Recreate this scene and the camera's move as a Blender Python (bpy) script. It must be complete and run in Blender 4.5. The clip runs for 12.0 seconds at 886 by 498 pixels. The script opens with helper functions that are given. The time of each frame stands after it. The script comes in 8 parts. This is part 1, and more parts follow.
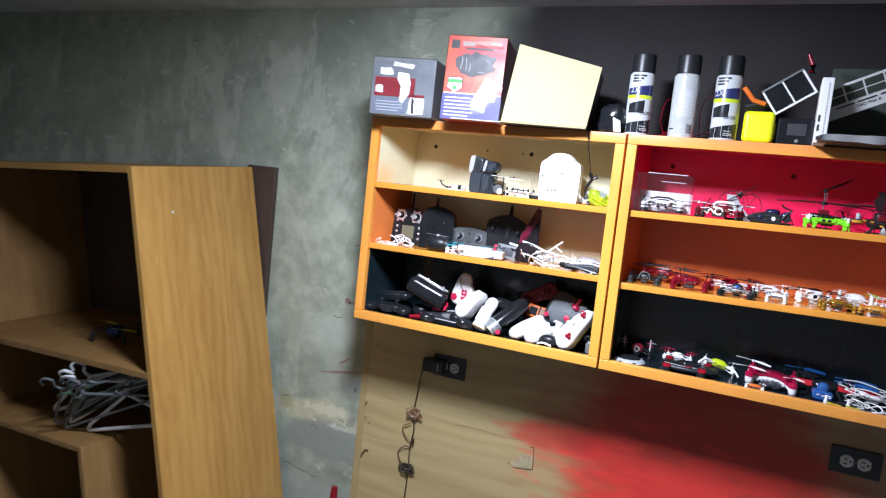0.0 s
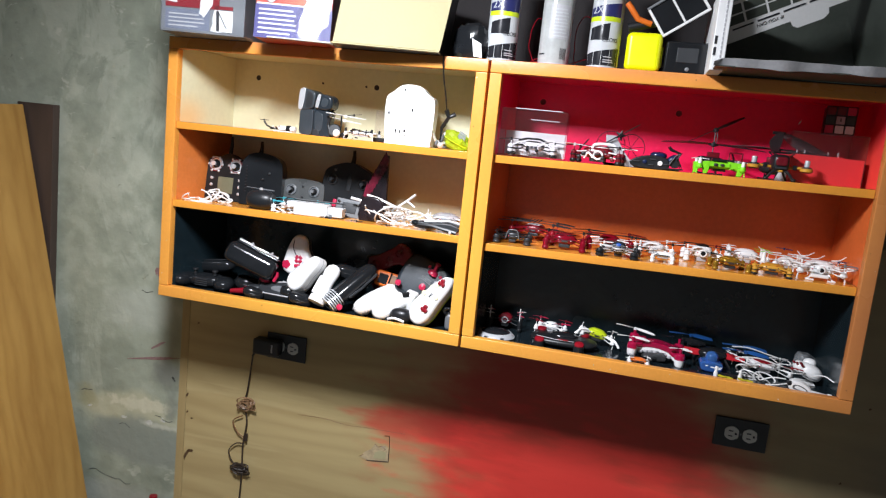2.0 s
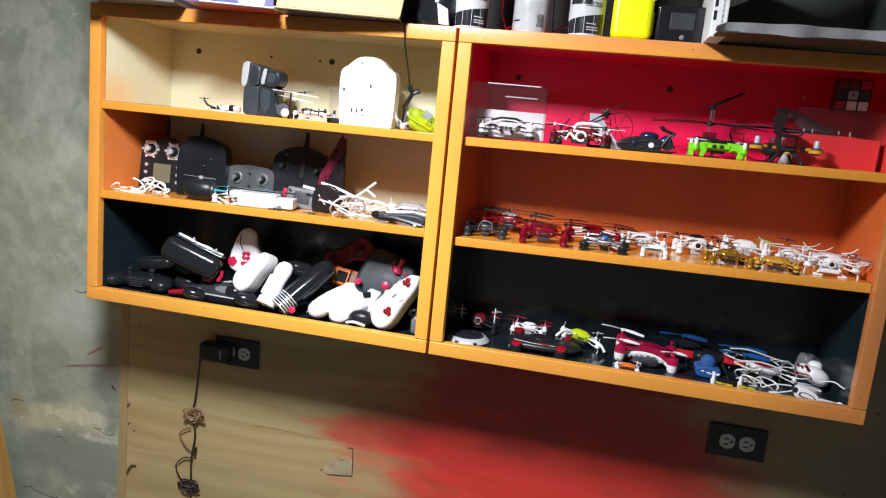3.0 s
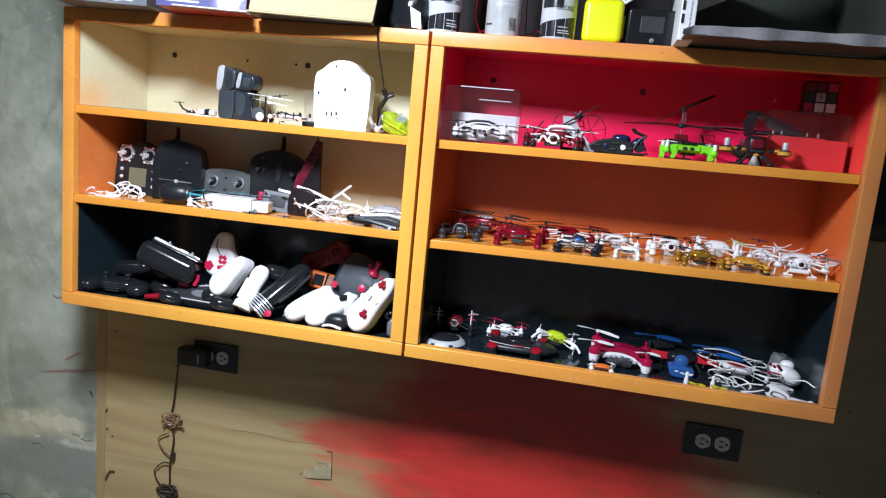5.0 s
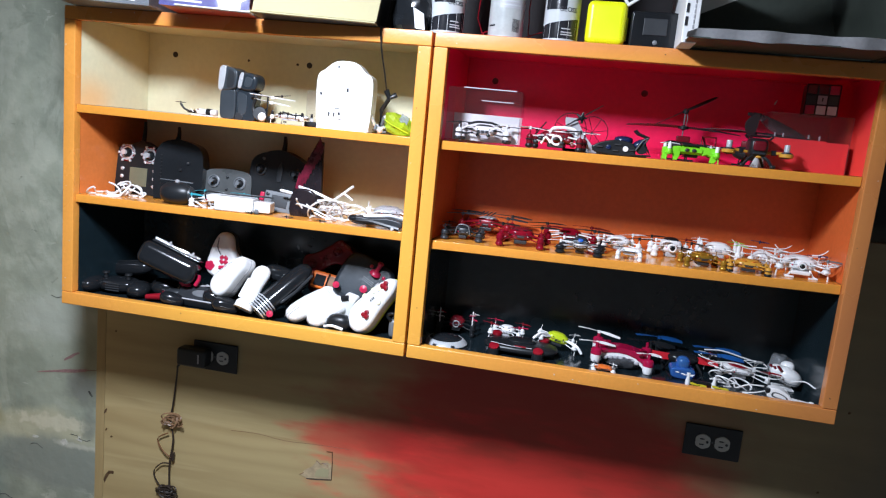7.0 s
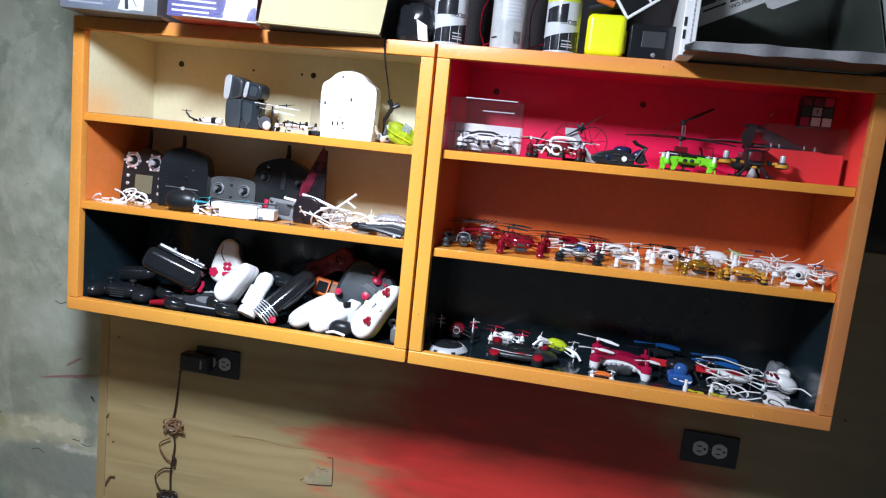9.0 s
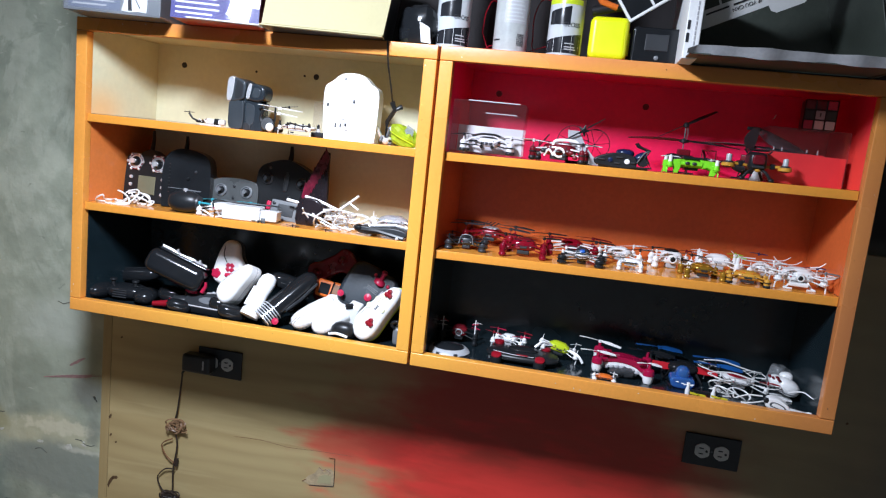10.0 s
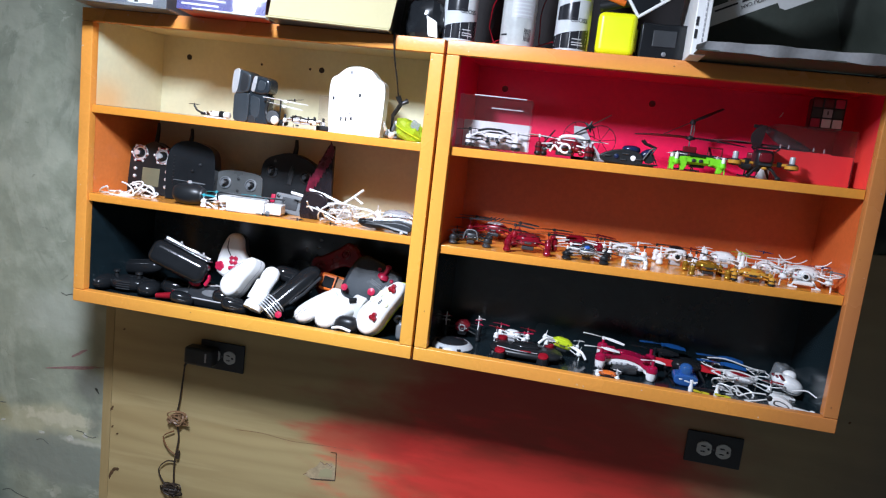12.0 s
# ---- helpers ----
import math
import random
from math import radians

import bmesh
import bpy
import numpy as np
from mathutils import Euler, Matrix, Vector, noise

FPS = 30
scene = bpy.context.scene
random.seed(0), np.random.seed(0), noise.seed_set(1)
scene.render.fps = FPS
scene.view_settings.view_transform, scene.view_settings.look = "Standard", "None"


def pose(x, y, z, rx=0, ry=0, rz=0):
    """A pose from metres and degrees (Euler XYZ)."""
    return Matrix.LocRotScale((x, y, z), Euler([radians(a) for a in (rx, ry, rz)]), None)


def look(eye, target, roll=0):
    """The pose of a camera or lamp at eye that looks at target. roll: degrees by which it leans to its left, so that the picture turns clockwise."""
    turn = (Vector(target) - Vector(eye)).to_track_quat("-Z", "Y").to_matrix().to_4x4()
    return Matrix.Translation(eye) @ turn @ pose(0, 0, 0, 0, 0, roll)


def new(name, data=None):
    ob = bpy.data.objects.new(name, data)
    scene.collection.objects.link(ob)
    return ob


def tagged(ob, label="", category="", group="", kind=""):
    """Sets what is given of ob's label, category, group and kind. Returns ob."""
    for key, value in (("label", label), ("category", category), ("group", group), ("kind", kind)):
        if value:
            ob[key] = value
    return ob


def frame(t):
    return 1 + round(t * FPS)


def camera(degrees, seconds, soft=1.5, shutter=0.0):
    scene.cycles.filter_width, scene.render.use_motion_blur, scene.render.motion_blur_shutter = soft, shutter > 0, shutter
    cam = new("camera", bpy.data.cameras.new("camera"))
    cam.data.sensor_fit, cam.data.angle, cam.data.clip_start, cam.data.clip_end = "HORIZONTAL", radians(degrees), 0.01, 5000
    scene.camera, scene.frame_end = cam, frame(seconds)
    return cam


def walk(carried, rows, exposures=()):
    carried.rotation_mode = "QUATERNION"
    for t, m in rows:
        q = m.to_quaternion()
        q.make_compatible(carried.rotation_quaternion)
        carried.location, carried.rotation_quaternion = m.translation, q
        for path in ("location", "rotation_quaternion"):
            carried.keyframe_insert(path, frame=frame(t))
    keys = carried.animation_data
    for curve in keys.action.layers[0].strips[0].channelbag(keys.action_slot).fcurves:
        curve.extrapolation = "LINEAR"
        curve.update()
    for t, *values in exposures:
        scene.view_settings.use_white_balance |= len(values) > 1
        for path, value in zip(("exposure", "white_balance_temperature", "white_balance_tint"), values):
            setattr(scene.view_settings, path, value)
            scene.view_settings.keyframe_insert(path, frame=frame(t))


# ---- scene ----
cam = camera(64.2, 12.0, soft=1.2, shutter=0.5)
PATH = [
    (0, (0.374, -1.813, 1.587), (-0.471, -0.01, 1.399), 6.1),
    (0.5, (0.227, -1.716, 1.572), (-0.412, 0.17, 1.394), 5.8),
    (1, (0.199, -1.572, 1.586), (-0.145, 0.377, 1.3), 4.3),
    (1.5, (0.322, -1.486, 1.575), (-0.142, 0.434, 1.259), 5.2),
    (2, (0.303, -1.446, 1.577), (-0.176, 0.474, 1.285), 5.9),
    (2.5, (0.292, -1.321, 1.58), (-0.135, 0.611, 1.285), 5.3),
    (3, (0.277, -1.271, 1.575), (-0.126, 0.66, 1.243), 5.6),
    (5, (0.306, -1.269, 1.577), (-0.071, 0.669, 1.257), 5.4),
    (5.5, (0.298, -1.277, 1.58), (-0.077, 0.663, 1.269), 5.5),
    (6, (0.291, -1.278, 1.579), (-0.083, 0.663, 1.275), 5.7),
    (6.5, (0.286, -1.277, 1.58), (-0.079, 0.665, 1.268), 5.6),
    (7, (0.291, -1.273, 1.579), (-0.07, 0.668, 1.258), 5.6),
    (7.5, (0.293, -1.278, 1.576), (-0.067, 0.665, 1.271), 5.8),
    (9.5, (0.289, -1.295, 1.58), (-0.072, 0.65, 1.286), 5.9),
    (10, (0.288, -1.294, 1.584), (-0.077, 0.65, 1.286), 6.0),
    (10.5, (0.282, -1.295, 1.582), (-0.077, 0.65, 1.285), 6.1),
    (11, (0.279, -1.295, 1.583), (-0.081, 0.649, 1.282), 6.5),
    (11.5, (0.281, -1.296, 1.58), (-0.086, 0.647, 1.28), 6.6),
    (12, (0.28, -1.294, 1.58), (-0.084, 0.648, 1.272), 6.6),
]
EXPOSURES = [(0, 0.30, 6000, 15), (0.5, 0.40, 6050, 15), (1.0, 0.3, 6500, 15), (1.6, 0.1, 6650, 13), (3.0, 0.05, 6750, 12), (5.0, 0.0, 6100, 12), (12.0, 0.0, 6000, 12)]
walk(cam, [(t, look(eye, target, roll)) for t, eye, target, roll in PATH], EXPOSURES)

# ---- light ----
world = bpy.data.worlds.new("world")
world.use_nodes = True
world.node_tree.nodes["Background"].inputs[0].default_value = (0.75, 0.85, 1.0, 1)
world.node_tree.nodes["Background"].inputs[1].default_value = 0.02
scene.world = world
LAMP = (-0.21, -0.81, 2.10)
LAMP_TILT = 5  # the lamp leans towards the cabinets
TINT = (0.93, 1.0, 1.10)
for size_x, size_y, watts, lean, forward in ((0.13, 0.27, 36.0, LAMP_TILT, 0.0), (0.13, 0.07, 2.3, 80, 0.14)):  # the diffuser's underside, and its edge towards the cabinets
    data = bpy.data.lights.new("shop_light_lamp", "AREA")
    data.shape, data.size, data.size_y, data.energy, data.color = "RECTANGLE", size_x, size_y, watts, TINT
    new("shop_light_lamp", data).matrix_world = pose(LAMP[0], LAMP[1] + forward, LAMP[2] - 0.25 * forward, lean, 0, 0)


# ---- materials ----
def material(name, colour, rough=0.5, metal=0.0, vary=0.15, scale=6.0, fine=60.0, bump=0.1, coat=0.0, second=None, amount=0.5, depth=0.002):
    """A surface with colour that drifts at two scales, uneven gloss and a fine relief."""
    m = bpy.data.materials.new(name)
    m.use_nodes = True
    nt = m.node_tree
    n, ln = nt.nodes, nt.links
    b = n["Principled BSDF"]
    co = n.new("ShaderNodeTexCoord").outputs["Object"]
    big, small = n.new("ShaderNodeTexNoise"), n.new("ShaderNodeTexNoise")
    for tex, sc, det in ((big, scale, 4), (small, fine, 6)):
        tex.inputs["Scale"].default_value, tex.inputs["Detail"].default_value = sc, det
        ln.new(co, tex.inputs["Vector"])
    second = second or tuple(c * (1 - vary) for c in colour)
    ramp = n.new("ShaderNodeValToRGB")
    ramp.color_ramp.elements[0].position, ramp.color_ramp.elements[1].position = amount - 0.15, amount + 0.15
    ramp.color_ramp.elements[0].color, ramp.color_ramp.elements[1].color = (*second, 1), (*colour, 1)
    ln.new(big.outputs["Fac"], ramp.inputs["Fac"])
    mul = n.new("ShaderNodeMix")
    mul.data_type, mul.blend_type = "RGBA", "MULTIPLY"
    mul.inputs[0].default_value = min(1.0, vary * 1.5)
    ln.new(ramp.outputs["Color"], mul.inputs[6])
    ln.new(small.outputs["Fac"], mul.inputs[7])
    gain = n.new("ShaderNodeMix")
    gain.data_type, gain.blend_type = "RGBA", "MULTIPLY"
    gain.inputs[0].default_value = 1.0
    g = 1 + 0.5 * min(1.0, vary * 1.5)
    gain.inputs[7].default_value = (g, g, g, 1)
    ln.new(mul.outputs[2], gain.inputs[6])
    ln.new(gain.outputs[2], b.inputs["Base Color"])
    rr = n.new("ShaderNodeMapRange")
    rr.inputs["To Min"].default_value, rr.inputs["To Max"].default_value = max(0.02, rough - 0.1), min(1.0, rough + 0.1)
    ln.new(big.outputs["Fac"], rr.inputs["Value"])
    ln.new(rr.outputs["Result"], b.inputs["Roughness"])
    b.inputs["Metallic"].default_value = metal
    b.inputs["Coat Weight"].default_value = coat
    b.inputs["Specular IOR Level"].default_value = 0.35 if max(colour) < 0.02 else 0.5
    if bump:
        bn = n.new("ShaderNodeBump")
        bn.inputs["Strength"].default_value, bn.inputs["Distance"].default_value = bump, depth
        ln.new(small.outputs["Fac"], bn.inputs["Height"])
        ln.new(bn.outputs["Normal"], b.inputs["Normal"])
    return m


def colour_socket(m):
    """The node tree, the socket that feeds the base colour and the shader."""
    b = m.node_tree.nodes["Principled BSDF"]
    return m.node_tree, b.inputs["Base Color"].links[0].from_socket, b


def blend(m, factor, colour):
    """Lay a colour over a material where the factor socket is 1."""
    nt, old, b = colour_socket(m)
    mix = nt.nodes.new("ShaderNodeMix")
    mix.data_type = "RGBA"
    nt.links.new(factor, mix.inputs[0])
    nt.links.new(old, mix.inputs[6])
    mix.inputs[7].default_value = (*colour, 1)
    nt.links.new(mix.outputs[2], b.inputs["Base Color"])


def node_math(nt, op, a, b=None):
    k = nt.nodes.new("ShaderNodeMath")
    k.operation = op
    for i, v in enumerate((a, b)):
        if v is None:
            continue
        if isinstance(v, (int, float)):
            k.inputs[i].default_value = v
        else:
            nt.links.new(v, k.inputs[i])
    return k.outputs[0]


def spray(m, centre, radii, colour, soft=0.5, wobble=0.5, strength=1.0, scale=7.0, grain=(1, 1, 1)):
    """A soft cloud of colour, sprayed paint or another tone: an ellipsoid in object space with an uneven, fading rim,
    drawn out along the grain.
    """
    nt = m.node_tree
    co = nt.nodes.new("ShaderNodeTexCoord").outputs["Object"]
    mp = nt.nodes.new("ShaderNodeMapping")
    mp.vector_type = "POINT"
    mp.inputs["Scale"].default_value = [1 / r for r in radii]
    mp.inputs["Location"].default_value = [-c / r for c, r in zip(centre, radii)]
    nt.links.new(co, mp.inputs["Vector"])
    ln = nt.nodes.new("ShaderNodeVectorMath")
    ln.operation = "LENGTH"
    nt.links.new(mp.outputs["Vector"], ln.inputs[0])
    nz = nt.nodes.new("ShaderNodeTexNoise")
    nz.inputs["Scale"].default_value, nz.inputs["Detail"].default_value = scale, 5
    along = nt.nodes.new("ShaderNodeMapping")
    along.inputs["Scale"].default_value = grain
    nt.links.new(co, along.inputs["Vector"])
    nt.links.new(along.outputs["Vector"], nz.inputs["Vector"])
    d = node_math(nt, "ADD", ln.outputs["Value"], node_math(nt, "MULTIPLY", node_math(nt, "SUBTRACT", nz.outputs["Fac"], 0.5), wobble))
    mr = nt.nodes.new("ShaderNodeMapRange")
    mr.interpolation_type = "SMOOTHSTEP"
    mr.inputs["From Min"].default_value, mr.inputs["From Max"].default_value = 1.0, 1.0 - soft
    mr.inputs["To Max"].default_value = strength
    nt.links.new(d, mr.inputs["Value"])
    blend(m, mr.outputs["Result"], colour)
    return m


def patches(m, colour, scale, level, soft, strength, stretch=(1, 1, 1), seed=0.0):
    """Irregular patches of another colour, where a noise rises over a level."""
    nt = m.node_tree
    mp, nz, mr = nt.nodes.new("ShaderNodeMapping"), nt.nodes.new("ShaderNodeTexNoise"), nt.nodes.new("ShaderNodeMapRange")
    mp.inputs["Scale"].default_value, mp.inputs["Location"].default_value = stretch, (seed, seed * 0.7, seed * 1.3)
    nt.links.new(nt.nodes.new("ShaderNodeTexCoord").outputs["Object"], mp.inputs["Vector"])
    nz.inputs["Scale"].default_value, nz.inputs["Detail"].default_value, nz.inputs["Roughness"].default_value, nz.inputs["Distortion"].default_value = scale, 9, 0.62, 0.6
    nt.links.new(mp.outputs["Vector"], nz.inputs["Vector"])
    mr.interpolation_type = "SMOOTHSTEP"
    mr.inputs["From Min"].default_value, mr.inputs["From Max"].default_value, mr.inputs["To Max"].default_value = level, level + soft, strength
    nt.links.new(nz.outputs["Fac"], mr.inputs["Value"])
    blend(m, mr.outputs["Result"], colour)
    return m


def wood(name, light, dark, along="Z", rough=0.45, scale=1.0, bump=0.08, flame=0.0):
    """Wood with long grain: noise stretched along one axis and broken rings."""
    m = bpy.data.materials.new(name)
    m.use_nodes = True
    nt = m.node_tree
    n, ln = nt.nodes, nt.links
    b = n["Principled BSDF"]
    co = n.new("ShaderNodeTexCoord").outputs["Object"]
    stretch = {"X": (1.2, 14, 14), "Y": (14, 1.2, 14), "Z": (14, 14, 1.2)}[along]
    mp = n.new("ShaderNodeMapping")
    mp.inputs["Scale"].default_value = [v * scale for v in stretch]
    ln.new(co, mp.inputs["Vector"])
    a, f, big = n.new("ShaderNodeTexNoise"), n.new("ShaderNodeTexNoise"), n.new("ShaderNodeTexNoise")
    for tex, sc, det, dist in ((a, 1.0, 6, 1.6), (f, 7.0, 5, 0.3), (big, 0.35, 2, 0.8)):
        tex.inputs["Scale"].default_value, tex.inputs["Detail"].default_value, tex.inputs["Distortion"].default_value = sc, det, dist
        ln.new(mp.outputs["Vector"], tex.inputs["Vector"])
    ramp = n.new("ShaderNodeValToRGB")
    ramp.color_ramp.elements[0].position, ramp.color_ramp.elements[1].position = 0.33, 0.62
    ramp.color_ramp.elements[0].color, ramp.color_ramp.elements[1].color = (*dark, 1), (*light, 1)
    total = node_math(nt, "ADD", node_math(nt, "MULTIPLY", a.outputs["Fac"], 0.6), node_math(nt, "MULTIPLY", f.outputs["Fac"], 0.2))
    total = node_math(nt, "ADD", total, node_math(nt, "MULTIPLY", big.outputs["Fac"], 0.2))
    if flame:
        wm, wave = n.new("ShaderNodeMapping"), n.new("ShaderNodeTexWave")
        wm.inputs["Scale"].default_value = {"X": (0.22, 1, 1), "Z": (1, 1, 0.16)}[along]
        wave.wave_type, wave.bands_direction = "BANDS", "Z" if along == "X" else "Y"
        wave.inputs["Scale"].default_value, wave.inputs["Distortion"].default_value = (5.0, 17.0) if along == "X" else (8.0, 11.0)
        wave.inputs["Detail"].default_value, wave.inputs["Detail Scale"].default_value = 2.5, 0.8
        ln.new(co, wm.inputs["Vector"])
        ln.new(wm.outputs["Vector"], wave.inputs["Vector"])
        total = node_math(nt, "ADD", total, node_math(nt, "MULTIPLY", node_math(nt, "SUBTRACT", node_math(nt, "POWER", wave.outputs["Fac"], 0.6), 0.62), flame))
    ln.new(total, ramp.inputs["Fac"])
    ln.new(ramp.outputs["Color"], b.inputs["Base Color"])
    b.inputs["Roughness"].default_value = rough
    bn = n.new("ShaderNodeBump")
    bn.inputs["Strength"].default_value, bn.inputs["Distance"].default_value = bump, 0.002
    ln.new(f.outputs["Fac"], bn.inputs["Height"])
    ln.new(bn.outputs["Normal"], b.inputs["Normal"])
    return m


ORANGE = (0.78, 0.318, 0.055)
orange = material("orange_paint", ORANGE, 0.27, vary=0.12, scale=5, fine=140, bump=0.12)
orange_brown = material("orange_paint_inside", (0.70, 0.200, 0.045), 0.20, vary=0.15, scale=4, fine=120, bump=0.08)
cream = material("cream_paint", (0.69, 0.67, 0.45), 0.45, vary=0.10, scale=5, fine=90, bump=0.1)
rust_in = material("rust_orange_paint", (0.73, 0.155, 0.038), 0.20, vary=0.15, scale=4, fine=120, bump=0.08)
tan_back = material("cream_and_orange_paint", (0.72, 0.68, 0.47), 0.45, vary=0.12, scale=5, fine=90, bump=0.1)
shelf_gloss = material("orange_gloss_shelf", (0.76, 0.305, 0.042), 0.14, vary=0.12, scale=5, fine=140, bump=0.02)
red_in = material("red_paint", (0.92, 0.009, 0.092), 0.34, vary=0.12, scale=6, fine=100, bump=0.1)
black_in = material("black_paint", (0.0120, 0.0225, 0.0280), 0.23, vary=0.3, scale=6, fine=60, bump=0.06)
black_floor = material("black_gloss_paint", (0.0105, 0.0175, 0.0220), 0.15, vary=0.3, scale=6, fine=60, bump=0.05)
concrete = material("concrete_wall", (0.36, 0.39, 0.305), 0.85, vary=0.22, scale=5.5, fine=26, bump=0.45, second=(0.26, 0.29, 0.225), depth=0.006)
plywood = wood("plywood", (0.48, 0.370, 0.175), (0.38, 0.280, 0.125), "X", 0.6, 0.55, flame=0.13)
veneer = wood("wardrobe_veneer", (0.47, 0.260, 0.067), (0.355, 0.178, 0.041), "Z", 0.38, 0.8, flame=0.12)
veneer_x = wood("wardrobe_veneer_flat", (0.47, 0.255, 0.068), (0.34, 0.165, 0.040), "X", 0.38, 0.8)
# darker tone of the veneer for shelves, divider and far side
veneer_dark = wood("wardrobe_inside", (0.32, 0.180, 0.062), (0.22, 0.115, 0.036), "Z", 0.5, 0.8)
dark_back = wood("dark_hardboard", (0.07, 0.045, 0.035), (0.04, 0.027, 0.02), "Z", 0.6)
ceiling_paint = material("ceiling_paint", (0.66, 0.67, 0.67), 0.9, vary=0.2)
floor_mat = material("floor_concrete", (0.23, 0.23, 0.22), 0.8, vary=0.3, bump=0.3)
room_paint = material("room_paint", (0.80, 0.80, 0.78), 0.9, vary=0.2)
black = material("black_plastic", (0.015, 0.0165, 0.0185), 0.36, vary=0.25, scale=20, fine=300, bump=0.05)
gloss_black = material("glossy_black_plastic", (0.013, 0.0145, 0.0165), 0.14, vary=0.2, scale=20, fine=300, bump=0.0)
grey = material("grey_plastic", (0.16, 0.17, 0.18), 0.4, vary=0.2, scale=20, fine=300, bump=0.05)
silver = material("silver_plastic", (0.62, 0.64, 0.66), 0.28, metal=0.35, vary=0.1, scale=20, fine=300, bump=0.0)
chrome = material("chrome", (0.86, 0.86, 0.88), 0.14, metal=0.6, vary=0.05, scale=20, fine=300, bump=0.0)
white = material("white_plastic", (0.84, 0.84, 0.83), 0.3, vary=0.06, scale=14, fine=200, bump=0.03)


# ---- mesh helpers ----
def join(bm, tmp, m=None):
    """Move all of tmp into bm, by the matrix m."""
    if m is not None:
        tmp.transform(m)
    verts = {v: bm.verts.new(v.co) for v in tmp.verts}
    for f in tmp.faces:
        bm.faces.new([verts[v] for v in f.verts])
    tmp.free()
    return bm


def box(x0, x1, y0, y1, z0, z1, bevel=0.0, seg=2, bm=None, m=None):
    seg = 1 if bevel <= 0.0016 else seg
    tmp = bmesh.new()
    bmesh.ops.create_cube(tmp, size=1.0)
    bmesh.ops.transform(tmp, verts=tmp.verts, matrix=Matrix.Translation(((x0 + x1) / 2, (y0 + y1) / 2, (z0 + z1) / 2)) @ Matrix.Diagonal((x1 - x0, y1 - y0, z1 - z0, 1)))
    if bevel:
        bmesh.ops.bevel(tmp, geom=tmp.edges[:], offset=bevel, segments=seg, affect="EDGES", profile=0.5, clamp_overlap=True)
    return join(bm or bmesh.new(), tmp, m)


def prism(points, y0, y1, bevel=0.0, seg=2, bm=None, m=None):
    """An outline in x and z, pulled from y0 to y1, with rounded rims."""
    tmp = bmesh.new()
    f = tmp.faces.new([tmp.verts.new((x, y0, z)) for x, z in points])
    r = bmesh.ops.extrude_face_region(tmp, geom=[f])
    bmesh.ops.translate(tmp, verts=[v for v in r["geom"] if isinstance(v, bmesh.types.BMVert)], vec=(0, y1 - y0, 0))
    bmesh.ops.recalc_face_normals(tmp, faces=tmp.faces)
    if bevel:
        rim = [e for e in tmp.edges if abs(e.verts[0].co.y - e.verts[1].co.y) < 1e-6]
        bmesh.ops.bevel(tmp, geom=rim, offset=bevel, segments=seg, affect="EDGES", profile=0.5, clamp_overlap=True)
    return join(bm or bmesh.new(), tmp, m)


def lathe(profile, seg=20, bm=None, m=None, squash=1.0):
    """A profile of (radius, height) turned round z."""
    tmp = bmesh.new()
    rings = []
    for r, z in profile:
        rings.append([tmp.verts.new((r * math.cos(2 * math.pi * i / seg), squash * r * math.sin(2 * math.pi * i / seg), z)) for i in range(seg)])
    for a, b in zip(rings, rings[1:]):
        for i in range(seg):
            j = (i + 1) % seg
            tmp.faces.new((a[i], a[j], b[j], b[i]))
    tmp.faces.new(rings[0][::-1])
    tmp.faces.new(rings[-1])
    bmesh.ops.remove_doubles(tmp, verts=tmp.verts, dist=1e-6)
    bmesh.ops.recalc_face_normals(tmp, faces=tmp.faces)
    return join(bm or bmesh.new(), tmp, m)


def tube(points, r, seg=6, bm=None, closed=False, m=None, taper=None):
    """A round bar along points."""
    tmp = bmesh.new()
    pts = [Vector(p) for p in points]
    k = len(pts)
    rings = []
    for i, p in enumerate(pts):
        a = pts[i - 1] if (i or closed) else p
        b = pts[(i + 1) % k] if (i < k - 1 or closed) else p
        d = (b - a).normalized()
        up = Vector((0, 0, 1)) if abs(d.z) < 0.9 else Vector((1, 0, 0))
        s = d.cross(up).normalized()
        u = s.cross(d)
        rad = r if taper is None else r + (taper - r) * i / max(1, k - 1)
        rings.append([tmp.verts.new(p + rad * (math.cos(2 * math.pi * j / seg) * s + math.sin(2 * math.pi * j / seg) * u)) for j in range(seg)])
    for i in range(k if closed else k - 1):
        a, b = rings[i], rings[(i + 1) % k]
        for j in range(seg):
            q = (j + 1) % seg
            tmp.faces.new((a[j], a[q], b[q], b[j]))
    if not closed:
        tmp.faces.new(rings[0][::-1])
        tmp.faces.new(rings[-1])
    bmesh.ops.recalc_face_normals(tmp, faces=tmp.faces)
    return join(bm or bmesh.new(), tmp, m)


def ball(r, squash=(1, 1, 1), bm=None, m=None, seg=14, rings=8):
    tmp = bmesh.new()
    bmesh.ops.create_uvsphere(tmp, u_segments=seg, v_segments=rings, radius=r)
    tmp.transform(Matrix.Diagonal((*squash, 1)))
    return join(bm or bmesh.new(), tmp, m)


def curve_points(keys, n=8):
    """A smooth line through the keys."""
    k = [Vector(p) for p in keys]
    out = []
    for i in range(len(k) - 1):
        p0, p1, p2, p3 = k[max(0, i - 1)], k[i], k[i + 1], k[min(len(k) - 1, i + 2)]
        for s in range(n):
            t = s / n
            out.append(0.5 * (2 * p1 + (p2 - p0) * t + (2 * p0 - 5 * p1 + 4 * p2 - p3) * t * t + (3 * p1 - p0 - 3 * p2 + p3) * t ** 3))
    return out + [k[-1]]


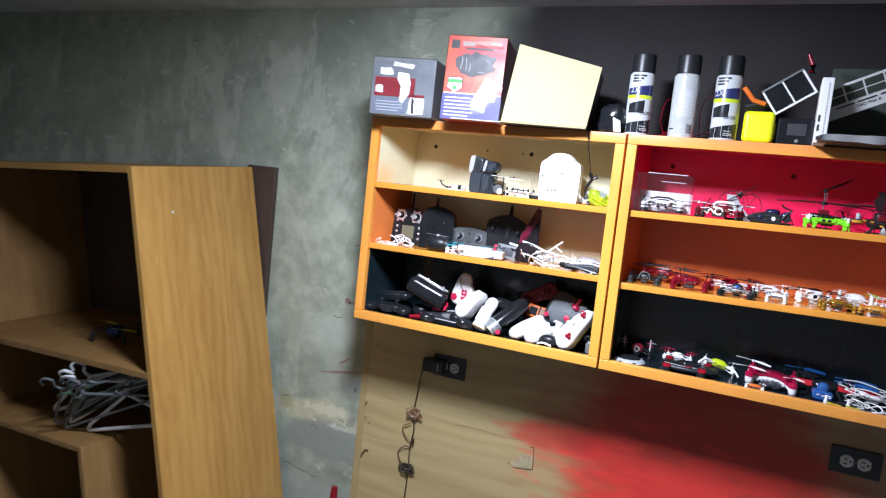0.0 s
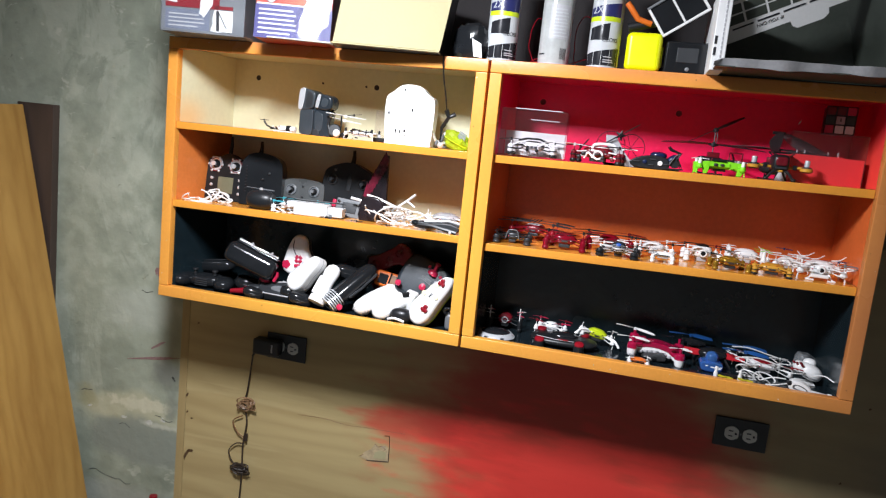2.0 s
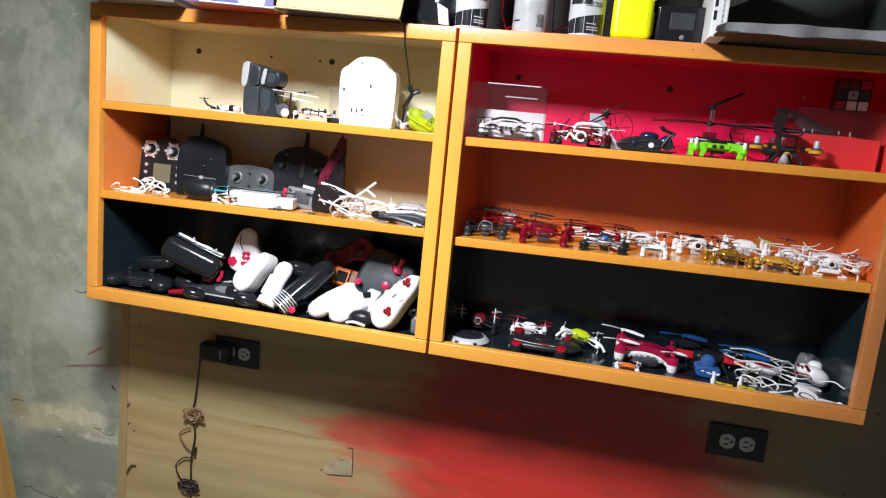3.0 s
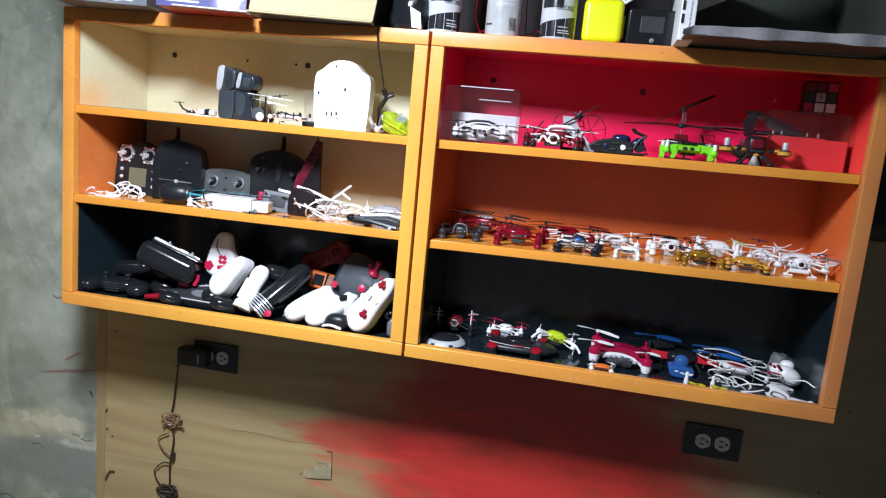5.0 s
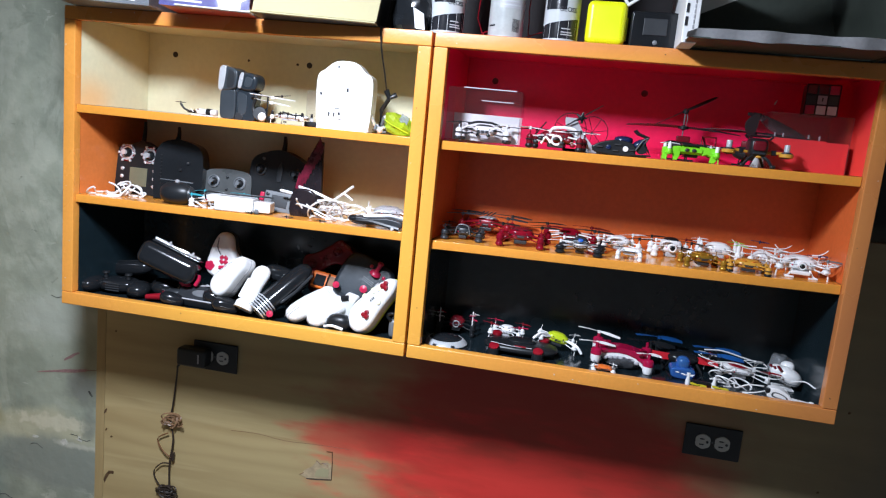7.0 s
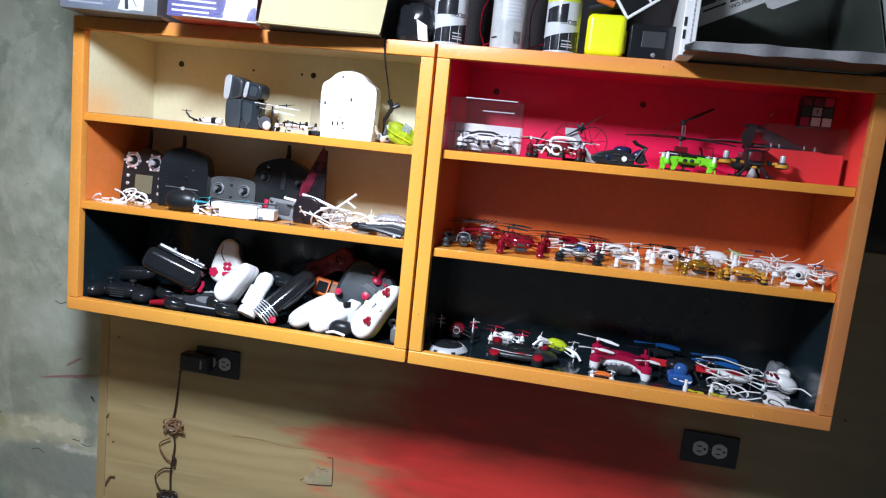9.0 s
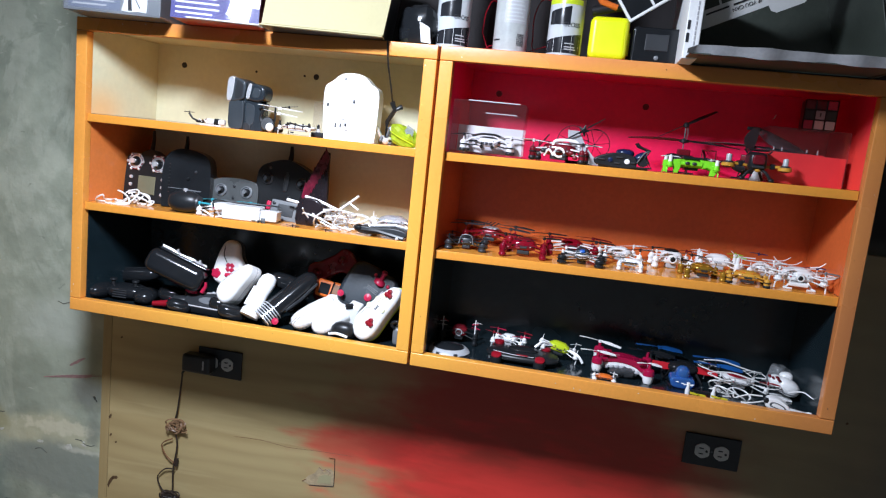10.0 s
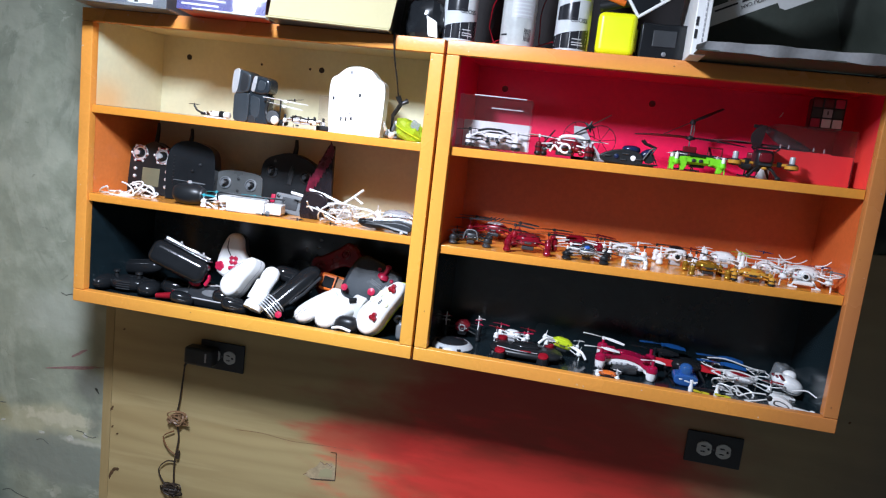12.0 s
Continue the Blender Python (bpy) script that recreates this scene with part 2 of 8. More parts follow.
def part(name, bm, mat, parent=None, label="", smooth=50):
    """One mesh object, under a thing or a part."""
    me = bpy.data.meshes.new(name)
    bm.normal_update()
    limit, turned = math.cos(radians(smooth)), []
    area = {f: f.calc_area() for f in bm.faces}
    for f in bm.faces:
        for v in f.verts:
            n = Vector((0, 0, 0))
            for g in v.link_faces:
                if g is f or g.normal.dot(f.normal) > limit:
                    n += g.normal * area[g]
            turned.append(n.normalized() if n.length > 0 else f.normal.copy())
    bm.to_mesh(me)
    bm.free()
    me.materials.append(mat)
    me.shade_smooth()
    me.normals_split_custom_set(turned)
    ob = new(name, me)
    if parent is not None:
        ob.parent = parent
    if label:
        ob["label"] = label
    return ob


def thing(name, m, label, category, group=""):
    """An empty at a thing's base, which carries its parts."""
    ob = new(name)
    ob.empty_display_size = 0.02
    ob.matrix_world = m
    return tagged(ob, label, category, group)


def structure(name, bm, mat, label, category="wall"):
    return tagged(part(name, bm, mat), label, category, kind="structure")


# ---- the room ----
CEIL, WALL, CONC = 2.14, 0.2375, 0.2575
structure("floor", box(-3.1, 2.6, -3.2, 0.5, -0.1, 0.0), floor_mat, "bare grey concrete basement floor", "floor")
wall_north = structure("wall_north", box(-3.1, 2.6, WALL + 0.02, 0.5, 0.0, CEIL + 0.1), concrete, "patched grey-green concrete wall, near-black behind and above the cabinets", "wall")
structure("wall_south", box(-3.1, 2.6, -3.4, -3.2, 0.0, CEIL + 0.1), room_paint, "plain painted basement wall")
structure("wall_west", box(-3.3, -3.1, -3.4, 0.5, 0.0, CEIL + 0.1), concrete, "plain grey concrete basement wall")
structure("wall_east", box(2.6, 2.8, -3.4, 0.5, 0.0, CEIL + 0.1), room_paint, "plain painted basement wall")
structure("ceiling", box(-3.1, 2.6, -3.2, WALL + 0.02, CEIL, CEIL + 0.1), ceiling_paint, "low grey painted basement ceiling", "ceiling")

patches(plywood, (0.27, 0.18, 0.075), 2.2, 0.60, 0.10, 0.45, (0.35, 1, 2.6), 2.4)
patches(plywood, (0.54, 0.43, 0.22), 3.0, 0.60, 0.08, 0.40, (0.30, 1, 3.2), 6.1)
# red overspray: deeper red in the upper cloud, brighter lower down
spray(plywood, (0.25, WALL, 0.89), (0.52, 0.3, 0.37), (0.44, 0.022, 0.014), 0.50, 0.6, 0.90, 8, (0.7, 1, 1.5))
spray(plywood, (0.32, WALL, 0.62), (0.58, 0.3, 0.34), (0.70, 0.028, 0.019), 0.70, 0.9, 1.0, 8, (0.6, 1, 1.6))
spray(plywood, (-0.13, WALL, 0.852), (0.225, 0.3, 0.060), (0.60, 0.034, 0.026), 0.50, 0.9, 0.72, 18, (0.4, 1, 2.0))
spray(plywood, (0.26, WALL, 0.75), (0.46, 0.3, 0.25), (0.80, 0.052, 0.036), 0.8, 1.9, 0.85, 20, (0.5, 1, 1.8))
spray(plywood, (0.24, WALL, 0.84), (0.50, 0.3, 0.34), (0.36, 0.014, 0.012), 0.6, 2.4, 0.28, 11, (0.6, 1, 1.6))
# frame colour yellower around the first cabinet
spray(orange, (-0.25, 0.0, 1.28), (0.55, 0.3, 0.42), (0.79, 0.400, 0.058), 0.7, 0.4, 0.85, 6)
patches(black_in, (0.026, 0.033, 0.036), 4.5, 0.54, 0.16, 0.75, (1, 1, 1.2), 4.4)
# lamplight on the right side panel, painted in as a brighter red
spray(red_in, (0.745, 0.10, 1.60), (0.035, 0.30, 0.16), (0.90, 0.075, 0.035), 0.8, 0.4, 0.8, 9)
patches(concrete, (0.50, 0.52, 0.42), 3.2, 0.53, 0.05, 0.45, (1.6, 1, 0.8), 3.1)
patches(concrete, (0.22, 0.25, 0.19), 5.5, 0.58, 0.06, 0.50, (1, 1, 1.3), 7.7)
patches(concrete, (0.60, 0.60, 0.50), 15.0, 0.62, 0.05, 0.45, (0.8, 1, 1.5), 1.9)
patches(concrete, (0.13, 0.14, 0.11), 24.0, 0.66, 0.04, 0.55, (1, 1, 1.6), 5.3)
# the lamp's falloff towards the right, put into the plywood's colour
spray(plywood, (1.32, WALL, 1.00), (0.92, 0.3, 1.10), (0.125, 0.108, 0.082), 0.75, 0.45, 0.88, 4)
# near-black area with a soft rim over the wall's upper right
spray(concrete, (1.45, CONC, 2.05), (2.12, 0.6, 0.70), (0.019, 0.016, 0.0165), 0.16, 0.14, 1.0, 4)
spray(concrete, (-1.02, CONC, 1.0), (0.60, 0.5, 0.80), (0.52, 0.55, 0.43), 0.9, 3.2, 0.45, 9)
spray(concrete, (-1.00, CONC, 0.9), (0.60, 0.5, 0.80), (0.20, 0.23, 0.165), 0.8, 3.6, 0.40, 15)
spray(concrete, (-1.02, CONC, 0.715), (0.22, 0.3, 0.07), (0.52, 0.50, 0.33), 0.6, 1.0, 0.75, 14)
spray(concrete, (-0.98, CONC, 0.625), (0.20, 0.3, 0.095), (0.24, 0.265, 0.22), 0.40, 0.7, 0.9, 12)
spray(concrete, (-0.97, CONC, 0.738), (0.15, 0.3, 0.024), (0.60, 0.575, 0.42), 0.5, 2.2, 0.8, 42)
spray(concrete, (-0.905, CONC, 0.84), (0.05, 0.3, 0.055), (0.20, 0.215, 0.18), 0.8, 1.8, 0.6, 34)
spray(concrete, (-1.05, CONC, 0.40), (0.35, 0.3, 0.10), (0.33, 0.35, 0.30), 0.5, 0.5, 0.8, 9)
spray(concrete, (-0.90, CONC, 0.855), (0.06, 0.3, 0.05), (0.27, 0.29, 0.25), 0.7, 1.2, 0.8, 22)
spray(concrete, (-1.165, CONC, 0.73), (0.05, 0.3, 0.05), (0.34, 0.31, 0.16), 0.8, 1.2, 0.7, 24)
spray(concrete, (-0.99, CONC, 1.02), (0.16, 0.3, 0.10), (0.47, 0.50, 0.42), 0.7, 1.1, 0.6, 12)
spray(concrete, (-1.08, CONC, 0.90), (0.10, 0.3, 0.05), (0.24, 0.27, 0.20), 0.8, 1.3, 0.6, 20)
spray(concrete, (-0.875, CONC, 0.76), (0.035, 0.3, 0.09), (0.20, 0.22, 0.18), 0.8, 1.2, 0.7, 26)
spray(concrete, (-0.90, CONC, 0.685), (0.09, 0.3, 0.012), (0.52, 0.52, 0.42), 0.8, 1.6, 0.8, 40)
# frame colour darker and browner towards the right end
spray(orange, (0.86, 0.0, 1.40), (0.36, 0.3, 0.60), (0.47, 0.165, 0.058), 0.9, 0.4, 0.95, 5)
# top rails redder and a little darker than the rest of the frame
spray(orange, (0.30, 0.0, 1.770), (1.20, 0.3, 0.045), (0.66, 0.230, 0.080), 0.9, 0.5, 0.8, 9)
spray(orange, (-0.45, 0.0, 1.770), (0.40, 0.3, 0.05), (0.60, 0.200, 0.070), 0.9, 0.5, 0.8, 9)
spray(cream, (-0.72, 0.04, 1.575), (0.05, 0.10, 0.075), (0.70, 0.36, 0.10), 0.9, 0.5, 0.6)
spray(tan_back, (-0.10, 0.212, 1.46), (0.30, 0.2, 0.05), (0.56, 0.38, 0.17), 0.9, 0.9, 0.35)
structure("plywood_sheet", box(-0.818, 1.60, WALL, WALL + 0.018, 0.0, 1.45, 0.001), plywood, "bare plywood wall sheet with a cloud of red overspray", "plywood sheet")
structure("plywood_trim", box(-0.842, -0.8182, WALL - 0.0004, WALL + 0.018, 0.0, 1.45, 0.0), wood("trim_wood", (0.45, 0.345, 0.165), (0.33, 0.235, 0.100), "Z", 0.6), "narrow raw wood strip along the plywood edge", "trim")


# ---- wall cabinets ----
SHELF = 0.0165


def cabinet(name, x0, x1, z0, z1, shelves, insides, label, lean, setback):
    """An open wall box: face frame, sides, top, bottom, back in bands, shelves that may hang a little out of level."""
    root = thing(name, pose(0, 0, 0), label, "cabinet", "wall cabinets")
    s, back = 0.026, 0.212
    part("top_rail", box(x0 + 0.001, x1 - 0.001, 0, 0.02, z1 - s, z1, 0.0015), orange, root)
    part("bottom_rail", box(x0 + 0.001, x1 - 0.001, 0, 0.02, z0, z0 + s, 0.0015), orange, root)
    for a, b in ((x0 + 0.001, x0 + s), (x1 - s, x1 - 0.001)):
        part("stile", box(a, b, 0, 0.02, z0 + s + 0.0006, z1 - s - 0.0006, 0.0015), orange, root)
    part("top_panel", box(x0 + 0.002, x1 - 0.002, 0.02, WALL - 0.002, z1 - 0.018, z1 - 0.001, 0.001), insides[0][0], root)
    part("bottom_panel", box(x0 + 0.002, x1 - 0.002, 0.02, WALL - 0.002, z0 + 0.001, z0 + 0.018, 0.001), black_floor, root)
    levels = [(z1 - 0.018, z1 - 0.018), *shelves, (z0 + 0.018, z0 + 0.018)]
    for i, (side_mat, back_mat) in enumerate(insides):
        hi = [z - (SHELF if i else 0) for z in levels[i]]
        lo = levels[i + 1]
        part("back_panel", prism([(x0 + 0.004, lo[0] - 0.001), (x1 - 0.004, lo[1] - 0.001), (x1 - 0.004, hi[1] + 0.001), (x0 + 0.004, hi[0] + 0.001)], back, WALL - 0.004), back_mat, root)
        for a, sgn in ((x0, 1), (x1, -1)):
            bm = bmesh.new()
            k = 0 if sgn > 0 else 1
            inner = a + sgn * (s - 0.001)
            deep = a + sgn * lean[k]
            pts = [(a + sgn * 0.002, 0.0203), (inner, 0.0203), (deep, back - 0.0005), (a + sgn * 0.002, back - 0.0005)]
            lowv = [bm.verts.new((x, y, lo[k] + 0.0005)) for x, y in pts]
            top = [bm.verts.new((x, y, hi[k] - 0.0005)) for x, y in pts]
            bm.faces.new(lowv[::-1]), bm.faces.new(top)
            for k in range(4):
                q = (k + 1) % 4
                bm.faces.new((lowv[k], lowv[q], top[q], top[k]))
            bmesh.ops.recalc_face_normals(bm, faces=bm.faces)
            part("side_panel", bm, side_mat, root)
    for za, zb in shelves:
        xa, xb = x0 + s + 0.0005, x1 - s - 0.0005
        part("shelf", prism([(xa, za - SHELF), (xb, zb - SHELF), (xb, zb), (xa, za)], setback, back - 0.001, 0.0012, 1), shelf_gloss, root)
    return root


Z0, Z1 = 1.150, 1.757
LX0, LX1, RX0, RX1 = -0.752, -0.0015, 0.0015, 0.769
L1 = 1.567
FLOOR3 = Z0 + 0.018


def l2(x):
    """The height of the first cabinet's lower shelf, which hangs out of level."""
    return 1.3840 + 0.0050 * (x + 0.726) / 0.6985


def r1(x):
    return 1.5665 + 0.0085 * (x - 0.0275) / 0.7155


def r2(x):
    return 1.3800 + 0.0110 * (x - 0.0275) / 0.7155


left_cabinet = cabinet("wall_cabinet", LX0, LX1, Z0, Z1, ((L1, L1), (l2(-0.726), l2(-0.0275))), ((cream, cream), (orange_brown, tan_back), (black_in, black_in)),
                       "orange-painted open wall cabinet, cream, orange and black inside", (0.048, 0.030), 0.006)
right_cabinet = cabinet("wall_cabinet", RX0, RX1, Z0, Z1, ((r1(0.0275), r1(0.743)), (r2(0.0275), r2(0.743))), ((red_in, red_in), (rust_in, rust_in), (black_in, black_in)),
                        "orange-painted open wall cabinet, red, orange and black inside", (0.030, 0.030), 0.014)


# ---- leaning wardrobe ----
def racked(bm):
    """Wardrobe space (u to the left, v back, w up) to the leaning unit's real place."""
    for v in bm.verts:
        u, d, w = v.co
        k = w / 1.54
        v.co = (-1.384 - u - 0.2284 * (w - 1.54) + 0.008 * d, -0.304 + d, max(0.0, w - 0.005 - 0.062 * u * k + 0.062 * d * k))
    bmesh.ops.recalc_face_normals(bm, faces=bm.faces)
    return bm


def wbox(u0, u1, d0, d1, w0, w1, bevel=0.001):
    return racked(box(u0, u1, d0, d1, w0, w1, bevel))


wardrobe = thing("wardrobe", pose(0, 0, 0), "open wood-veneer wardrobe unit leaning sideways with empty shelves", "wardrobe")
WD, WW = 0.527, 0.95
part("side_panel", wbox(0, 0.019, 0, WD, 0, 1.54), veneer, wardrobe)
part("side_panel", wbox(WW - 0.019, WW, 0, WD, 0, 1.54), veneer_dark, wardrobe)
part("top_panel", wbox(0.0195, WW - 0.0195, 0.0, WD, 1.52, 1.54), veneer_x, wardrobe)
part("back_panel", wbox(0.0195, WW - 0.0195, WD - 0.006, WD, 0.02, 1.519), dark_back, wardrobe, "dark hardboard back")
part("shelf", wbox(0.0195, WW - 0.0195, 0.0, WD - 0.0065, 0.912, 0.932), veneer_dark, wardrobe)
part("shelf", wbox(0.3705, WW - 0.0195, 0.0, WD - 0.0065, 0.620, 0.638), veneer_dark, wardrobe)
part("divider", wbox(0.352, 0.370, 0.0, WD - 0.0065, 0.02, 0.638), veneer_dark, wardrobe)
part("bottom_panel", wbox(0.0195, WW - 0.0195, 0.0, WD, 0.0, 0.0195), veneer_x, wardrobe)
tagged(part("backing_board", box(-1.41, -1.285, 0.232, 0.2565, 0.0, 1.575, 0.001), dark_back), "narrow dark brown board standing against the wall behind the wardrobe", "board")

rng = random.Random(21)
fleck = material("pale_veneer_fleck", (0.62, 0.46, 0.20), 0.5, vary=0.2, scale=30, fine=200, bump=0.0)
for k in range(22):
    d, w, n = rng.uniform(0.03, 0.50), rng.uniform(0.25, 1.48), rng.uniform(0.006, 0.030)
    part("fleck", wbox(-0.0004, 0.0002, d, d + rng.uniform(0.0010, 0.0024), w, w + n, 0), fleck, wardrobe)

# ---- shop light under the ceiling ----
shop_light = thing("shop_light", pose(*LAMP, LAMP_TILT, 0, 0), "white metal work light hung under the ceiling", "ceiling light")
part("reflector", box(-0.080, 0.080, -0.145, 0.140, 0.004, 0.008, 0.001), white, shop_light)
for x0, x1, y0, y1 in ((-0.082, -0.080, -0.145, 0.140), (0.080, 0.082, -0.145, 0.140), (-0.082, 0.082, -0.147, -0.145)):
    part("reflector_side", box(x0, x1, y0, y1, -0.006, 0.008), white, shop_light)
part("hanger_rod", tube([(0, 0, 0.008), (0, 0.004, 0.039)], 0.005, 6), chrome, shop_light)

rng = random.Random(77)
pale_chip = material("pale_chip", (0.72, 0.66, 0.55), 0.6, vary=0.2, scale=30, fine=200, bump=0.0)
dark_chip = material("dark_chip", (0.10, 0.05, 0.02), 0.7, vary=0.2, scale=30, fine=200, bump=0.0)
for cab, x0, x1 in ((left_cabinet, LX0, LX1), (right_cabinet, RX0, RX1)):
    for k in range(16):
        if k % 2:
            x, z = rng.uniform(x0 + 0.03, x1 - 0.03), rng.choice((Z0 + rng.uniform(0.003, 0.022), Z1 - rng.uniform(0.003, 0.022)))
        else:
            x, z = rng.choice((x0 + rng.uniform(0.004, 0.022), x1 - rng.uniform(0.004, 0.022))), rng.uniform(Z0 + 0.03, Z1 - 0.03)
        rr = rng.uniform(0.0006, 0.0014)
        pts = [(rr * math.cos(radians(a)) * rng.uniform(0.5, 1.3), rr * math.sin(radians(a)) * rng.uniform(0.5, 1.3)) for a in range(0, 360, 60)]
        part("paint_chip", prism(pts, -0.0005, 0.0002, 0, 1, None, Matrix.Translation((x, 0, z))), rng.choice((pale_chip, pale_chip, dark_chip)), cab)

# ---- more materials ----
red_gloss = material("red_gloss_plastic", (0.20, 0.003, 0.013), 0.12, vary=0.15, scale=20, fine=300, bump=0.0)
red_flat = material("red_plastic", (0.25, 0.005, 0.014), 0.3, vary=0.15, scale=20, fine=300, bump=0.02)
pink = material("pink_red_plastic", (0.50, 0.016, 0.062), 0.3, vary=0.1, scale=20, fine=300, bump=0.0)
maroon = material("maroon_plastic", (0.16, 0.008, 0.015), 0.25, vary=0.2, scale=20, fine=300, bump=0.0)
green = material("lime_green_plastic", (0.22, 0.72, 0.02), 0.35, vary=0.1, scale=20, fine=300, bump=0.0)
lime = material("yellow_green_plastic", (0.55, 0.68, 0.02), 0.3, vary=0.15, scale=20, fine=300, bump=0.0)
yellow = material("bright_yellow_plastic", (0.75, 0.80, 0.0), 0.35, vary=0.05, scale=20, fine=300, bump=0.02)
gold = material("gold_plastic", (0.42, 0.225, 0.022), 0.25, metal=0.5, vary=0.2, scale=20, fine=300, bump=0.0)
amber = material("amber_plastic", (0.62, 0.30, 0.035), 0.3, vary=0.15, scale=20, fine=300, bump=0.0)
blue = material("blue_plastic", (0.02, 0.10, 0.42), 0.25, vary=0.2, scale=20, fine=300, bump=0.0)
sky_blue = material("blue_propeller_plastic", (0.016, 0.10, 0.34), 0.35, vary=0.1, scale=20, fine=300, bump=0.0)
teal = material("teal_propeller_plastic", (0.05, 0.35, 0.42), 0.35, vary=0.1, scale=20, fine=300, bump=0.0)
dark_orange = material("orange_plastic", (0.75, 0.16, 0.02), 0.35, vary=0.15, scale=20, fine=300, bump=0.0)
dark_grey = material("dark_grey_plastic", (0.028, 0.031, 0.035), 0.4, vary=0.2, scale=20, fine=300, bump=0.05)
blue_grey = material("blue_grey_plastic", (0.024, 0.032, 0.040), 0.25, vary=0.2, scale=20, fine=300, bump=0.05)
lcd = material("olive_screen", (0.17, 0.16, 0.10), 0.2, vary=0.1, scale=20, fine=200, bump=0.0)
grey_print = material("grey_print", (0.42, 0.42, 0.44), 0.5, vary=0.1, scale=30, fine=300, bump=0.0)
black_print = material("black_print", (0.02, 0.02, 0.025), 0.45, vary=0.2, scale=30, fine=300, bump=0.0)
card_cream = material("cream_cardboard", (0.39, 0.345, 0.19), 0.75, vary=0.06, scale=8, fine=160, bump=0.1)
card_white = material("white_cardboard", (0.74, 0.74, 0.73), 0.55, vary=0.08, scale=8, fine=160, bump=0.06)
card_grey = material("grey_cardboard", (0.24, 0.26, 0.24), 0.5, vary=0.15, scale=9, fine=120, bump=0.05)
card_green = material("dark_green_cardboard", (0.052, 0.062, 0.050), 0.45, vary=0.25, scale=9, fine=120, bump=0.05)
gloss_red_card = material("glossy_red_carton", (0.46, 0.016, 0.026), 0.42, vary=0.25, scale=14, fine=120, bump=0.0, second=(0.60, 0.10, 0.03))
gloss_violet_card = material("glossy_violet_carton", (0.065, 0.062, 0.22), 0.42, vary=0.2, scale=14, fine=120, bump=0.0)
gloss_grey_card = material("glossy_grey_carton", (0.19, 0.20, 0.21), 0.42, vary=0.2, scale=14, fine=120, bump=0.0, second=(0.13, 0.14, 0.155))
can_white = material("white_can_paint", (0.52, 0.54, 0.55), 0.13, vary=0.05, scale=20, fine=200, bump=0.0)
can_grey = material("silver_can_label", (0.52, 0.54, 0.53), 0.13, metal=0.2, vary=0.12, scale=30, fine=200, bump=0.0)
navy_print = material("navy_print", (0.020, 0.024, 0.10), 0.3, vary=0.1, scale=30, fine=300, bump=0.0)
green_print = material("green_print", (0.06, 0.35, 0.06), 0.3, vary=0.1, scale=30, fine=300, bump=0.0)
copper = material("brown_cord", (0.20, 0.09, 0.035), 0.45, vary=0.2, scale=30, fine=300, bump=0.0)
tan_cord = material("tan_cord", (0.30, 0.17, 0.085), 0.45, vary=0.3, scale=30, fine=300, bump=0.0)
cord_mat = material("dark_brown_cord", (0.035, 0.022, 0.015), 0.5, vary=0.2, scale=30, fine=300, bump=0.0)
can_black = material("black_can_print", (0.02, 0.021, 0.025), 0.15, vary=0.2, scale=30, fine=300, bump=0.0)
ivory = material("ivory_plastic", (0.62, 0.62, 0.58), 0.35, vary=0.05, scale=30, fine=300, bump=0.0)
torn = material("torn_paper", (0.54, 0.41, 0.24), 0.8, vary=0.3, scale=30, fine=200, bump=0.3)
bag_red = material("foil_bag", (0.02, 0.015, 0.018), 0.2, vary=0.3, scale=20, fine=200, bump=0.0)


def glass(name, tint=(1, 1, 1), rough=0.03, body=0.0, ripple=0.0):
    """Thin clear plastic: see-through with a tint, a Fresnel gloss, and a share of cloudy body."""
    m = bpy.data.materials.new(name)
    m.use_nodes = True
    nt = m.node_tree
    n, ln = nt.nodes, nt.links
    n.remove(n["Principled BSDF"])
    clear, gloss, cloudy = n.new("ShaderNodeBsdfTransparent"), n.new("ShaderNodeBsdfGlossy"), n.new("ShaderNodeBsdfDiffuse")
    clear.inputs["Color"].default_value = cloudy.inputs["Color"].default_value = (*tint, 1)
    gloss.inputs["Roughness"].default_value = rough
    if ripple:
        co, nz, bn = n.new("ShaderNodeTexCoord"), n.new("ShaderNodeTexNoise"), n.new("ShaderNodeBump")
        nz.inputs["Scale"].default_value, nz.inputs["Detail"].default_value, nz.inputs["Distortion"].default_value = 26, 3, 1.5
        bn.inputs["Strength"].default_value, bn.inputs["Distance"].default_value = ripple, 0.004
        ln.new(co.outputs["Object"], nz.inputs["Vector"]), ln.new(nz.outputs["Fac"], bn.inputs["Height"]), ln.new(bn.outputs["Normal"], gloss.inputs["Normal"])
    lw = n.new("ShaderNodeLayerWeight")
    lw.inputs["Blend"].default_value = 0.5
    steep = node_math(nt, "POWER", lw.outputs["Facing"], 4.0)
    edge = node_math(nt, "ADD", node_math(nt, "MULTIPLY", steep, 0.6), 0.09 if ripple else 0.05)
    base, top = n.new("ShaderNodeMixShader"), n.new("ShaderNodeMixShader")
    base.inputs[0].default_value = body
    ln.new(clear.outputs[0], base.inputs[1]), ln.new(cloudy.outputs[0], base.inputs[2])
    ln.new(edge, top.inputs[0]), ln.new(base.outputs[0], top.inputs[1]), ln.new(gloss.outputs[0], top.inputs[2])
    ln.new(top.outputs[0], n["Material Output"].inputs["Surface"])
    return m


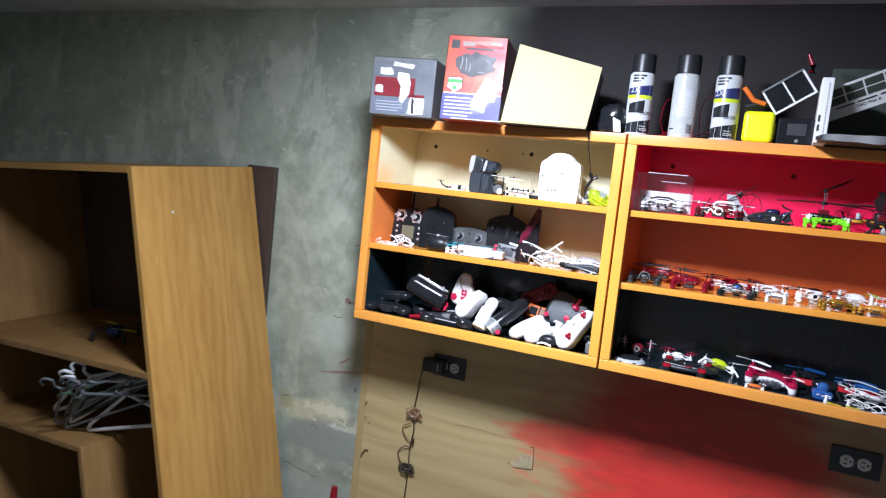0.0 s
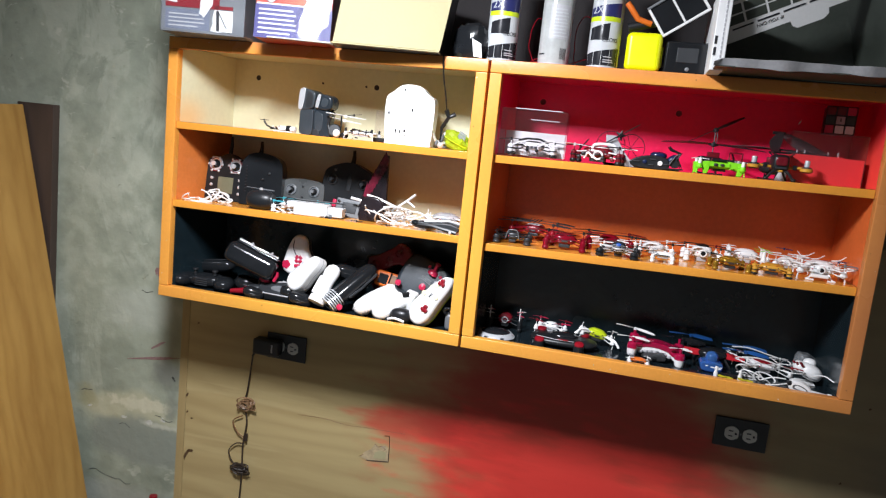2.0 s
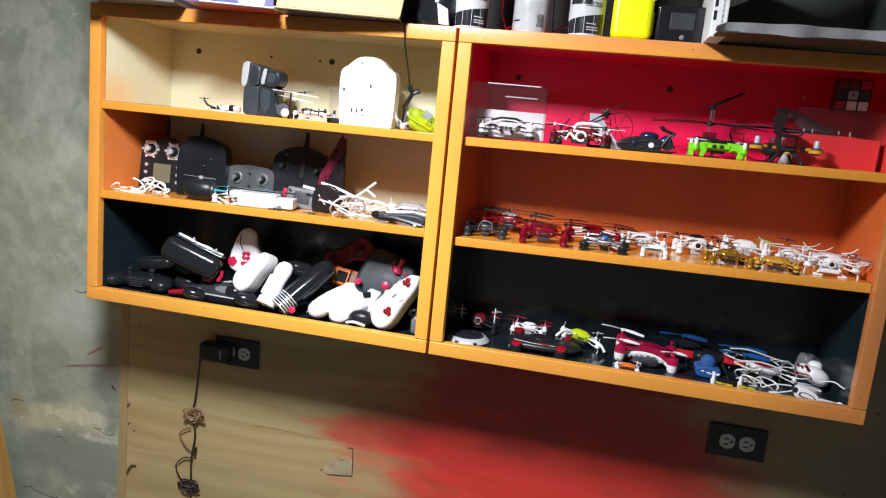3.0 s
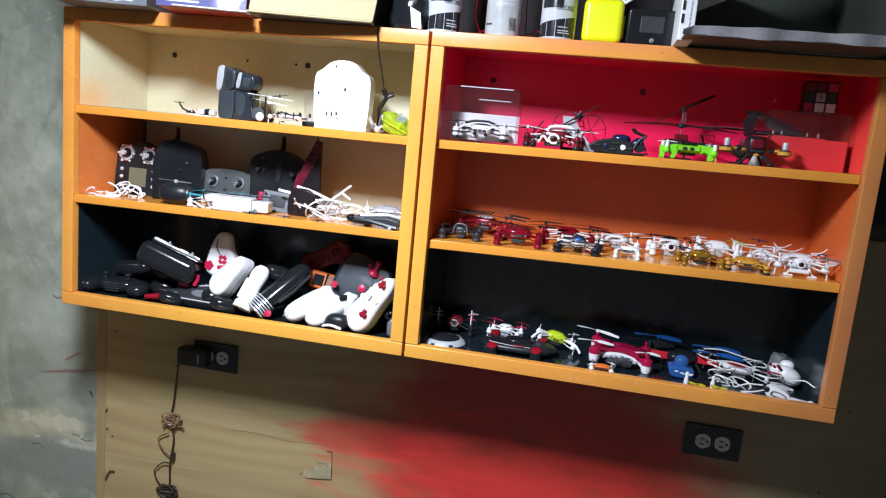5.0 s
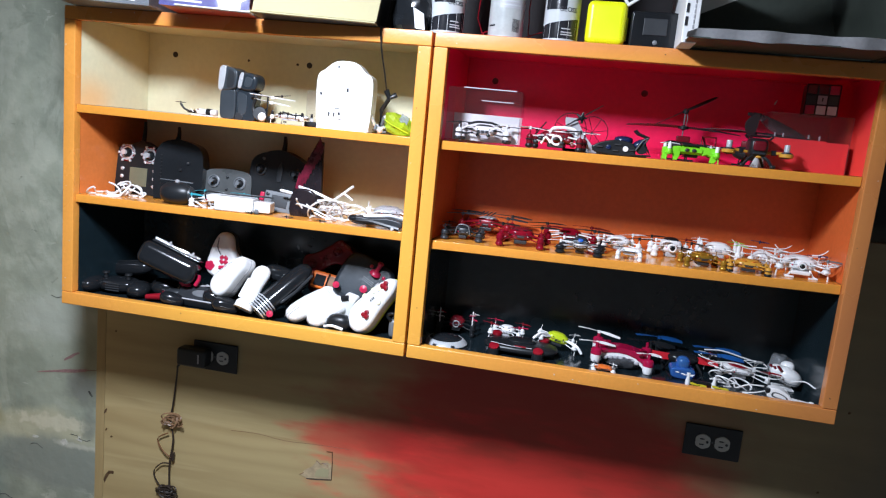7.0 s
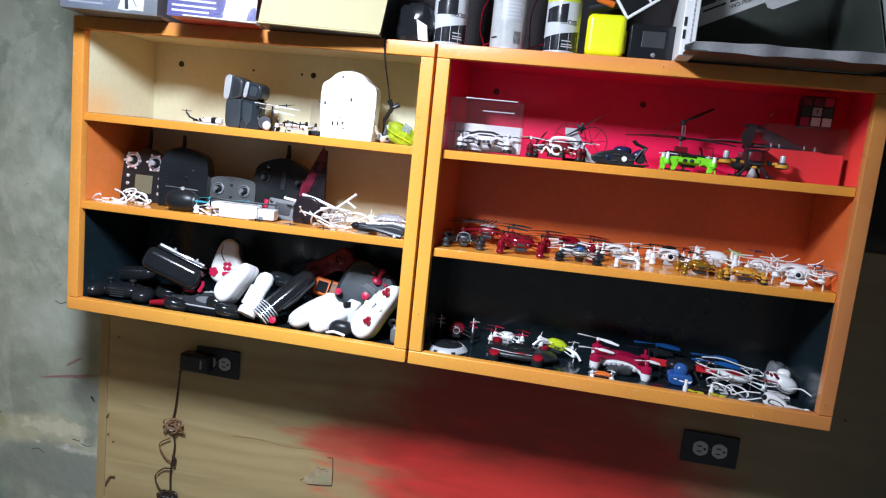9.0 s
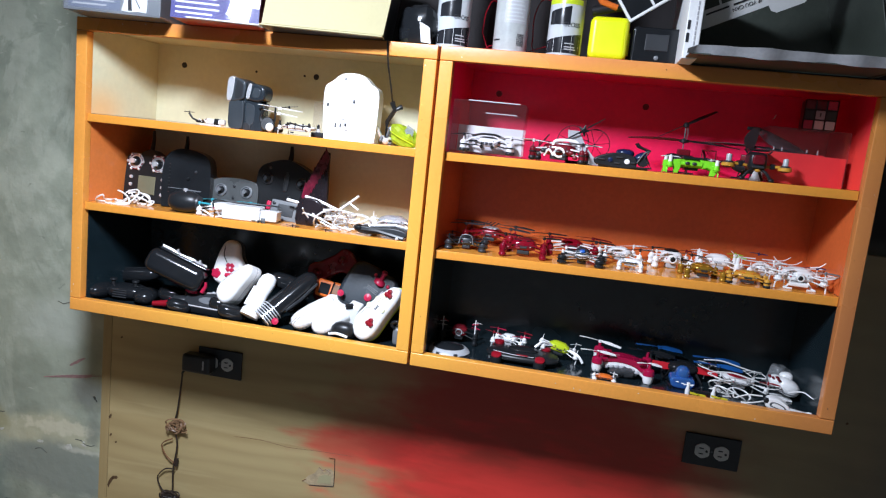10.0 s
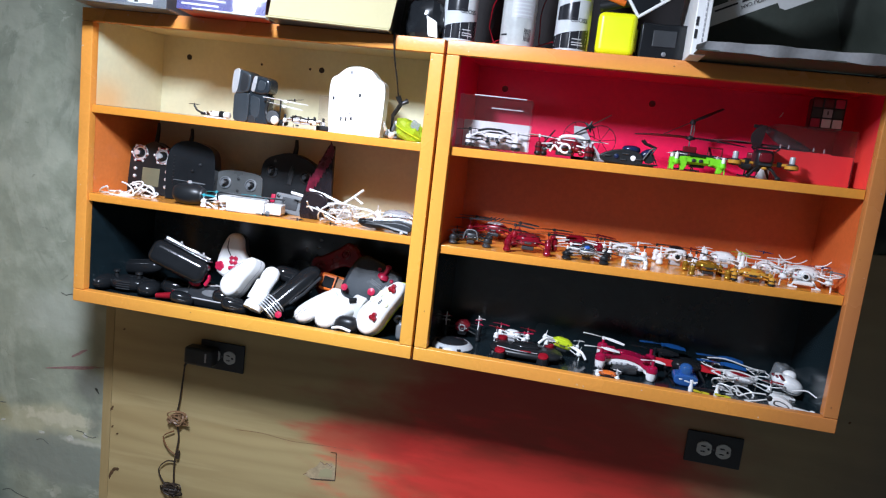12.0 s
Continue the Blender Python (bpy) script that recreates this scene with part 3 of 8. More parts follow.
acrylic = glass("clear_acrylic", (0.94, 0.92, 0.94), 0.05, 0.006)
dark_film = glass("dark_translucent_plastic", (0.06, 0.045, 0.05), 0.25, 0.55)
pale_film = glass("smoky_translucent_plastic", (0.42, 0.30, 0.32), 0.25, 0.18)
# cloudy pale plastic that stands in for lamp glints on acrylic
glint_acrylic = glass("acrylic_glint", (0.85, 0.85, 0.88), 0.12, 0.45)
smoky = glass("clear_film", (0.97, 0.97, 0.98), 0.02, 0.0, 0.03)
crumpled = glass("crumpled_film", (0.96, 0.97, 0.98), 0.06, 0.02, 0.30)
lime_film = glass("yellow_green_film", (0.60, 0.74, 0.04), 0.12, 0.45)
grey_film = glass("grey_bag", (0.30, 0.31, 0.33), 0.2, 0.16)
frost = glass("frosted_bag", (0.60, 0.63, 0.65), 0.25, 0.25)


# ---- builders of things ----
def settle(root, z):
    """Lower or raise a thing until its lowest point stands at z."""
    bpy.context.view_layer.update()
    low = min((o.matrix_world @ v.co).z for o in (root, *root.children_recursive) if o.type == "MESH" for v in o.data.vertices)
    root.matrix_world = Matrix.Translation((0, 0, z - low)) @ root.matrix_world
    return root


def outline(keys, n=5):
    """A smooth closed outline through the keys, in x and z."""
    k = [Vector((x, 0, z)) for x, z in keys]
    c = len(k)
    out = []
    for i in range(c):
        p0, p1, p2, p3 = k[i - 1], k[i], k[(i + 1) % c], k[(i + 2) % c]
        for s in range(n):
            t = s / n
            p = 0.5 * (2 * p1 + (p2 - p0) * t + (2 * p0 - 5 * p1 + 4 * p2 - p3) * t * t + (3 * p1 - p0 - 3 * p2 + p3) * t ** 3)
            out.append((p.x, p.z))
    return out


def blade(length, width, thick=0.0009, droop=0.0, bm=None, m=None):
    """Two propeller blades with a pitch, on a hub."""
    bm = bm or bmesh.new()
    for sgn in (1, -1):
        tmp = bmesh.new()
        rows = []
        for i in range(6):
            t = i / 5
            x = sgn * (0.06 + 0.94 * t) * length
            w = width * (0.45 + 1.3 * t - 1.15 * t * t)
            tilt = 0.35 * (1 - 0.6 * t)
            z = -droop * t * t
            rows.append([(x, -w / 2, z - sgn * w / 2 * tilt), (x, w / 2, z + sgn * w / 2 * tilt)])
        up = [[tmp.verts.new((x, y, z + thick)) for x, y, z in r] for r in rows]
        dn = [[tmp.verts.new(p) for p in r] for r in rows]
        for a, b in zip(range(5), range(1, 6)):
            tmp.faces.new((up[a][0], up[b][0], up[b][1], up[a][1]))
            tmp.faces.new((dn[a][0], dn[a][1], dn[b][1], dn[b][0]))
            tmp.faces.new((up[a][0], dn[a][0], dn[b][0], up[b][0]))
            tmp.faces.new((up[a][1], up[b][1], dn[b][1], dn[a][1]))
        tmp.faces.new((up[0][0], up[0][1], dn[0][1], dn[0][0]))
        tmp.faces.new((up[5][0], dn[5][0], dn[5][1], up[5][1]))
        bmesh.ops.recalc_face_normals(tmp, faces=tmp.faces)
        join(bm, tmp, m)
    lathe([(0.0012, -0.003), (length * 0.09, -0.003), (length * 0.09, 0.002), (0.0012, 0.003)], 8, bm, m)
    return bm


def pebble(rx, ry, rz, e=0.7, bm=None, m=None, seg=16, rings=10):
    """A smooth rounded block: a ball drawn out towards its corners."""
    tmp = bmesh.new()
    bmesh.ops.create_uvsphere(tmp, u_segments=seg, v_segments=rings, radius=1.0)
    for v in tmp.verts:
        v.co = [r * math.copysign(abs(c) ** e, c) for r, c in zip((rx, ry, rz), v.co)]
    return join(bm or bmesh.new(), tmp, m)


def beam(a, b, w, h, bm=None, taper=1.0):
    """A flat bar from a to b, w wide and h high, with chamfered rims."""
    a, b = Vector(a), Vector(b)
    d = b - a
    side = d.cross(Vector((0, 0, 1))).normalized()
    up = side.cross(d).normalized()
    tmp = bmesh.new()
    rows = []
    for p, k in ((a, 1.0), (b, taper)):
        rows.append([tmp.verts.new(p + side * x * w * k / 2 + up * z * h * k / 2) for x, z in ((-1, -0.6), (-0.6, -1), (0.6, -1), (1, -0.6), (1, 0.6), (0.6, 1), (-0.6, 1), (-1, 0.6))])
    for i in range(8):
        j = (i + 1) % 8
        tmp.faces.new((rows[0][i], rows[0][j], rows[1][j], rows[1][i]))
    tmp.faces.new(rows[0][::-1]), tmp.faces.new(rows[1])
    bmesh.ops.recalc_face_normals(tmp, faces=tmp.faces)
    return join(bm or bmesh.new(), tmp)


def quad(label, at, turn, span, body_mat, arm_mat, motor_mat, prop_mat, body=(0.4, 0.55, 0.2), height=0.30, pod=0.07, prop=0.5, long=1.0, foot=None, legs=False,
         guards=None, eye=None, canopy=None, stripe=None, cap=None, deck=0.62, spread=1.0, tilt=(0, 0), support=None, spin=None, name="quadcopter", group="toy quadcopters"):
    """A toy quadcopter: rounded body with a canopy, four flat arms with motor pods that stand on the shelf, gears, propellers, and where it has them guards, a lens and stripes. Sizes go with the span."""
    s, h = span / 2, height * span
    rng = random.Random(int(1000 * (at[0] + at[1] * 7) + 50 * span))
    root = thing(name, pose(at[0], at[1], at[2], tilt[0], tilt[1], turn), label, "drone", group)
    bw, bd, bh = body[0] * span, body[1] * span * long, body[2] * span
    zc = h * deck
    shell = part("body", pebble(bw / 2, bd / 2, bh * 0.42, 0.62, None, Matrix.Translation((0, 0, zc))), body_mat, root, smooth=70)
    part("upper_shell", pebble(bw * 0.38, bd * 0.42, bh * 0.30, 0.75, None, Matrix.Translation((0, 0.02 * span, zc + bh * 0.24))), canopy or body_mat, shell, smooth=70)
    part("battery", box(-bw * 0.24, bw * 0.24, -bd * 0.38, bd * 0.38, zc - bh * 0.66, zc - bh * 0.34, bh * 0.05), dark_grey if body_mat is not white else grey_print, shell)
    part("seam", prism(outline([(-bw * 0.40, -bd * 0.44), (bw * 0.40, -bd * 0.44), (bw * 0.49, 0.0), (bw * 0.40, bd * 0.44), (-bw * 0.40, bd * 0.44), (-bw * 0.49, 0.0)], 3), -0.0004, 0.0004, 0, 1, None, Matrix.Translation((0, 0, zc)) @ pose(0, 0, 0, 90) @ Matrix.Diagonal((1.03, 1, 1.03, 1))), dark_grey if body_mat is not white else grey_print, shell)
    trim = dark_grey if body_mat is not white else grey_print
    part("nose_grille", box(-bw * 0.14, bw * 0.14, -bd * 0.515, -bd * 0.44, zc - bh * 0.20, zc - bh * 0.04, 0.01 * span, 1), trim, shell)
    for sx in (-1, 1):
        part("side_vent", beam((sx * bw * 0.20, -bd * 0.46, zc + bh * 0.14), (sx * bw * 0.44, -bd * 0.20, zc + bh * 0.12), 0.035 * span, 0.03 * span), trim, shell)
        part("light", ball(0.014 * span, (1, 1, 0.8), None, Matrix.Translation((sx * bw * 0.27, -bd * 0.47, zc - bh * 0.05))), pink if sx < 0 else silver, shell)
        if stripe:
            part("stripe", beam((sx * bw * 0.12, -bd * 0.40, zc + bh * 0.38), (sx * bw * 0.40, bd * 0.05, zc + bh * 0.40), 0.05 * span, 0.012 * span), stripe, shell)
    if eye:
        e = part("lens_housing", lathe([(0.001, -0.02 * span), (bh * 0.27, -0.02 * span), (bh * 0.30, 0.02 * span), (bh * 0.24, 0.05 * span), (0.001, 0.05 * span)], 14, None,
                                       Matrix.Translation((0, -bd / 2, zc - bh * 0.06)) @ pose(0, 0, 0, 90)), eye, shell)
        part("lens", lathe([(0.0005, 0), (bh * 0.16, 0), (bh * 0.13, 0.010 * span), (0.0005, 0.016 * span)], 12, None,
                           Matrix.Translation((0, -bd / 2 - 0.05 * span, zc - bh * 0.06)) @ pose(0, 0, 0, 90)), gloss_black, e)
    r = pod * span
    for i, (sx, sy) in enumerate(((-1, -1), (1, -1), (1, 1), (-1, 1))):
        mx, my = sx * s * 0.72 * spread, sy * s * 0.72 * long
        a0, a1 = Vector((sx * bw * 0.34, sy * bd * 0.34, zc + 0.02 * span)), Vector((mx, my, h * 0.60))
        arm = part("arm", beam(a0, a1, r * 0.95, r * 0.42, None, 0.75), arm_mat, root)
        part("brace", tube([a0 - Vector((0, 0, bh * 0.30)), a1 - Vector((0, 0, 0.26 * h))], r * 0.18, 5), arm_mat, arm)
        at_pod = Matrix.Translation((mx, my, 0))
        low = h * (0.34 if legs else 0.06)
        motor = part("motor", lathe([(0.0008, low), (r * 0.70, low), (r * 0.86, low + 0.05 * h), (r * 0.90, h * 0.58), (r * 0.66, h * 0.66), (r * 0.30, h * 0.69), (r * 0.14, h * 0.72), (r * 0.12, h), (0.0008, h)], 12, None, at_pod), motor_mat, arm)
        part("gear", lathe([(r * 0.5, h * 0.40), (r * 1.12, h * 0.41), (r * 1.14, h * 0.46), (r * 0.5, h * 0.48)], 16, None, at_pod), foot or motor_mat, motor)
        if legs:
            part("leg", tube(curve_points([(mx, my, h * 0.44), (mx + sx * 0.03 * span, my, h * 0.28), (mx + sx * 0.035 * span, my, 0.0)], 3), r * 0.20, 6), foot or arm_mat, arm)
        else:
            part("foot", lathe([(0.0008, 0.0), (r * 0.55, 0.0), (r * 1.0, 0.06 * h), (r * 1.06, 0.15 * h), (r * 0.80, 0.24 * h), (r * 0.5, 0.26 * h)], 14, None, at_pod), foot or motor_mat, arm)
        if cap:
            c = part("cap", lathe([(0.0008, h * 0.66), (r * 0.62, h * 0.67), (r * 0.58, h * 0.96), (r * 0.3, h * 1.0), (0.0008, h * 1.01)], 12, None, at_pod), cap, motor)
        pm = prop_mat[i % len(prop_mat)] if isinstance(prop_mat, tuple) else prop_mat
        if pm is not None:
            q = rng.uniform(-35, 35) if spin is None else spin + rng.uniform(-8, 8)
            part("propeller", blade(prop * s, prop * s * 0.26, 0.0007, 0.012 * span, None, Matrix.Translation((mx, my, h * 0.985)) @ pose(0, 0, 0, rng.uniform(-4, 4), rng.uniform(-4, 4), q)), pm, motor)
        if guards:
            pts = [(mx + sx * guards * span * math.cos(a), my + sy * guards * span * math.sin(a), h * 0.86 + 0.012 * span * math.sin(2 * a)) for a in [radians(k) for k in range(-70, 161, 15)]]
            guard = part("propeller_guard", tube(pts, 0.0078 * span, 6), motor_mat, arm)
            for a in (-40, 45, 130):
                q = radians(a)
                part("strut", tube([(mx, my, h * 0.66), (mx + sx * guards * span * math.cos(q), my + sy * guards * span * math.sin(q), h * 0.86)], 0.007 * span, 5), motor_mat, guard)
    return settle(root, at[2] if support is None else support)


def stick(root, x, y, z, r, ring, ball_mat, cap, length=0.016):
    """A gimbal on a face that looks to -y: ring, ball and stick."""
    m = Matrix.Translation((x, y, z)) @ pose(0, 0, 0, 90)
    g = part("gimbal", lathe([(r * 0.75, -0.002), (r, -0.002), (r, 0.003), (r * 0.85, 0.004), (r * 0.75, 0.001)], 16, None, m), ring, root)
    part("ball", ball(r * 0.62, (1, 1, 1), None, m), ball_mat, g)
    part("stick", lathe([(0.0008, 0), (r * 0.2, 0), (r * 0.17, length * 0.7), (r * 0.32, length * 0.72), (r * 0.32, length), (0.0008, length)], 9, None, m), cap, g)
    return g


def transmitter(label, m, w, h, d, mat, shape, ring=None, sticks=(), screen=None, buttons=(), antenna=None, soft=0.22, name="radio_transmitter"):
    """A hand-held radio transmitter that stands on end and faces -y."""
    root = thing(name, m, label, "controller", "radio transmitters")
    body = part("body", prism(outline([(x * w, z * h) for x, z in shape]), -d / 2, d / 2, d * soft, 5 if soft > 0.3 else 3), mat, root, smooth=60)
    for x, z, r in sticks:
        stick(root, x * w, -d / 2, z * h, r, ring, gloss_black if ring is chrome else black, chrome if ring is chrome else ring)
    if screen:
        x0, x1, z0, z1, sm = screen
        part("screen", box(x0 * w, x1 * w, -d / 2 - 0.0015, -d / 2 + 0.002, z0 * h, z1 * h, 0.001), sm, root)
    for x, z, r, bmat in buttons:
        part("button", lathe([(0.0006, 0), (r, 0), (r, 0.0025), (r * 0.7, 0.0035), (0.0006, 0.0035)], 10, None, Matrix.Translation((x * w, -d / 2, z * h)) @ pose(0, 0, 0, 90)), bmat, root)
    if antenna:
        x, z0, z1, r = antenna
        part("antenna", tube(curve_points([(x * w, 0, z0 * h), (x * w + 0.002, 0, (z0 + z1) / 2 * h), (x * w + 0.001, 0, z1 * h)], 3), r, 9, taper=r * 0.55), mat, root)
    return root


PAD = ((-0.50, -0.34), (-0.40, -0.44), (-0.29, -0.30), (-0.15, -0.12), (0.15, -0.12), (0.29, -0.30), (0.40, -0.44), (0.50, -0.34), (0.48, 0.05), (0.36, 0.24), (0.15, 0.22), (-0.15, 0.22), (-0.36, 0.24), (-0.48, 0.05))


def gamepad(label, m, w, mat, stick_mat, thick=0.036, extra=(), group="loose controllers", deep=0.42, strip=None):
    """A two-horned hand controller that faces -y."""
    root = thing("game_controller", m, label, "controller", group)
    part("shell", prism(outline([(x * w, z * w) for x, z in PAD]), -thick / 2, thick / 2, thick * deep, 4), mat, root, smooth=60)
    for x in (-0.26, 0.26):
        stick(root, x * w, -thick / 2, 0.06 * w, 0.085 * w, stick_mat, stick_mat, stick_mat, 0.012)
    for x, z in ((-0.08, 0.1), (0.08, 0.1), (-0.07, 0.0), (0.07, 0.0), *extra):
        part("button", lathe([(0.0005, -0.002), (0.022 * w, -0.002), (0.022 * w, 0.001), (0.0005, 0.002)], 10, None, Matrix.Translation((x * w, -thick / 2, z * w)) @ pose(0, 0, 0, 90)), stick_mat, root)
    pad = bmesh.new()
    for a in range(4):
        box(0.012 * w, 0.055 * w, -0.003, 0.0015, -0.016 * w, 0.016 * w, 0.001, 1, pad, Matrix.Translation((0, -thick / 2, 0.05 * w)) @ pose(0, 0, 0, 0, 90 * a + 45))
    part("direction_pad", pad, stick_mat, root)
    if strip:
        part("side_strip", prism(outline([(x * w * 1.01, z * w * 1.01) for x, z in PAD]), thick * 0.30, thick * 0.42, 0.0), strip, root)
    return root


HALF = ((-0.50, -0.06), (-0.44, -0.24), (-0.26, -0.30), (0.05, -0.22), (0.36, -0.15), (0.49, -0.04), (0.47, 0.10), (0.34, 0.17), (0.05, 0.22), (-0.25, 0.24), (-0.45, 0.12))


def half_pad(label, m, size, mat, button_mat, thick=0.042, wide=1.0, spots=(), pads=(), strip=None):
    """One end of a hand controller, wide end first, with its rounded shell, seam and buttons; it faces -y."""
    root = thing("game_controller", m, label, "controller", "loose controllers")
    shape = outline([(x * size, z * size * wide) for x, z in HALF], 6)
    part("shell", prism(shape, -thick / 2, thick / 2, thick * 0.40, 5), mat, root, smooth=70)
    part("seam", prism([(x * 1.004, z * 1.006) for x, z in shape], thick * 0.04, thick * 0.07), grey_print if mat is white else dark_grey, root)
    if mat is white:
        rim = [(x * 0.74, -thick / 2 - 0.0001 + 0.0016 * abs(x) / size, z * 0.70) for x, z in shape]
        part("face_groove", tube(rim[len(rim) // 2:-6], 0.0006, 5), grey_print, root)
        part("trigger", tube([(size * 0.08, -thick * 0.15, size * 0.17 * wide), (size * 0.26, -thick * 0.20, size * 0.17 * wide)], size * 0.050, 9), grey_print, root)
    for x, z, r in spots:
        g = part("button", lathe([(0.0006, -0.003), (r, -0.003), (r * 0.95, 0.003), (r * 0.6, 0.005), (0.0006, 0.0055)], 14, None, Matrix.Translation((x * size, -thick / 2, z * size)) @ pose(0, 0, 0, 90)), button_mat, root)
    for x, z, r in pads:
        bm = bmesh.new()
        for k in range(4):
            box(r * 0.25, r, -0.003, 0.0015, -r * 0.28, r * 0.28, 0.001, 1, bm, Matrix.Translation((x * size, -thick / 2, z * size)) @ pose(0, 0, 0, 0, 90 * k + 20))
        part("direction_pad", bm, button_mat, root)
    if strip:
        part("side_strip", prism([(x * 1.012, z * 1.015) for x, z in shape], thick * 0.18, thick * 0.34), strip, root)
    return root


def text_mesh(words, size, depth=0.0003):
    cu = bpy.data.curves.new("words", "FONT")
    cu.body, cu.size, cu.extrude, cu.align_x = words, size, depth, "CENTER"
    ob = new("words", cu)
    bpy.context.view_layer.update()
    me = bpy.data.meshes.new_from_object(ob.evaluated_get(bpy.context.evaluated_depsgraph_get()))
    bpy.data.objects.remove(ob)
    bm = bmesh.new()
    bm.from_mesh(me)
    bpy.data.meshes.remove(me)
    return bm


def bars(root, x0, x1, z_list, y, height, mat, name="print_bar", seed=1):
    """Lines of writing too small to read, as thin bars."""
    rng = random.Random(seed)
    for z in z_list:
        part(name, box(x0, x0 + (x1 - x0) * rng.uniform(0.75, 1.0), y - 0.0006, y + 0.0004, z, z + height), mat, root)

# ---- on top of the cabinets ----
TOP = Z1


def carton(label, x0, x1, y0, y1, z1, body_mat, turn=0, name="product_carton", wide=None):
    """A shut carton with its front towards -y; its parts are placed from the lower front left corner."""
    root = thing(name, pose(x0, y0, TOP, 0, 0, turn), label, "box", "cartons on the cabinets")
    w, d, h = wide or x1 - x0, y1 - y0, z1 - TOP
    part("carton_body", box(0, w, 0, d, 0.0, h, 0.0012), body_mat, root)
    return root, w, d, h


slate_print = material("slate_blue_print", (0.17, 0.19, 0.25), 0.2, vary=0.15, scale=20, fine=200, bump=0.0)
c1, w, d, h = carton("shrink-wrapped grey carton with red and white print and drawn-on glare, on the cabinet", -0.708, -0.524, -0.090, 0.10, 1.915, gloss_grey_card, 10)
part("red_panel", box(0.010, 0.128, -0.0009, 0.0004, 0.052, 0.104), red_flat, c1, "dull red printed panel")
rng = random.Random(12)
# wrap glare drawn as ragged white patches; the lower right one is print
for keys in (((0.022, 0.112), (0.060, 0.110), (0.064, 0.118), (0.056, 0.130), (0.024, 0.130)), ((0.078, 0.120), (0.108, 0.118), (0.116, 0.090), (0.112, 0.060), (0.096, 0.034), (0.086, 0.040), (0.088, 0.080), (0.076, 0.100)), ((0.060, 0.136), (0.118, 0.128), (0.124, 0.142), (0.062, 0.148)), ((0.012, 0.062), (0.036, 0.060), (0.034, 0.080), (0.014, 0.082)), ((0.112, 0.006), (0.158, 0.006), (0.158, 0.050), (0.118, 0.052))):
    pts = [(x + rng.uniform(-0.0015, 0.0015), z + rng.uniform(-0.0015, 0.0015)) for (xa, za), (xb, zb) in zip(keys, keys[1:] + keys[:1]) for x, z in ((xa + (xb - xa) * k / 3, za + (zb - za) * k / 3) for k in range(3))]
    part("white_panel", prism(pts, -0.0016, 0.0004), card_white, c1)
part("black_stripe", prism([(0.124, 0.008), (0.131, 0.008), (0.128, 0.050), (0.122, 0.050)], -0.0024, -0.0014), black_print, c1)
part("black_stripe", tube([(0.128, -0.0020, 0.046), (0.146, -0.0020, 0.014)], 0.0010, 5), black_print, c1)
part("red_panel", box(0.118, 0.158, -0.0009, 0.0004, 0.053, 0.060), red_flat, c1)
part("slate_panel", box(0.010, 0.108, -0.0008, 0.0004, 0.006, 0.048), slate_print, c1)
bars(c1, 0.018, 0.100, (0.012, 0.020, 0.028, 0.036), -0.0012, 0.003, grey_print)
wrap = part("plastic_wrap", box(-0.002, w + 0.002, -0.0050, d + 0.002, 0.001, h + 0.003, 0.004), crumpled, c1, "clear shrink wrap")
rng = random.Random(8)
for k in range(9):
    x = 0.012 + 0.014 * k
    part("wrap_fold", tube(curve_points([(x, -0.0052, h - 0.004 - rng.uniform(0, 0.010)), (x + 0.012, -0.0066, h - 0.010 - rng.uniform(0, 0.012)), (x + 0.026, -0.0054, h - 0.012 - rng.uniform(0, 0.018))], 3), 0.0012, 5), crumpled, wrap)

c2, w, d, h = carton("glossy red and violet tool carton on the cabinet", -0.485, -0.326, -0.090, 0.10, 1.980, gloss_red_card, 13)
part("lower_panel", box(-0.0004, w + 0.0004, -0.0010, 0.001, 0.0, 0.068), gloss_violet_card, c2, "violet lower panel")
title_print = material("muted_title_print", (0.36, 0.27, 0.22), 0.4, vary=0.15, scale=30, fine=300, bump=0.0)
part("title_bar", box(0.040, 0.074, -0.0012, 0.0004, h - 0.027, h - 0.015), title_print, c2)
part("title_word", text_mesh("MACHINE", 0.0155), title_print, c2).matrix_basis = pose(0.1150, -0.0012, h - 0.0268, 90, 0, 0)
bars(c2, 0.05, w - 0.012, (h - 0.036,), -0.0005, 0.005, black_print)
part("logo_patch", box(0.010, 0.032, -0.0012, 0.0004, h - 0.034, h - 0.012), black_print, c2)
rng = random.Random(31)
for cx, cz, rx, rz, n, mat, deep in ((0.082, 0.148, 0.054, 0.034, 26, black_print, 0.0009), (0.054, 0.150, 0.030, 0.026, 18, dark_grey, 0.0012), (0.104, 0.152, 0.024, 0.024, 15, dark_grey, 0.0012), (0.100, 0.146, 0.013, 0.012, 11, black_print, 0.0015), (0.126, 0.164, 0.010, 0.008, 9, dark_grey, 0.0015)):
    pts = [(cx + rx * rng.uniform(0.78, 1.08) * math.cos(2 * math.pi * k / n), cz + rz * rng.uniform(0.78, 1.08) * math.sin(2 * math.pi * k / n)) for k in range(n)]
    part("machine_picture", prism(pts, -deep, 0.0004), mat, c2)
for x0, z0, x1, z1 in ((0.040, 0.134, 0.044, 0.166), (0.056, 0.130, 0.054, 0.164), (0.064, 0.128, 0.066, 0.150), (0.108, 0.160, 0.122, 0.152), (0.090, 0.128, 0.112, 0.126)):
    part("picture_light", tube([(x0, -0.0014, z0), ((x0 + x1) / 2 + 0.002, -0.0016, (z0 + z1) / 2), (x1, -0.0014, z1)], 0.0013, 5), grey_print, c2)
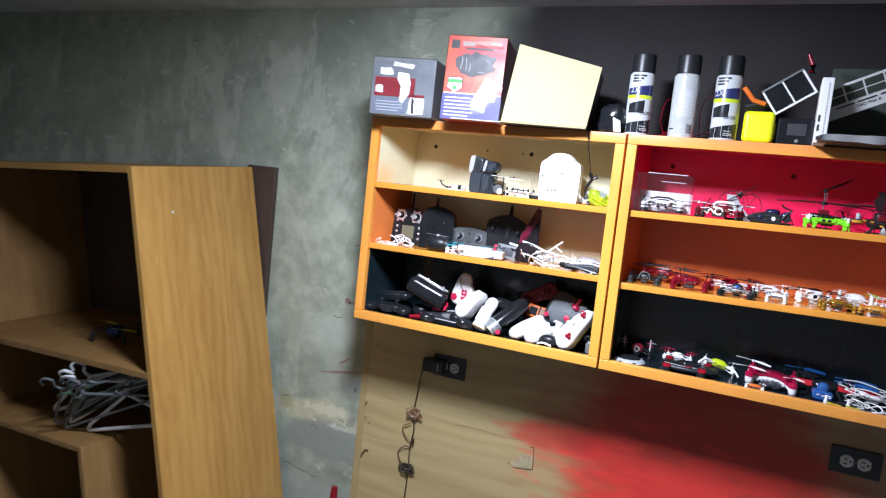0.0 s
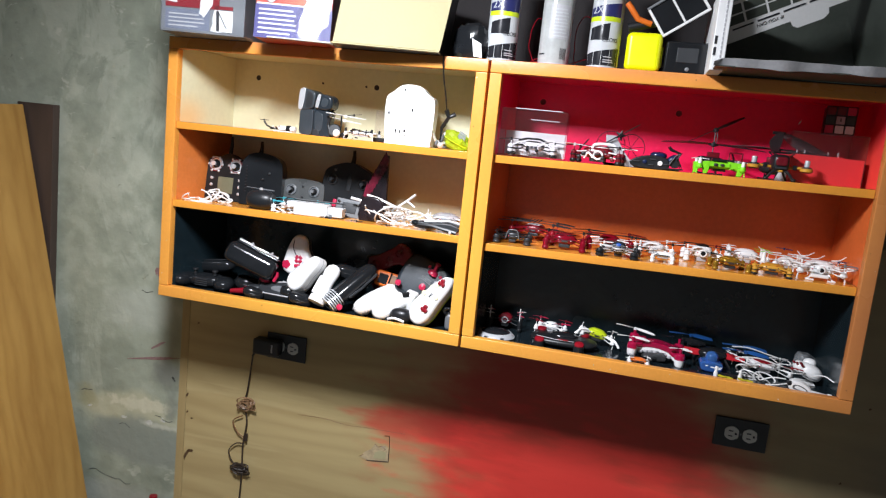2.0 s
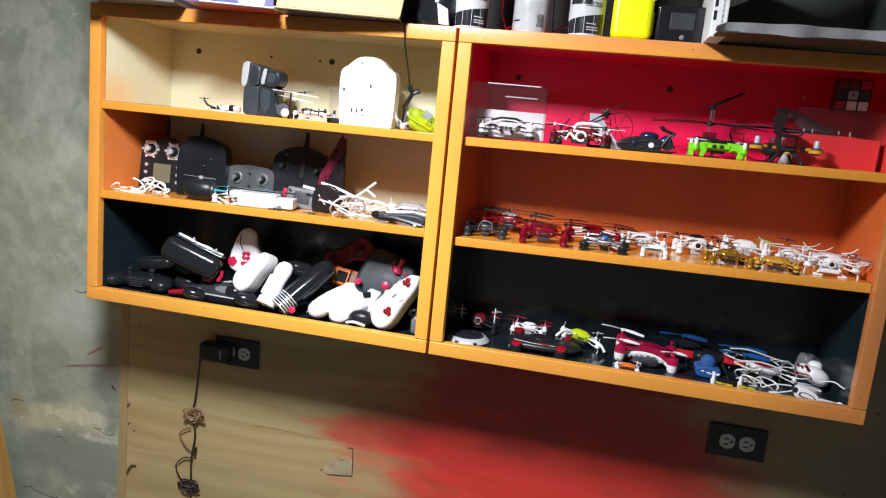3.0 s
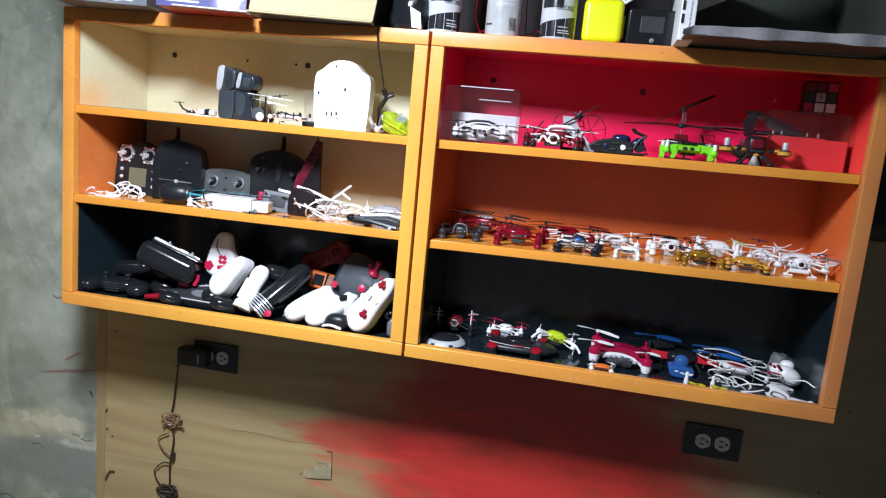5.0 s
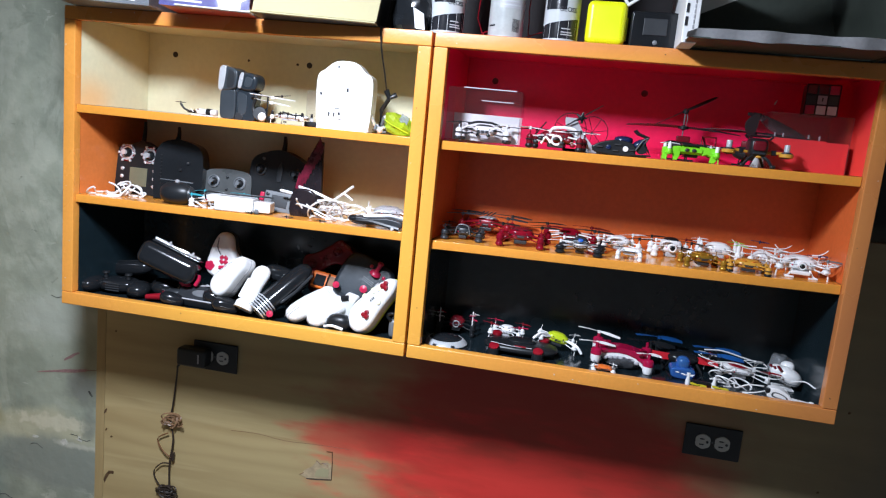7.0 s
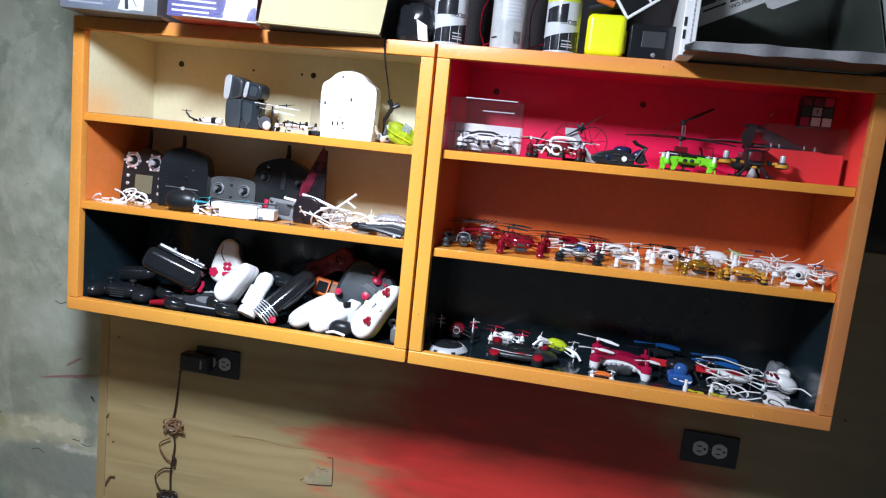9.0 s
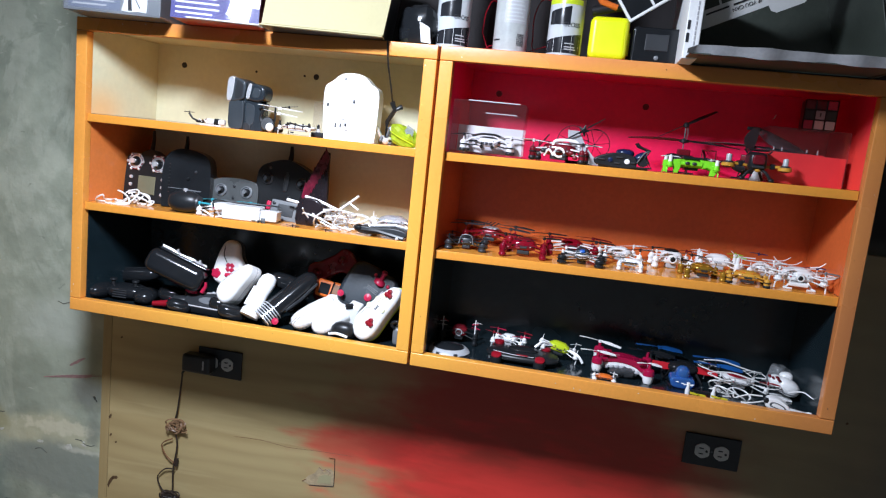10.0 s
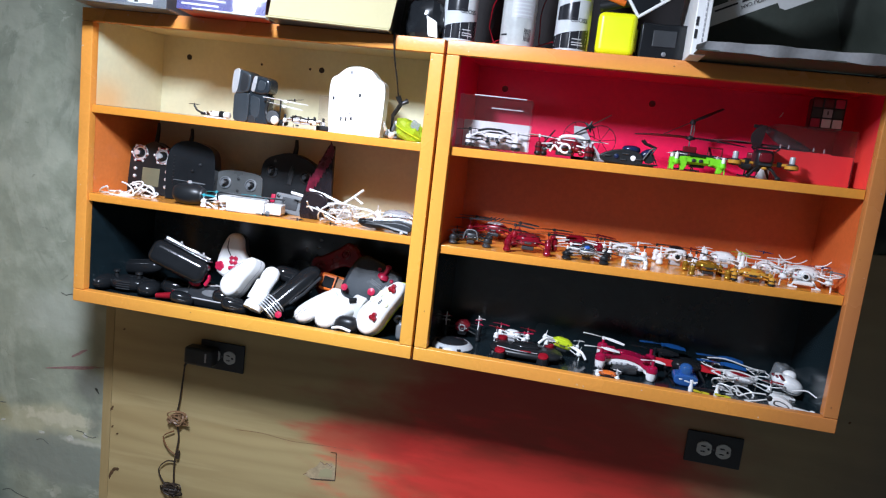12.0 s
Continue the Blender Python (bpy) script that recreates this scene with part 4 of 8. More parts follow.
shield = [(0.012, 0.112), (0.050, 0.112), (0.052, 0.085), (0.031, 0.070), (0.010, 0.085)]
part("badge", prism(shield, -0.0012, 0.0004), card_white, c2, "white printed shield with green bands")
part("badge_band", prism([(0.0125, 0.106), (0.0495, 0.106), (0.0505, 0.097), (0.0115, 0.097)], -0.0020, -0.0010), green_print, c2)
part("badge_spot", lathe([(0.0003, 0), (0.006, 0), (0.006, 0.0008), (0.0003, 0.0008)], 14, None, Matrix.Translation((0.031, -0.0020, 0.084)) @ pose(0, 0, 0, 90)), green_print, c2)
part("badge_rim", tube([(x, -0.0014, z) for x, z in shield], 0.0012, 5, None, True), dark_grey, c2)
part("white_line", box(0.002, w - 0.002, -0.0014, 0.0004, 0.068, 0.071), card_white, c2)
bars(c2, 0.008, 0.095, (0.056, 0.047, 0.037, 0.028, 0.018, 0.009), -0.0012, 0.0032, card_white, seed=3)
part("plastic_wrap", box(-0.001, w + 0.001, -0.004, d + 0.001, 0.001, h + 0.002, 0.002), smoky, c2, "clear shrink wrap")
loose_film = bmesh.new()
rng = random.Random(5)
rows = []
for i in range(13):
    u = i / 12
    x = 0.082 + (w - 0.080) * u
    y = -0.0135 + 0.085 * (x - 0.082) * (0.75 + 0.5 * u)
    top = 0.050 + 0.062 * min(1.0, 2.2 * u) + rng.uniform(-0.007, 0.007)
    rows.append([loose_film.verts.new((x + rng.uniform(-0.001, 0.001), y + 0.036 * z, z)) for z in [0.002 + (top - 0.002) * k / 4 for k in range(5)]])
for p, q in zip(rows, rows[1:]):
    for k in range(4):
        loose_film.faces.new((p[k], q[k], q[k + 1], p[k + 1]))
part("loose_film", loose_film, smoky, c2, "loose puffed clear film", smooth=60)
part("bottom_flap", box(0.03, w + 0.004, -0.010, 0.02, 0.0002, 0.003, 0.001), card_white, c2, "bent white bottom flap")
for ob in c2.children:  # the carton has sagged: its front leans back a little
    for v in ob.data.vertices:
        v.co.y += 0.075 * v.co.z

c3 = thing("cream_box", pose(-0.316, -0.072, TOP, 0, 0, 10), "plain cream cardboard box with a slanted top, on the cabinet", "box", "cartons on the cabinets")
part("front_panel", prism([(0.0, 0.004), (0.221, 0.004), (0.243, 0.156), (0.028, 0.203)], 0.0, 0.004, 0.0008, 1), card_cream, c3)
part("box_body", prism([(0.002, 0.0), (0.219, 0.0), (0.239, 0.151), (0.030, 0.196)], 0.0045, 0.150, 0.0008, 1), dark_grey, c3, "dark sides of the box")
part("bottom_flap", box(-0.003, 0.220, -0.006, 0.06, 0.0002, 0.003, 0.0006), card_cream, c3)


def spray_can(label, x, y, label_mat, turn):
    root = thing("spray_can", pose(x, y, TOP, 0, 0, turn), label, "spray can", "spray cans")
    r = 0.0315
    part("can_body", lathe([(0.0008, 0.004), (r * 0.8, 0.004), (r * 0.92, 0.0), (r, 0.004), (r, 0.150), (r * 0.97, 0.153), (r * 0.9, 0.157), (0.0008, 0.158)], 36), label_mat, root)
    part("bottom_rim", lathe([(r * 0.9, 0.0005), (r * 1.01, 0.001), (r * 1.015, 0.004), (r * 0.98, 0.006), (r * 0.9, 0.006)], 36), grey_print, root, "dull metal rim")
    part("cap", lathe([(0.0008, 0.157), (r * 0.90, 0.157), (r * 0.92, 0.160), (r * 0.90, 0.200), (r * 0.84, 0.205), (0.0008, 0.206)], 32), black, root, "black plastic cap")
    return root, r


def wrap_patch(root, name, r, a0, a1, z0, z1, mat, cut=0.0):
    """A printed field that follows the can's side from angle a0 to a1."""
    bm = bmesh.new()
    n = 10
    lo = [bm.verts.new((r * 1.008 * math.sin(radians(a0 + (a1 - a0) * i / n)), -r * 1.008 * math.cos(radians(a0 + (a1 - a0) * i / n)), z0)) for i in range(n + 1)]
    hi = [bm.verts.new((v.co.x, v.co.y, z1 - cut * (1 - i / n))) for i, v in enumerate(lo)]
    inn = [[bm.verts.new((v.co.x * 0.985, v.co.y * 0.985, v.co.z)) for v in row] for row in (lo, hi)]
    for i in range(n):
        bm.faces.new((lo[i], lo[i + 1], hi[i + 1], hi[i]))
        bm.faces.new((lo[i], inn[0][i], inn[0][i + 1], lo[i + 1]))
        bm.faces.new((hi[i], hi[i + 1], inn[1][i + 1], inn[1][i]))
    bmesh.ops.recalc_face_normals(bm, faces=bm.faces)
    return part(name, bm, mat, root)


for x, turn in ((0.010, 14), (0.219, -4)):
    can, r = spray_can("white and navy spray paint can with a black cap", x, 0.052, can_white, turn)
    wrap_patch(can, "navy_field", r, -70, 60, 0.100, 0.128, navy_print, 0.012)
    wrap_patch(can, "yellow_band", r, -72, 62, 0.091, 0.100, lime)
    wrap_patch(can, "dark_picture", r, -55, 20, 0.055, 0.088, can_black, 0.01)
    wrap_patch(can, "black_field", r, -85, 70, 0.006, 0.042, can_black, 0.016)
    for k, z in enumerate((0.146, 0.139, 0.132)):
        wrap_patch(can, "print_bar", r * 1.002, -48, 15 - 12 * k, z, z + 0.0045, black_print)
    for z in (0.012, 0.016, 0.022):
        wrap_patch(can, "print_bar", r * 1.004, 8, 48 - 900 * (z - 0.012), z, z + 0.0018, grey_print)
    word = text_mesh("GLOSS", 0.011)
    for v in word.verts:
        a, z = v.co.x / r + 0.45, v.co.y
        q = r * 1.012 + v.co.z
        v.co = (q * math.sin(a), -q * math.cos(a), 0.052 + z)
    part("word", word, black_print, can)
    word = text_mesh("2X", 0.021)
    for v in word.verts:
        a, z = v.co.x / r - 0.55, v.co.y
        q = r * 1.014 + v.co.z
        v.co = (q * math.sin(a), -q * math.cos(a), 0.106 + z)
    part("word", word, can_white, can)
can, r = spray_can("silver-grey spray paint can turned to its small print, black cap", 0.120, 0.052, can_grey, 0)
wrap_patch(can, "print_field", r, -20, 60, 0.052, 0.118, grey_print)
for k in range(9):
    wrap_patch(can, "print_bar", r * 1.003, -12, 52 - 5 * (k % 3), 0.056 + 0.0065 * k, 0.0585 + 0.0065 * k, can_white)
wrap_patch(can, "print_bar", r, -60, -30, 0.020, 0.023, black_print)
for k in range(7):
    wrap_patch(can, "barcode_bar", r, 28 + 4 * k, 30 + 4 * k, 0.012, 0.034, black_print)

lid = thing("yellow_case", pose(0.297, 0.045, TOP), "small bright yellow plastic case standing on the cabinet", "case")
part("case_body", box(-0.034, 0.034, -0.03, 0.03, 0.0, 0.074, 0.011, 4), yellow, lid)
part("latch", box(0.0335, 0.037, -0.012, 0.004, 0.012, 0.05, 0.001), lime, lid)

bb = thing("black_gadget", pose(0.378, 0.06, TOP), "black plastic gadget box with a grey screen", "gadget")
part("gadget_body", box(-0.040, 0.044, -0.035, 0.05, 0.0, 0.062, 0.005), gloss_black, bb)
part("gadget_screen", box(-0.018, 0.022, -0.0365, -0.033, 0.022, 0.050, 0.001), dark_grey, bb)
part("button", lathe([(0.0006, 0), (0.004, 0), (0.004, 0.002), (0.0006, 0.003)], 12, None, Matrix.Translation((0.004, -0.035, 0.010)) @ pose(0, 0, 0, 90)), grey, bb)

win = thing("clear_display_frame", pose(0.330, 0.030, TOP + 0.067, 0, -35, 0), "small black display case with white edges, tilted on the clutter", "display case")
for a in ((0, 0.100, 0, 0.005), (0, 0.100, 0.060, 0.065), (0, 0.005, 0.005, 0.060), (0.095, 0.100, 0.005, 0.060), (0.047, 0.051, 0.005, 0.060)):
    part("edge", box(a[0], a[1], -0.004, 0.004, a[2], a[3], 0.0008), card_white if a != (0, 0.100, 0.060, 0.065) else grey, win)
part("panel", box(0.004, 0.096, 0.0, 0.05, 0.004, 0.061, 0.002), gloss_black, win)
inv = win.matrix_world.inverted()
part("orange_tip", tube([inv @ Vector(p) for p in ((0.255, 0.03, 1.886), (0.262, 0.03, 1.878), (0.278, 0.034, 1.858), (0.305, 0.04, 1.850))], 0.006, 8), dark_orange, win)
part("black_arm", tube([inv @ Vector(p) for p in ((0.262, 0.045, 1.842), (0.300, 0.045, 1.852), (0.345, 0.045, 1.860))], 0.009, 8), black, win)
part("red_tip", tube([inv @ Vector(p) for p in ((0.392, 0.03, 1.925), (0.393, 0.03, 1.942), (0.382, 0.03, 1.966))], 0.0075, 8, taper=0.004), red_flat, win)
part("black_fin", prism([(0.100, 0.062), (0.104, 0.040), (0.150, 0.030), (0.122, 0.062)], 0.002, 0.006), black, win)

wire = thing("red_wire", pose(0, 0, 0), "thin red wires looped behind the spray cans", "wire")
rng = random.Random(4)
for cx, cz, rr in ((0.080, 1.815, 0.030), (0.178, 1.815, 0.036), (0.105, 1.79, 0.028)):
    pts = [(cx + rr * 0.7 * math.cos(a) + rng.uniform(-.003, .003), 0.10 + 0.01 * math.sin(2 * a), max(TOP + 0.002, cz + rr * 1.5 * math.sin(a))) for a in [radians(k) for k in range(0, 330, 22)]]
    part("loop", tube(curve_points(pts, 2), 0.0011, 5), red_flat, wire)
part("loop", tube(curve_points([(0.055, 0.10, TOP + 0.002), (0.085, 0.09, TOP + 0.02), (0.12, 0.1, TOP + 0.004), (0.2, 0.11, TOP + 0.03), (0.25, 0.12, TOP + 0.002)], 4), 0.0011, 5), red_flat, wire)

bagt = thing("black_bag", pose(-0.050, 0.06, TOP), "crumpled black plastic bag with a torn white label", "bag")
bm = ball(1.0, (0.048, 0.045, 0.050), None, Matrix.Translation((0, 0, 0.03)), 20, 14)
for v in bm.verts:
    k = noise.noise(v.co * 45) * 0.012
    v.co += v.co.normalized() * k
    v.co.z = max(0.0, v.co.z)
part("film", bm, gloss_black, bagt, smooth=25)
part("label_scrap", prism([(0.012, 0.004), (0.030, 0.002), (0.026, 0.030), (0.006, 0.040)], -0.052, -0.0505), card_white, bagt)

# open white carton lying on its side
ob_x0, ob_x1, ob_y0, ob_y1, ob_z1 = 0.415, 0.724, -0.122, 0.16, 1.96
lip_grey = material("scuffed_white_cardboard", (0.36, 0.36, 0.37), 0.5, vary=0.25, scale=16, fine=160, bump=0.06)
oc = thing("open_carton", pose(0, 0, 0), "open white cardboard carton on its side, dark green inside", "box", "cartons on the cabinets")
part("side_wall", box(ob_x0, ob_x0 + 0.024, -0.070, ob_y1, TOP, 1.898, 0.002), card_white, oc, "white printed side wall")
bm = box(ob_x1 - 0.003, ob_x1, -0.078, ob_y1, TOP, ob_z1, 0.001)
for v in bm.verts:
    v.co.x -= 0.28 * (v.co.z - TOP)
part("side_wall", bm, card_green, oc, "dark inner side wall")
part("side_edge", tube([(ob_x1 - 0.001, -0.080, TOP + 0.02), (ob_x1 - 0.001 - 0.28 * (ob_z1 - TOP - 0.02), -0.080, ob_z1)], 0.0035, 6), card_grey, oc)
part("back_wall", box(ob_x0 + 0.0245, ob_x1 - 0.0035, ob_y1 - 0.004, ob_y1, TOP + 0.003, ob_z1, 0.001), card_green, oc)
part("bottom_wall", box(ob_x0 + 0.0245, ob_x1 - 0.0035, 0.006, ob_y1 - 0.0045, TOP, TOP + 0.003, 0.0006), card_green, oc)
lip = bmesh.new()
rows = []
for k in range(25):
    x = ob_x0 + 0.002 + (ob_x1 + 0.008 - ob_x0) * k / 24
    wave = 0.003 * math.sin(k * 0.55) + 0.002 * math.sin(k * 1.3)
    high = 0.0135 * min(1.0, 0.45 + 0.5 * k, 0.55 + 0.4 * (24 - k))
    rows.append([lip.verts.new((x, y, z)) for y, z in ((ob_y0 + wave, TOP + 0.001 + 0.5 * wave), (ob_y0 - 0.008 + 1.6 * wave, TOP + 0.001 + high), (ob_y0 - 0.004 + 1.6 * wave, TOP + 0.0020 + high), (ob_y0 + 0.004 + wave, TOP + 0.0035 + 0.5 * wave))])
for p, q in zip(rows, rows[1:]):
    for k in range(4):
        lip.faces.new((p[k], q[k], q[(k + 1) % 4], p[(k + 1) % 4]))
lip.faces.new(rows[0]), lip.faces.new(rows[-1][::-1])
bmesh.ops.recalc_face_normals(lip, faces=lip.faces)
part("bottom_flap", prism([(0.005, 0.0034), (ob_y0 + 0.002, 0.0010), (ob_y0 + 0.002, 0.0030), (0.005, 0.0058)], ob_x0 + 0.006, ob_x1 + 0.006, 0, 1, None, Matrix(((0, 1, 0, 0), (1, 0, 0, 0), (0, 0, 1, TOP), (0, 0, 0, 1)))), card_green, oc, "dark flap hanging over the cabinet's edge")
part("front_lip", lip, lip_grey, oc, "wavy scuffed white front lip")
inner = part("top_flap", prism([(0.0, 0.0), (0.118, 0.0), (0.120, -0.010), (0.128, -0.016), (0.172, -0.016), (0.182, -0.010), (0.184, 0.0), (0.250, 0.0), (0.250, 0.070), (0.0, 0.070)], 0, 0.0018), card_white, oc, "white printed flap with small writing")
inner.matrix_basis = pose(ob_x0 + 0.026, 0.000, TOP + 0.055, 22, -25, 0)
for k in range(5):
    for q in range(2):
        part("picture", box(0.008 + 0.040 * k, 0.044 + 0.040 * k, -0.0008, 0.0004, 0.030 + 0.019 * q, 0.046 + 0.019 * q), card_green, inner)
part("word", text_mesh("IF YOU CAN", 0.0085), black_print, inner).matrix_basis = pose(0.085, -0.0006, 0.0165, 90, 180, 0)
for k in range(4):
    part("print_bar", box(0.02 + 0.045 * k, 0.058 + 0.045 * k, -0.0008, 0.0004, 0.0205, 0.0235), black_print, inner)
for k in range(14):
    part("print_bar", box(ob_x0 + 0.014, ob_x0 + 0.016, -0.0712, -0.0690, TOP + 0.022 + 0.0078 * k, TOP + 0.0276 + 0.0078 * k), grey_print, oc)
for k in range(2):
    part("print_bar", box(ob_x0 + 0.002, ob_x0 + 0.006, -0.0712, -0.0690, TOP + 0.026 + 0.02 * k, TOP + 0.040 + 0.02 * k), black_print, oc)

# ---- cream shelf of the first cabinet ----
wreck = thing("broken_quadcopter", pose(-0.522, 0.12, L1), "remains of a tiny white and black quadcopter", "drone")
part("body", pebble(0.013, 0.009, 0.0065, 0.7, None, Matrix.Translation((0.008, 0, 0.0085))), white, wreck, smooth=70)
part("motor", lathe([(0.0006, 0), (0.0066, 0), (0.0066, 0.012), (0.0006, 0.013)], 12, None, Matrix.Translation((0.030, 0, 0.0085)) @ pose(0, 0, 0, 0, 90, 0)), white, wreck)
part("motor_band", lathe([(0.0006, 0), (0.0076, 0), (0.0076, 0.010), (0.0006, 0.010)], 12, None, Matrix.Translation((0.020, 0, 0.0085)) @ pose(0, 0, 0, 0, 90, 0)), black, wreck)
part("dark_board", box(-0.022, -0.004, -0.008, 0.008, 0.004, 0.010, 0.001), black, wreck)
for x, z in ((-0.018, 0.013), (-0.010, 0.012), (-0.002, 0.014)):
    part("wire", tube([(x, -0.006, z - 0.008), (x + 0.005, -0.009, z), (x + 0.011, -0.008, z - 0.007)], 0.0009, 5), white if x < -0.015 else copper, wreck)
part("arm", tube([(-0.018, 0, 0.006), (-0.032, -0.004, 0.012), (-0.040, -0.004, 0.022)], 0.0022, 6), black, wreck)
part("propeller", blade(0.012, 0.004, m=Matrix.Translation((-0.040, -0.004, 0.024))), black, wreck)
part("landing_leg", box(-0.012, 0.038, -0.010, -0.008, 0.0, 0.0025, 0.0006), white, wreck)

steel_grey = material("steel_grey_plastic", (0.045, 0.056, 0.066), 0.32, vary=0.2, scale=20, fine=300, bump=0.04)
pistol = thing("pistol_transmitter", pose(-0.412, 0.096, L1, 0, 0, -5), "grey and silver pistol-grip radio transmitter on the shelf", "controller", "radio transmitters")
part("grip", prism(outline([(-0.038, 0.006), (-0.030, 0.0), (-0.010, 0.0), (-0.004, 0.010), (-0.004, 0.054), (-0.012, 0.058), (-0.036, 0.057), (-0.039, 0.03)]), -0.020, 0.020, 0.009, 5), steel_grey, pistol, smooth=60)
part("foot", prism(outline([(-0.012, 0.002), (0.036, 0.0), (0.043, 0.008), (0.034, 0.028), (0.034, 0.048), (0.036, 0.056), (0.014, 0.062), (-0.010, 0.062)]), -0.014, 0.018, 0.006, 3), blue_grey, pistol, smooth=60)
part("recess", prism(outline([(0.002, 0.012), (0.018, 0.014), (0.020, 0.044), (0.014, 0.052), (-0.001, 0.052)]), -0.0155, -0.012, 0.001, 1), steel_grey, pistol)
part("base_plate", prism(outline([(-0.004, 0.0), (0.012, 0.001), (0.010, 0.012), (-0.003, 0.014)]), -0.0165, -0.012, 0.001, 1), dark_grey, pistol)
part("trigger", tube(curve_points([(0.034, -0.010, 0.054), (0.040, -0.012, 0.048), (0.034, -0.012, 0.030), (0.037, -0.012, 0.018)], 4), 0.0032, 7), black, pistol)
part("trigger_button", box(0.030, 0.036, -0.0165, -0.012, 0.044, 0.049, 0.001), black, pistol)
head = part("head", prism(outline([(-0.041, 0.058), (-0.009, 0.060), (-0.002, 0.070), (0.000, 0.092), (-0.007, 0.100), (-0.022, 0.104), (-0.035, 0.104), (-0.040, 0.096)]), -0.022, 0.022, 0.006, 4), steel_grey, pistol, smooth=60)
part("silver_plate", prism(outline([(-0.0425, 0.059), (-0.031, 0.060), (-0.025, 0.098), (-0.028, 0.1055), (-0.036, 0.105), (-0.0415, 0.095)]), -0.0232, -0.008, 0.003, 3), silver, head)
part("dark_facet", prism(outline([(-0.024, 0.064), (-0.008, 0.066), (-0.004, 0.090), (-0.010, 0.096), (-0.020, 0.097)]), -0.0228, -0.018, 0.0015, 2), dark_grey, head)
wheel = part("wheel", prism(outline([(0.003, 0.064), (0.022, 0.058), (0.038, 0.062), (0.043, 0.074), (0.041, 0.087), (0.032, 0.093), (0.016, 0.095), (0.007, 0.090)]), -0.020, 0.018, 0.006, 4), blue_grey, pistol, smooth=60)
part("wheel_cap", prism(outline([(0.001, 0.066), (0.009, 0.064), (0.014, 0.088), (0.012, 0.094), (0.006, 0.091)]), -0.0214, -0.008, 0.002, 2), silver, wheel)
part("wheel_facet", prism(outline([(0.016, 0.068), (0.030, 0.067), (0.034, 0.082), (0.020, 0.086)]), -0.0210, -0.016, 0.0015, 2), steel_grey, wheel)
part("knob", lathe([(0.0006, 0), (0.003, 0), (0.003, 0.006), (0.0050, 0.007), (0.0050, 0.010), (0.0006, 0.010)], 10, None, Matrix.Translation((-0.039, 0.006, 0.084)) @ pose(0, 0, 0, 0, -90, 0)), black, pistol)

tf = quad("tiny white quadcopter frame with small black motors", (-0.291, 0.075, L1), 4, 0.084, white, white, white, None, (0.80, 0.40, 0.14), 0.30, 0.05, cap=black, legs=True)
part("black_frame", tube(curve_points([(-0.024, -0.016, 0.019), (-0.008, -0.018, 0.022), (0.010, -0.016, 0.019), (0.028, -0.014, 0.021)], 4), 0.0016, 6), black, tf)
for x in (-0.020, -0.004, 0.012, 0.026):
    part("frame_post", tube([(x, -0.016, 0.012), (x + 0.001, -0.016, 0.024)], 0.0014, 6), black, tf)
part("dark_slot", box(-0.012, -0.006, -0.0185, -0.0150, 0.003, 0.006), black_print, tf)
hp = thing("loose_propeller", pose(-0.345, 0.07, L1), "pair of long white propellers on a black shaft", "propeller")
part("shaft", tube([(0, 0, 0.0), (0.002, 0, 0.030), (0.002, 0, 0.052)], 0.0018, 6), black, hp)
part("blade", blade(0.046, 0.008, m=Matrix.Translation((0.012, 0, 0.050)) @ pose(0, 0, 0, 0, 4, 10)), white, hp)
part("blade", blade(0.046, 0.008, m=Matrix.Translation((0.010, 0, 0.040)) @ pose(0, 0, 0, 0, 6, -14)), white, hp)
part("tail_rotor", blade(0.018, 0.004, m=Matrix.Translation((0.030, 0.004, 0.054)) @ pose(0, 0, 0, 0, -8, 5)), black, hp)
part("wheel", lathe([(0.0006, -0.004), (0.013, -0.004), (0.015, 0), (0.013, 0.004), (0.0006, 0.004)], 16, None, Matrix.Translation((-0.010, -0.006, 0.0155)) @ pose(0, 0, 0, 80, 0, 10)), black, hp)
part("dark_body", pebble(0.009, 0.007, 0.006, 0.7, None, Matrix.Translation((0.015, -0.008, 0.007))), black, hp)
part("ball", ball(0.0095, (0.9, 0.8, 0.95), None, Matrix.Translation((0.000, -0.018, 0.0100))), white, hp)

wc = thing("white_controller", pose(-0.176, 0.062, L1, 0, 0, 4), "plain white rounded controller standing on end, black marks", "controller")
part("shell", prism(outline([(-0.054, 0.006), (-0.046, 0.0), (0.046, 0.0), (0.055, 0.008), (0.058, 0.05), (0.057, 0.098), (0.040, 0.112), (0.024, 0.126), (0.0, 0.130), (-0.024, 0.126), (-0.042, 0.112), (-0.057, 0.098), (-0.058, 0.05)]), -0.018, 0.02, 0.016, 6), white, wc, smooth=60)
for ob in wc.children:
    for v in ob.data.vertices:
        v.co.x *= 0.94
part("side_seam", tube(curve_points([(0.0475, -0.0125, 0.006), (0.0500, -0.0120, 0.05), (0.0490, -0.0120, 0.098)], 4), 0.0006, 5), grey_print, wc)
for x, z, a, b in ((-0.014, 0.118, 0.003, 0.005), (-0.046, 0.066, 0.004, 0.006), (0.006, 0.076, 0.004, 0.007), (-0.018, 0.078, 0.0015, 0.0015), (-0.028, 0.028, 0.003, 0.008), (-0.018, 0.028, 0.003, 0.008), (-0.008, 0.030, 0.004, 0.006), (-0.006, 0.020, 0.007, 0.0015), (-0.012, 0.040, 0.008, 0.0012)):
    part("black_mark", box(x - a / 2, x + a / 2, -0.0186, -0.017, z - b / 2, z + b / 2, 0.0004, 1), black_print, wc)
bx = thing("clear_case", pose(-0.252, 0.092, L1), "small clear plastic case with a black base", "case")
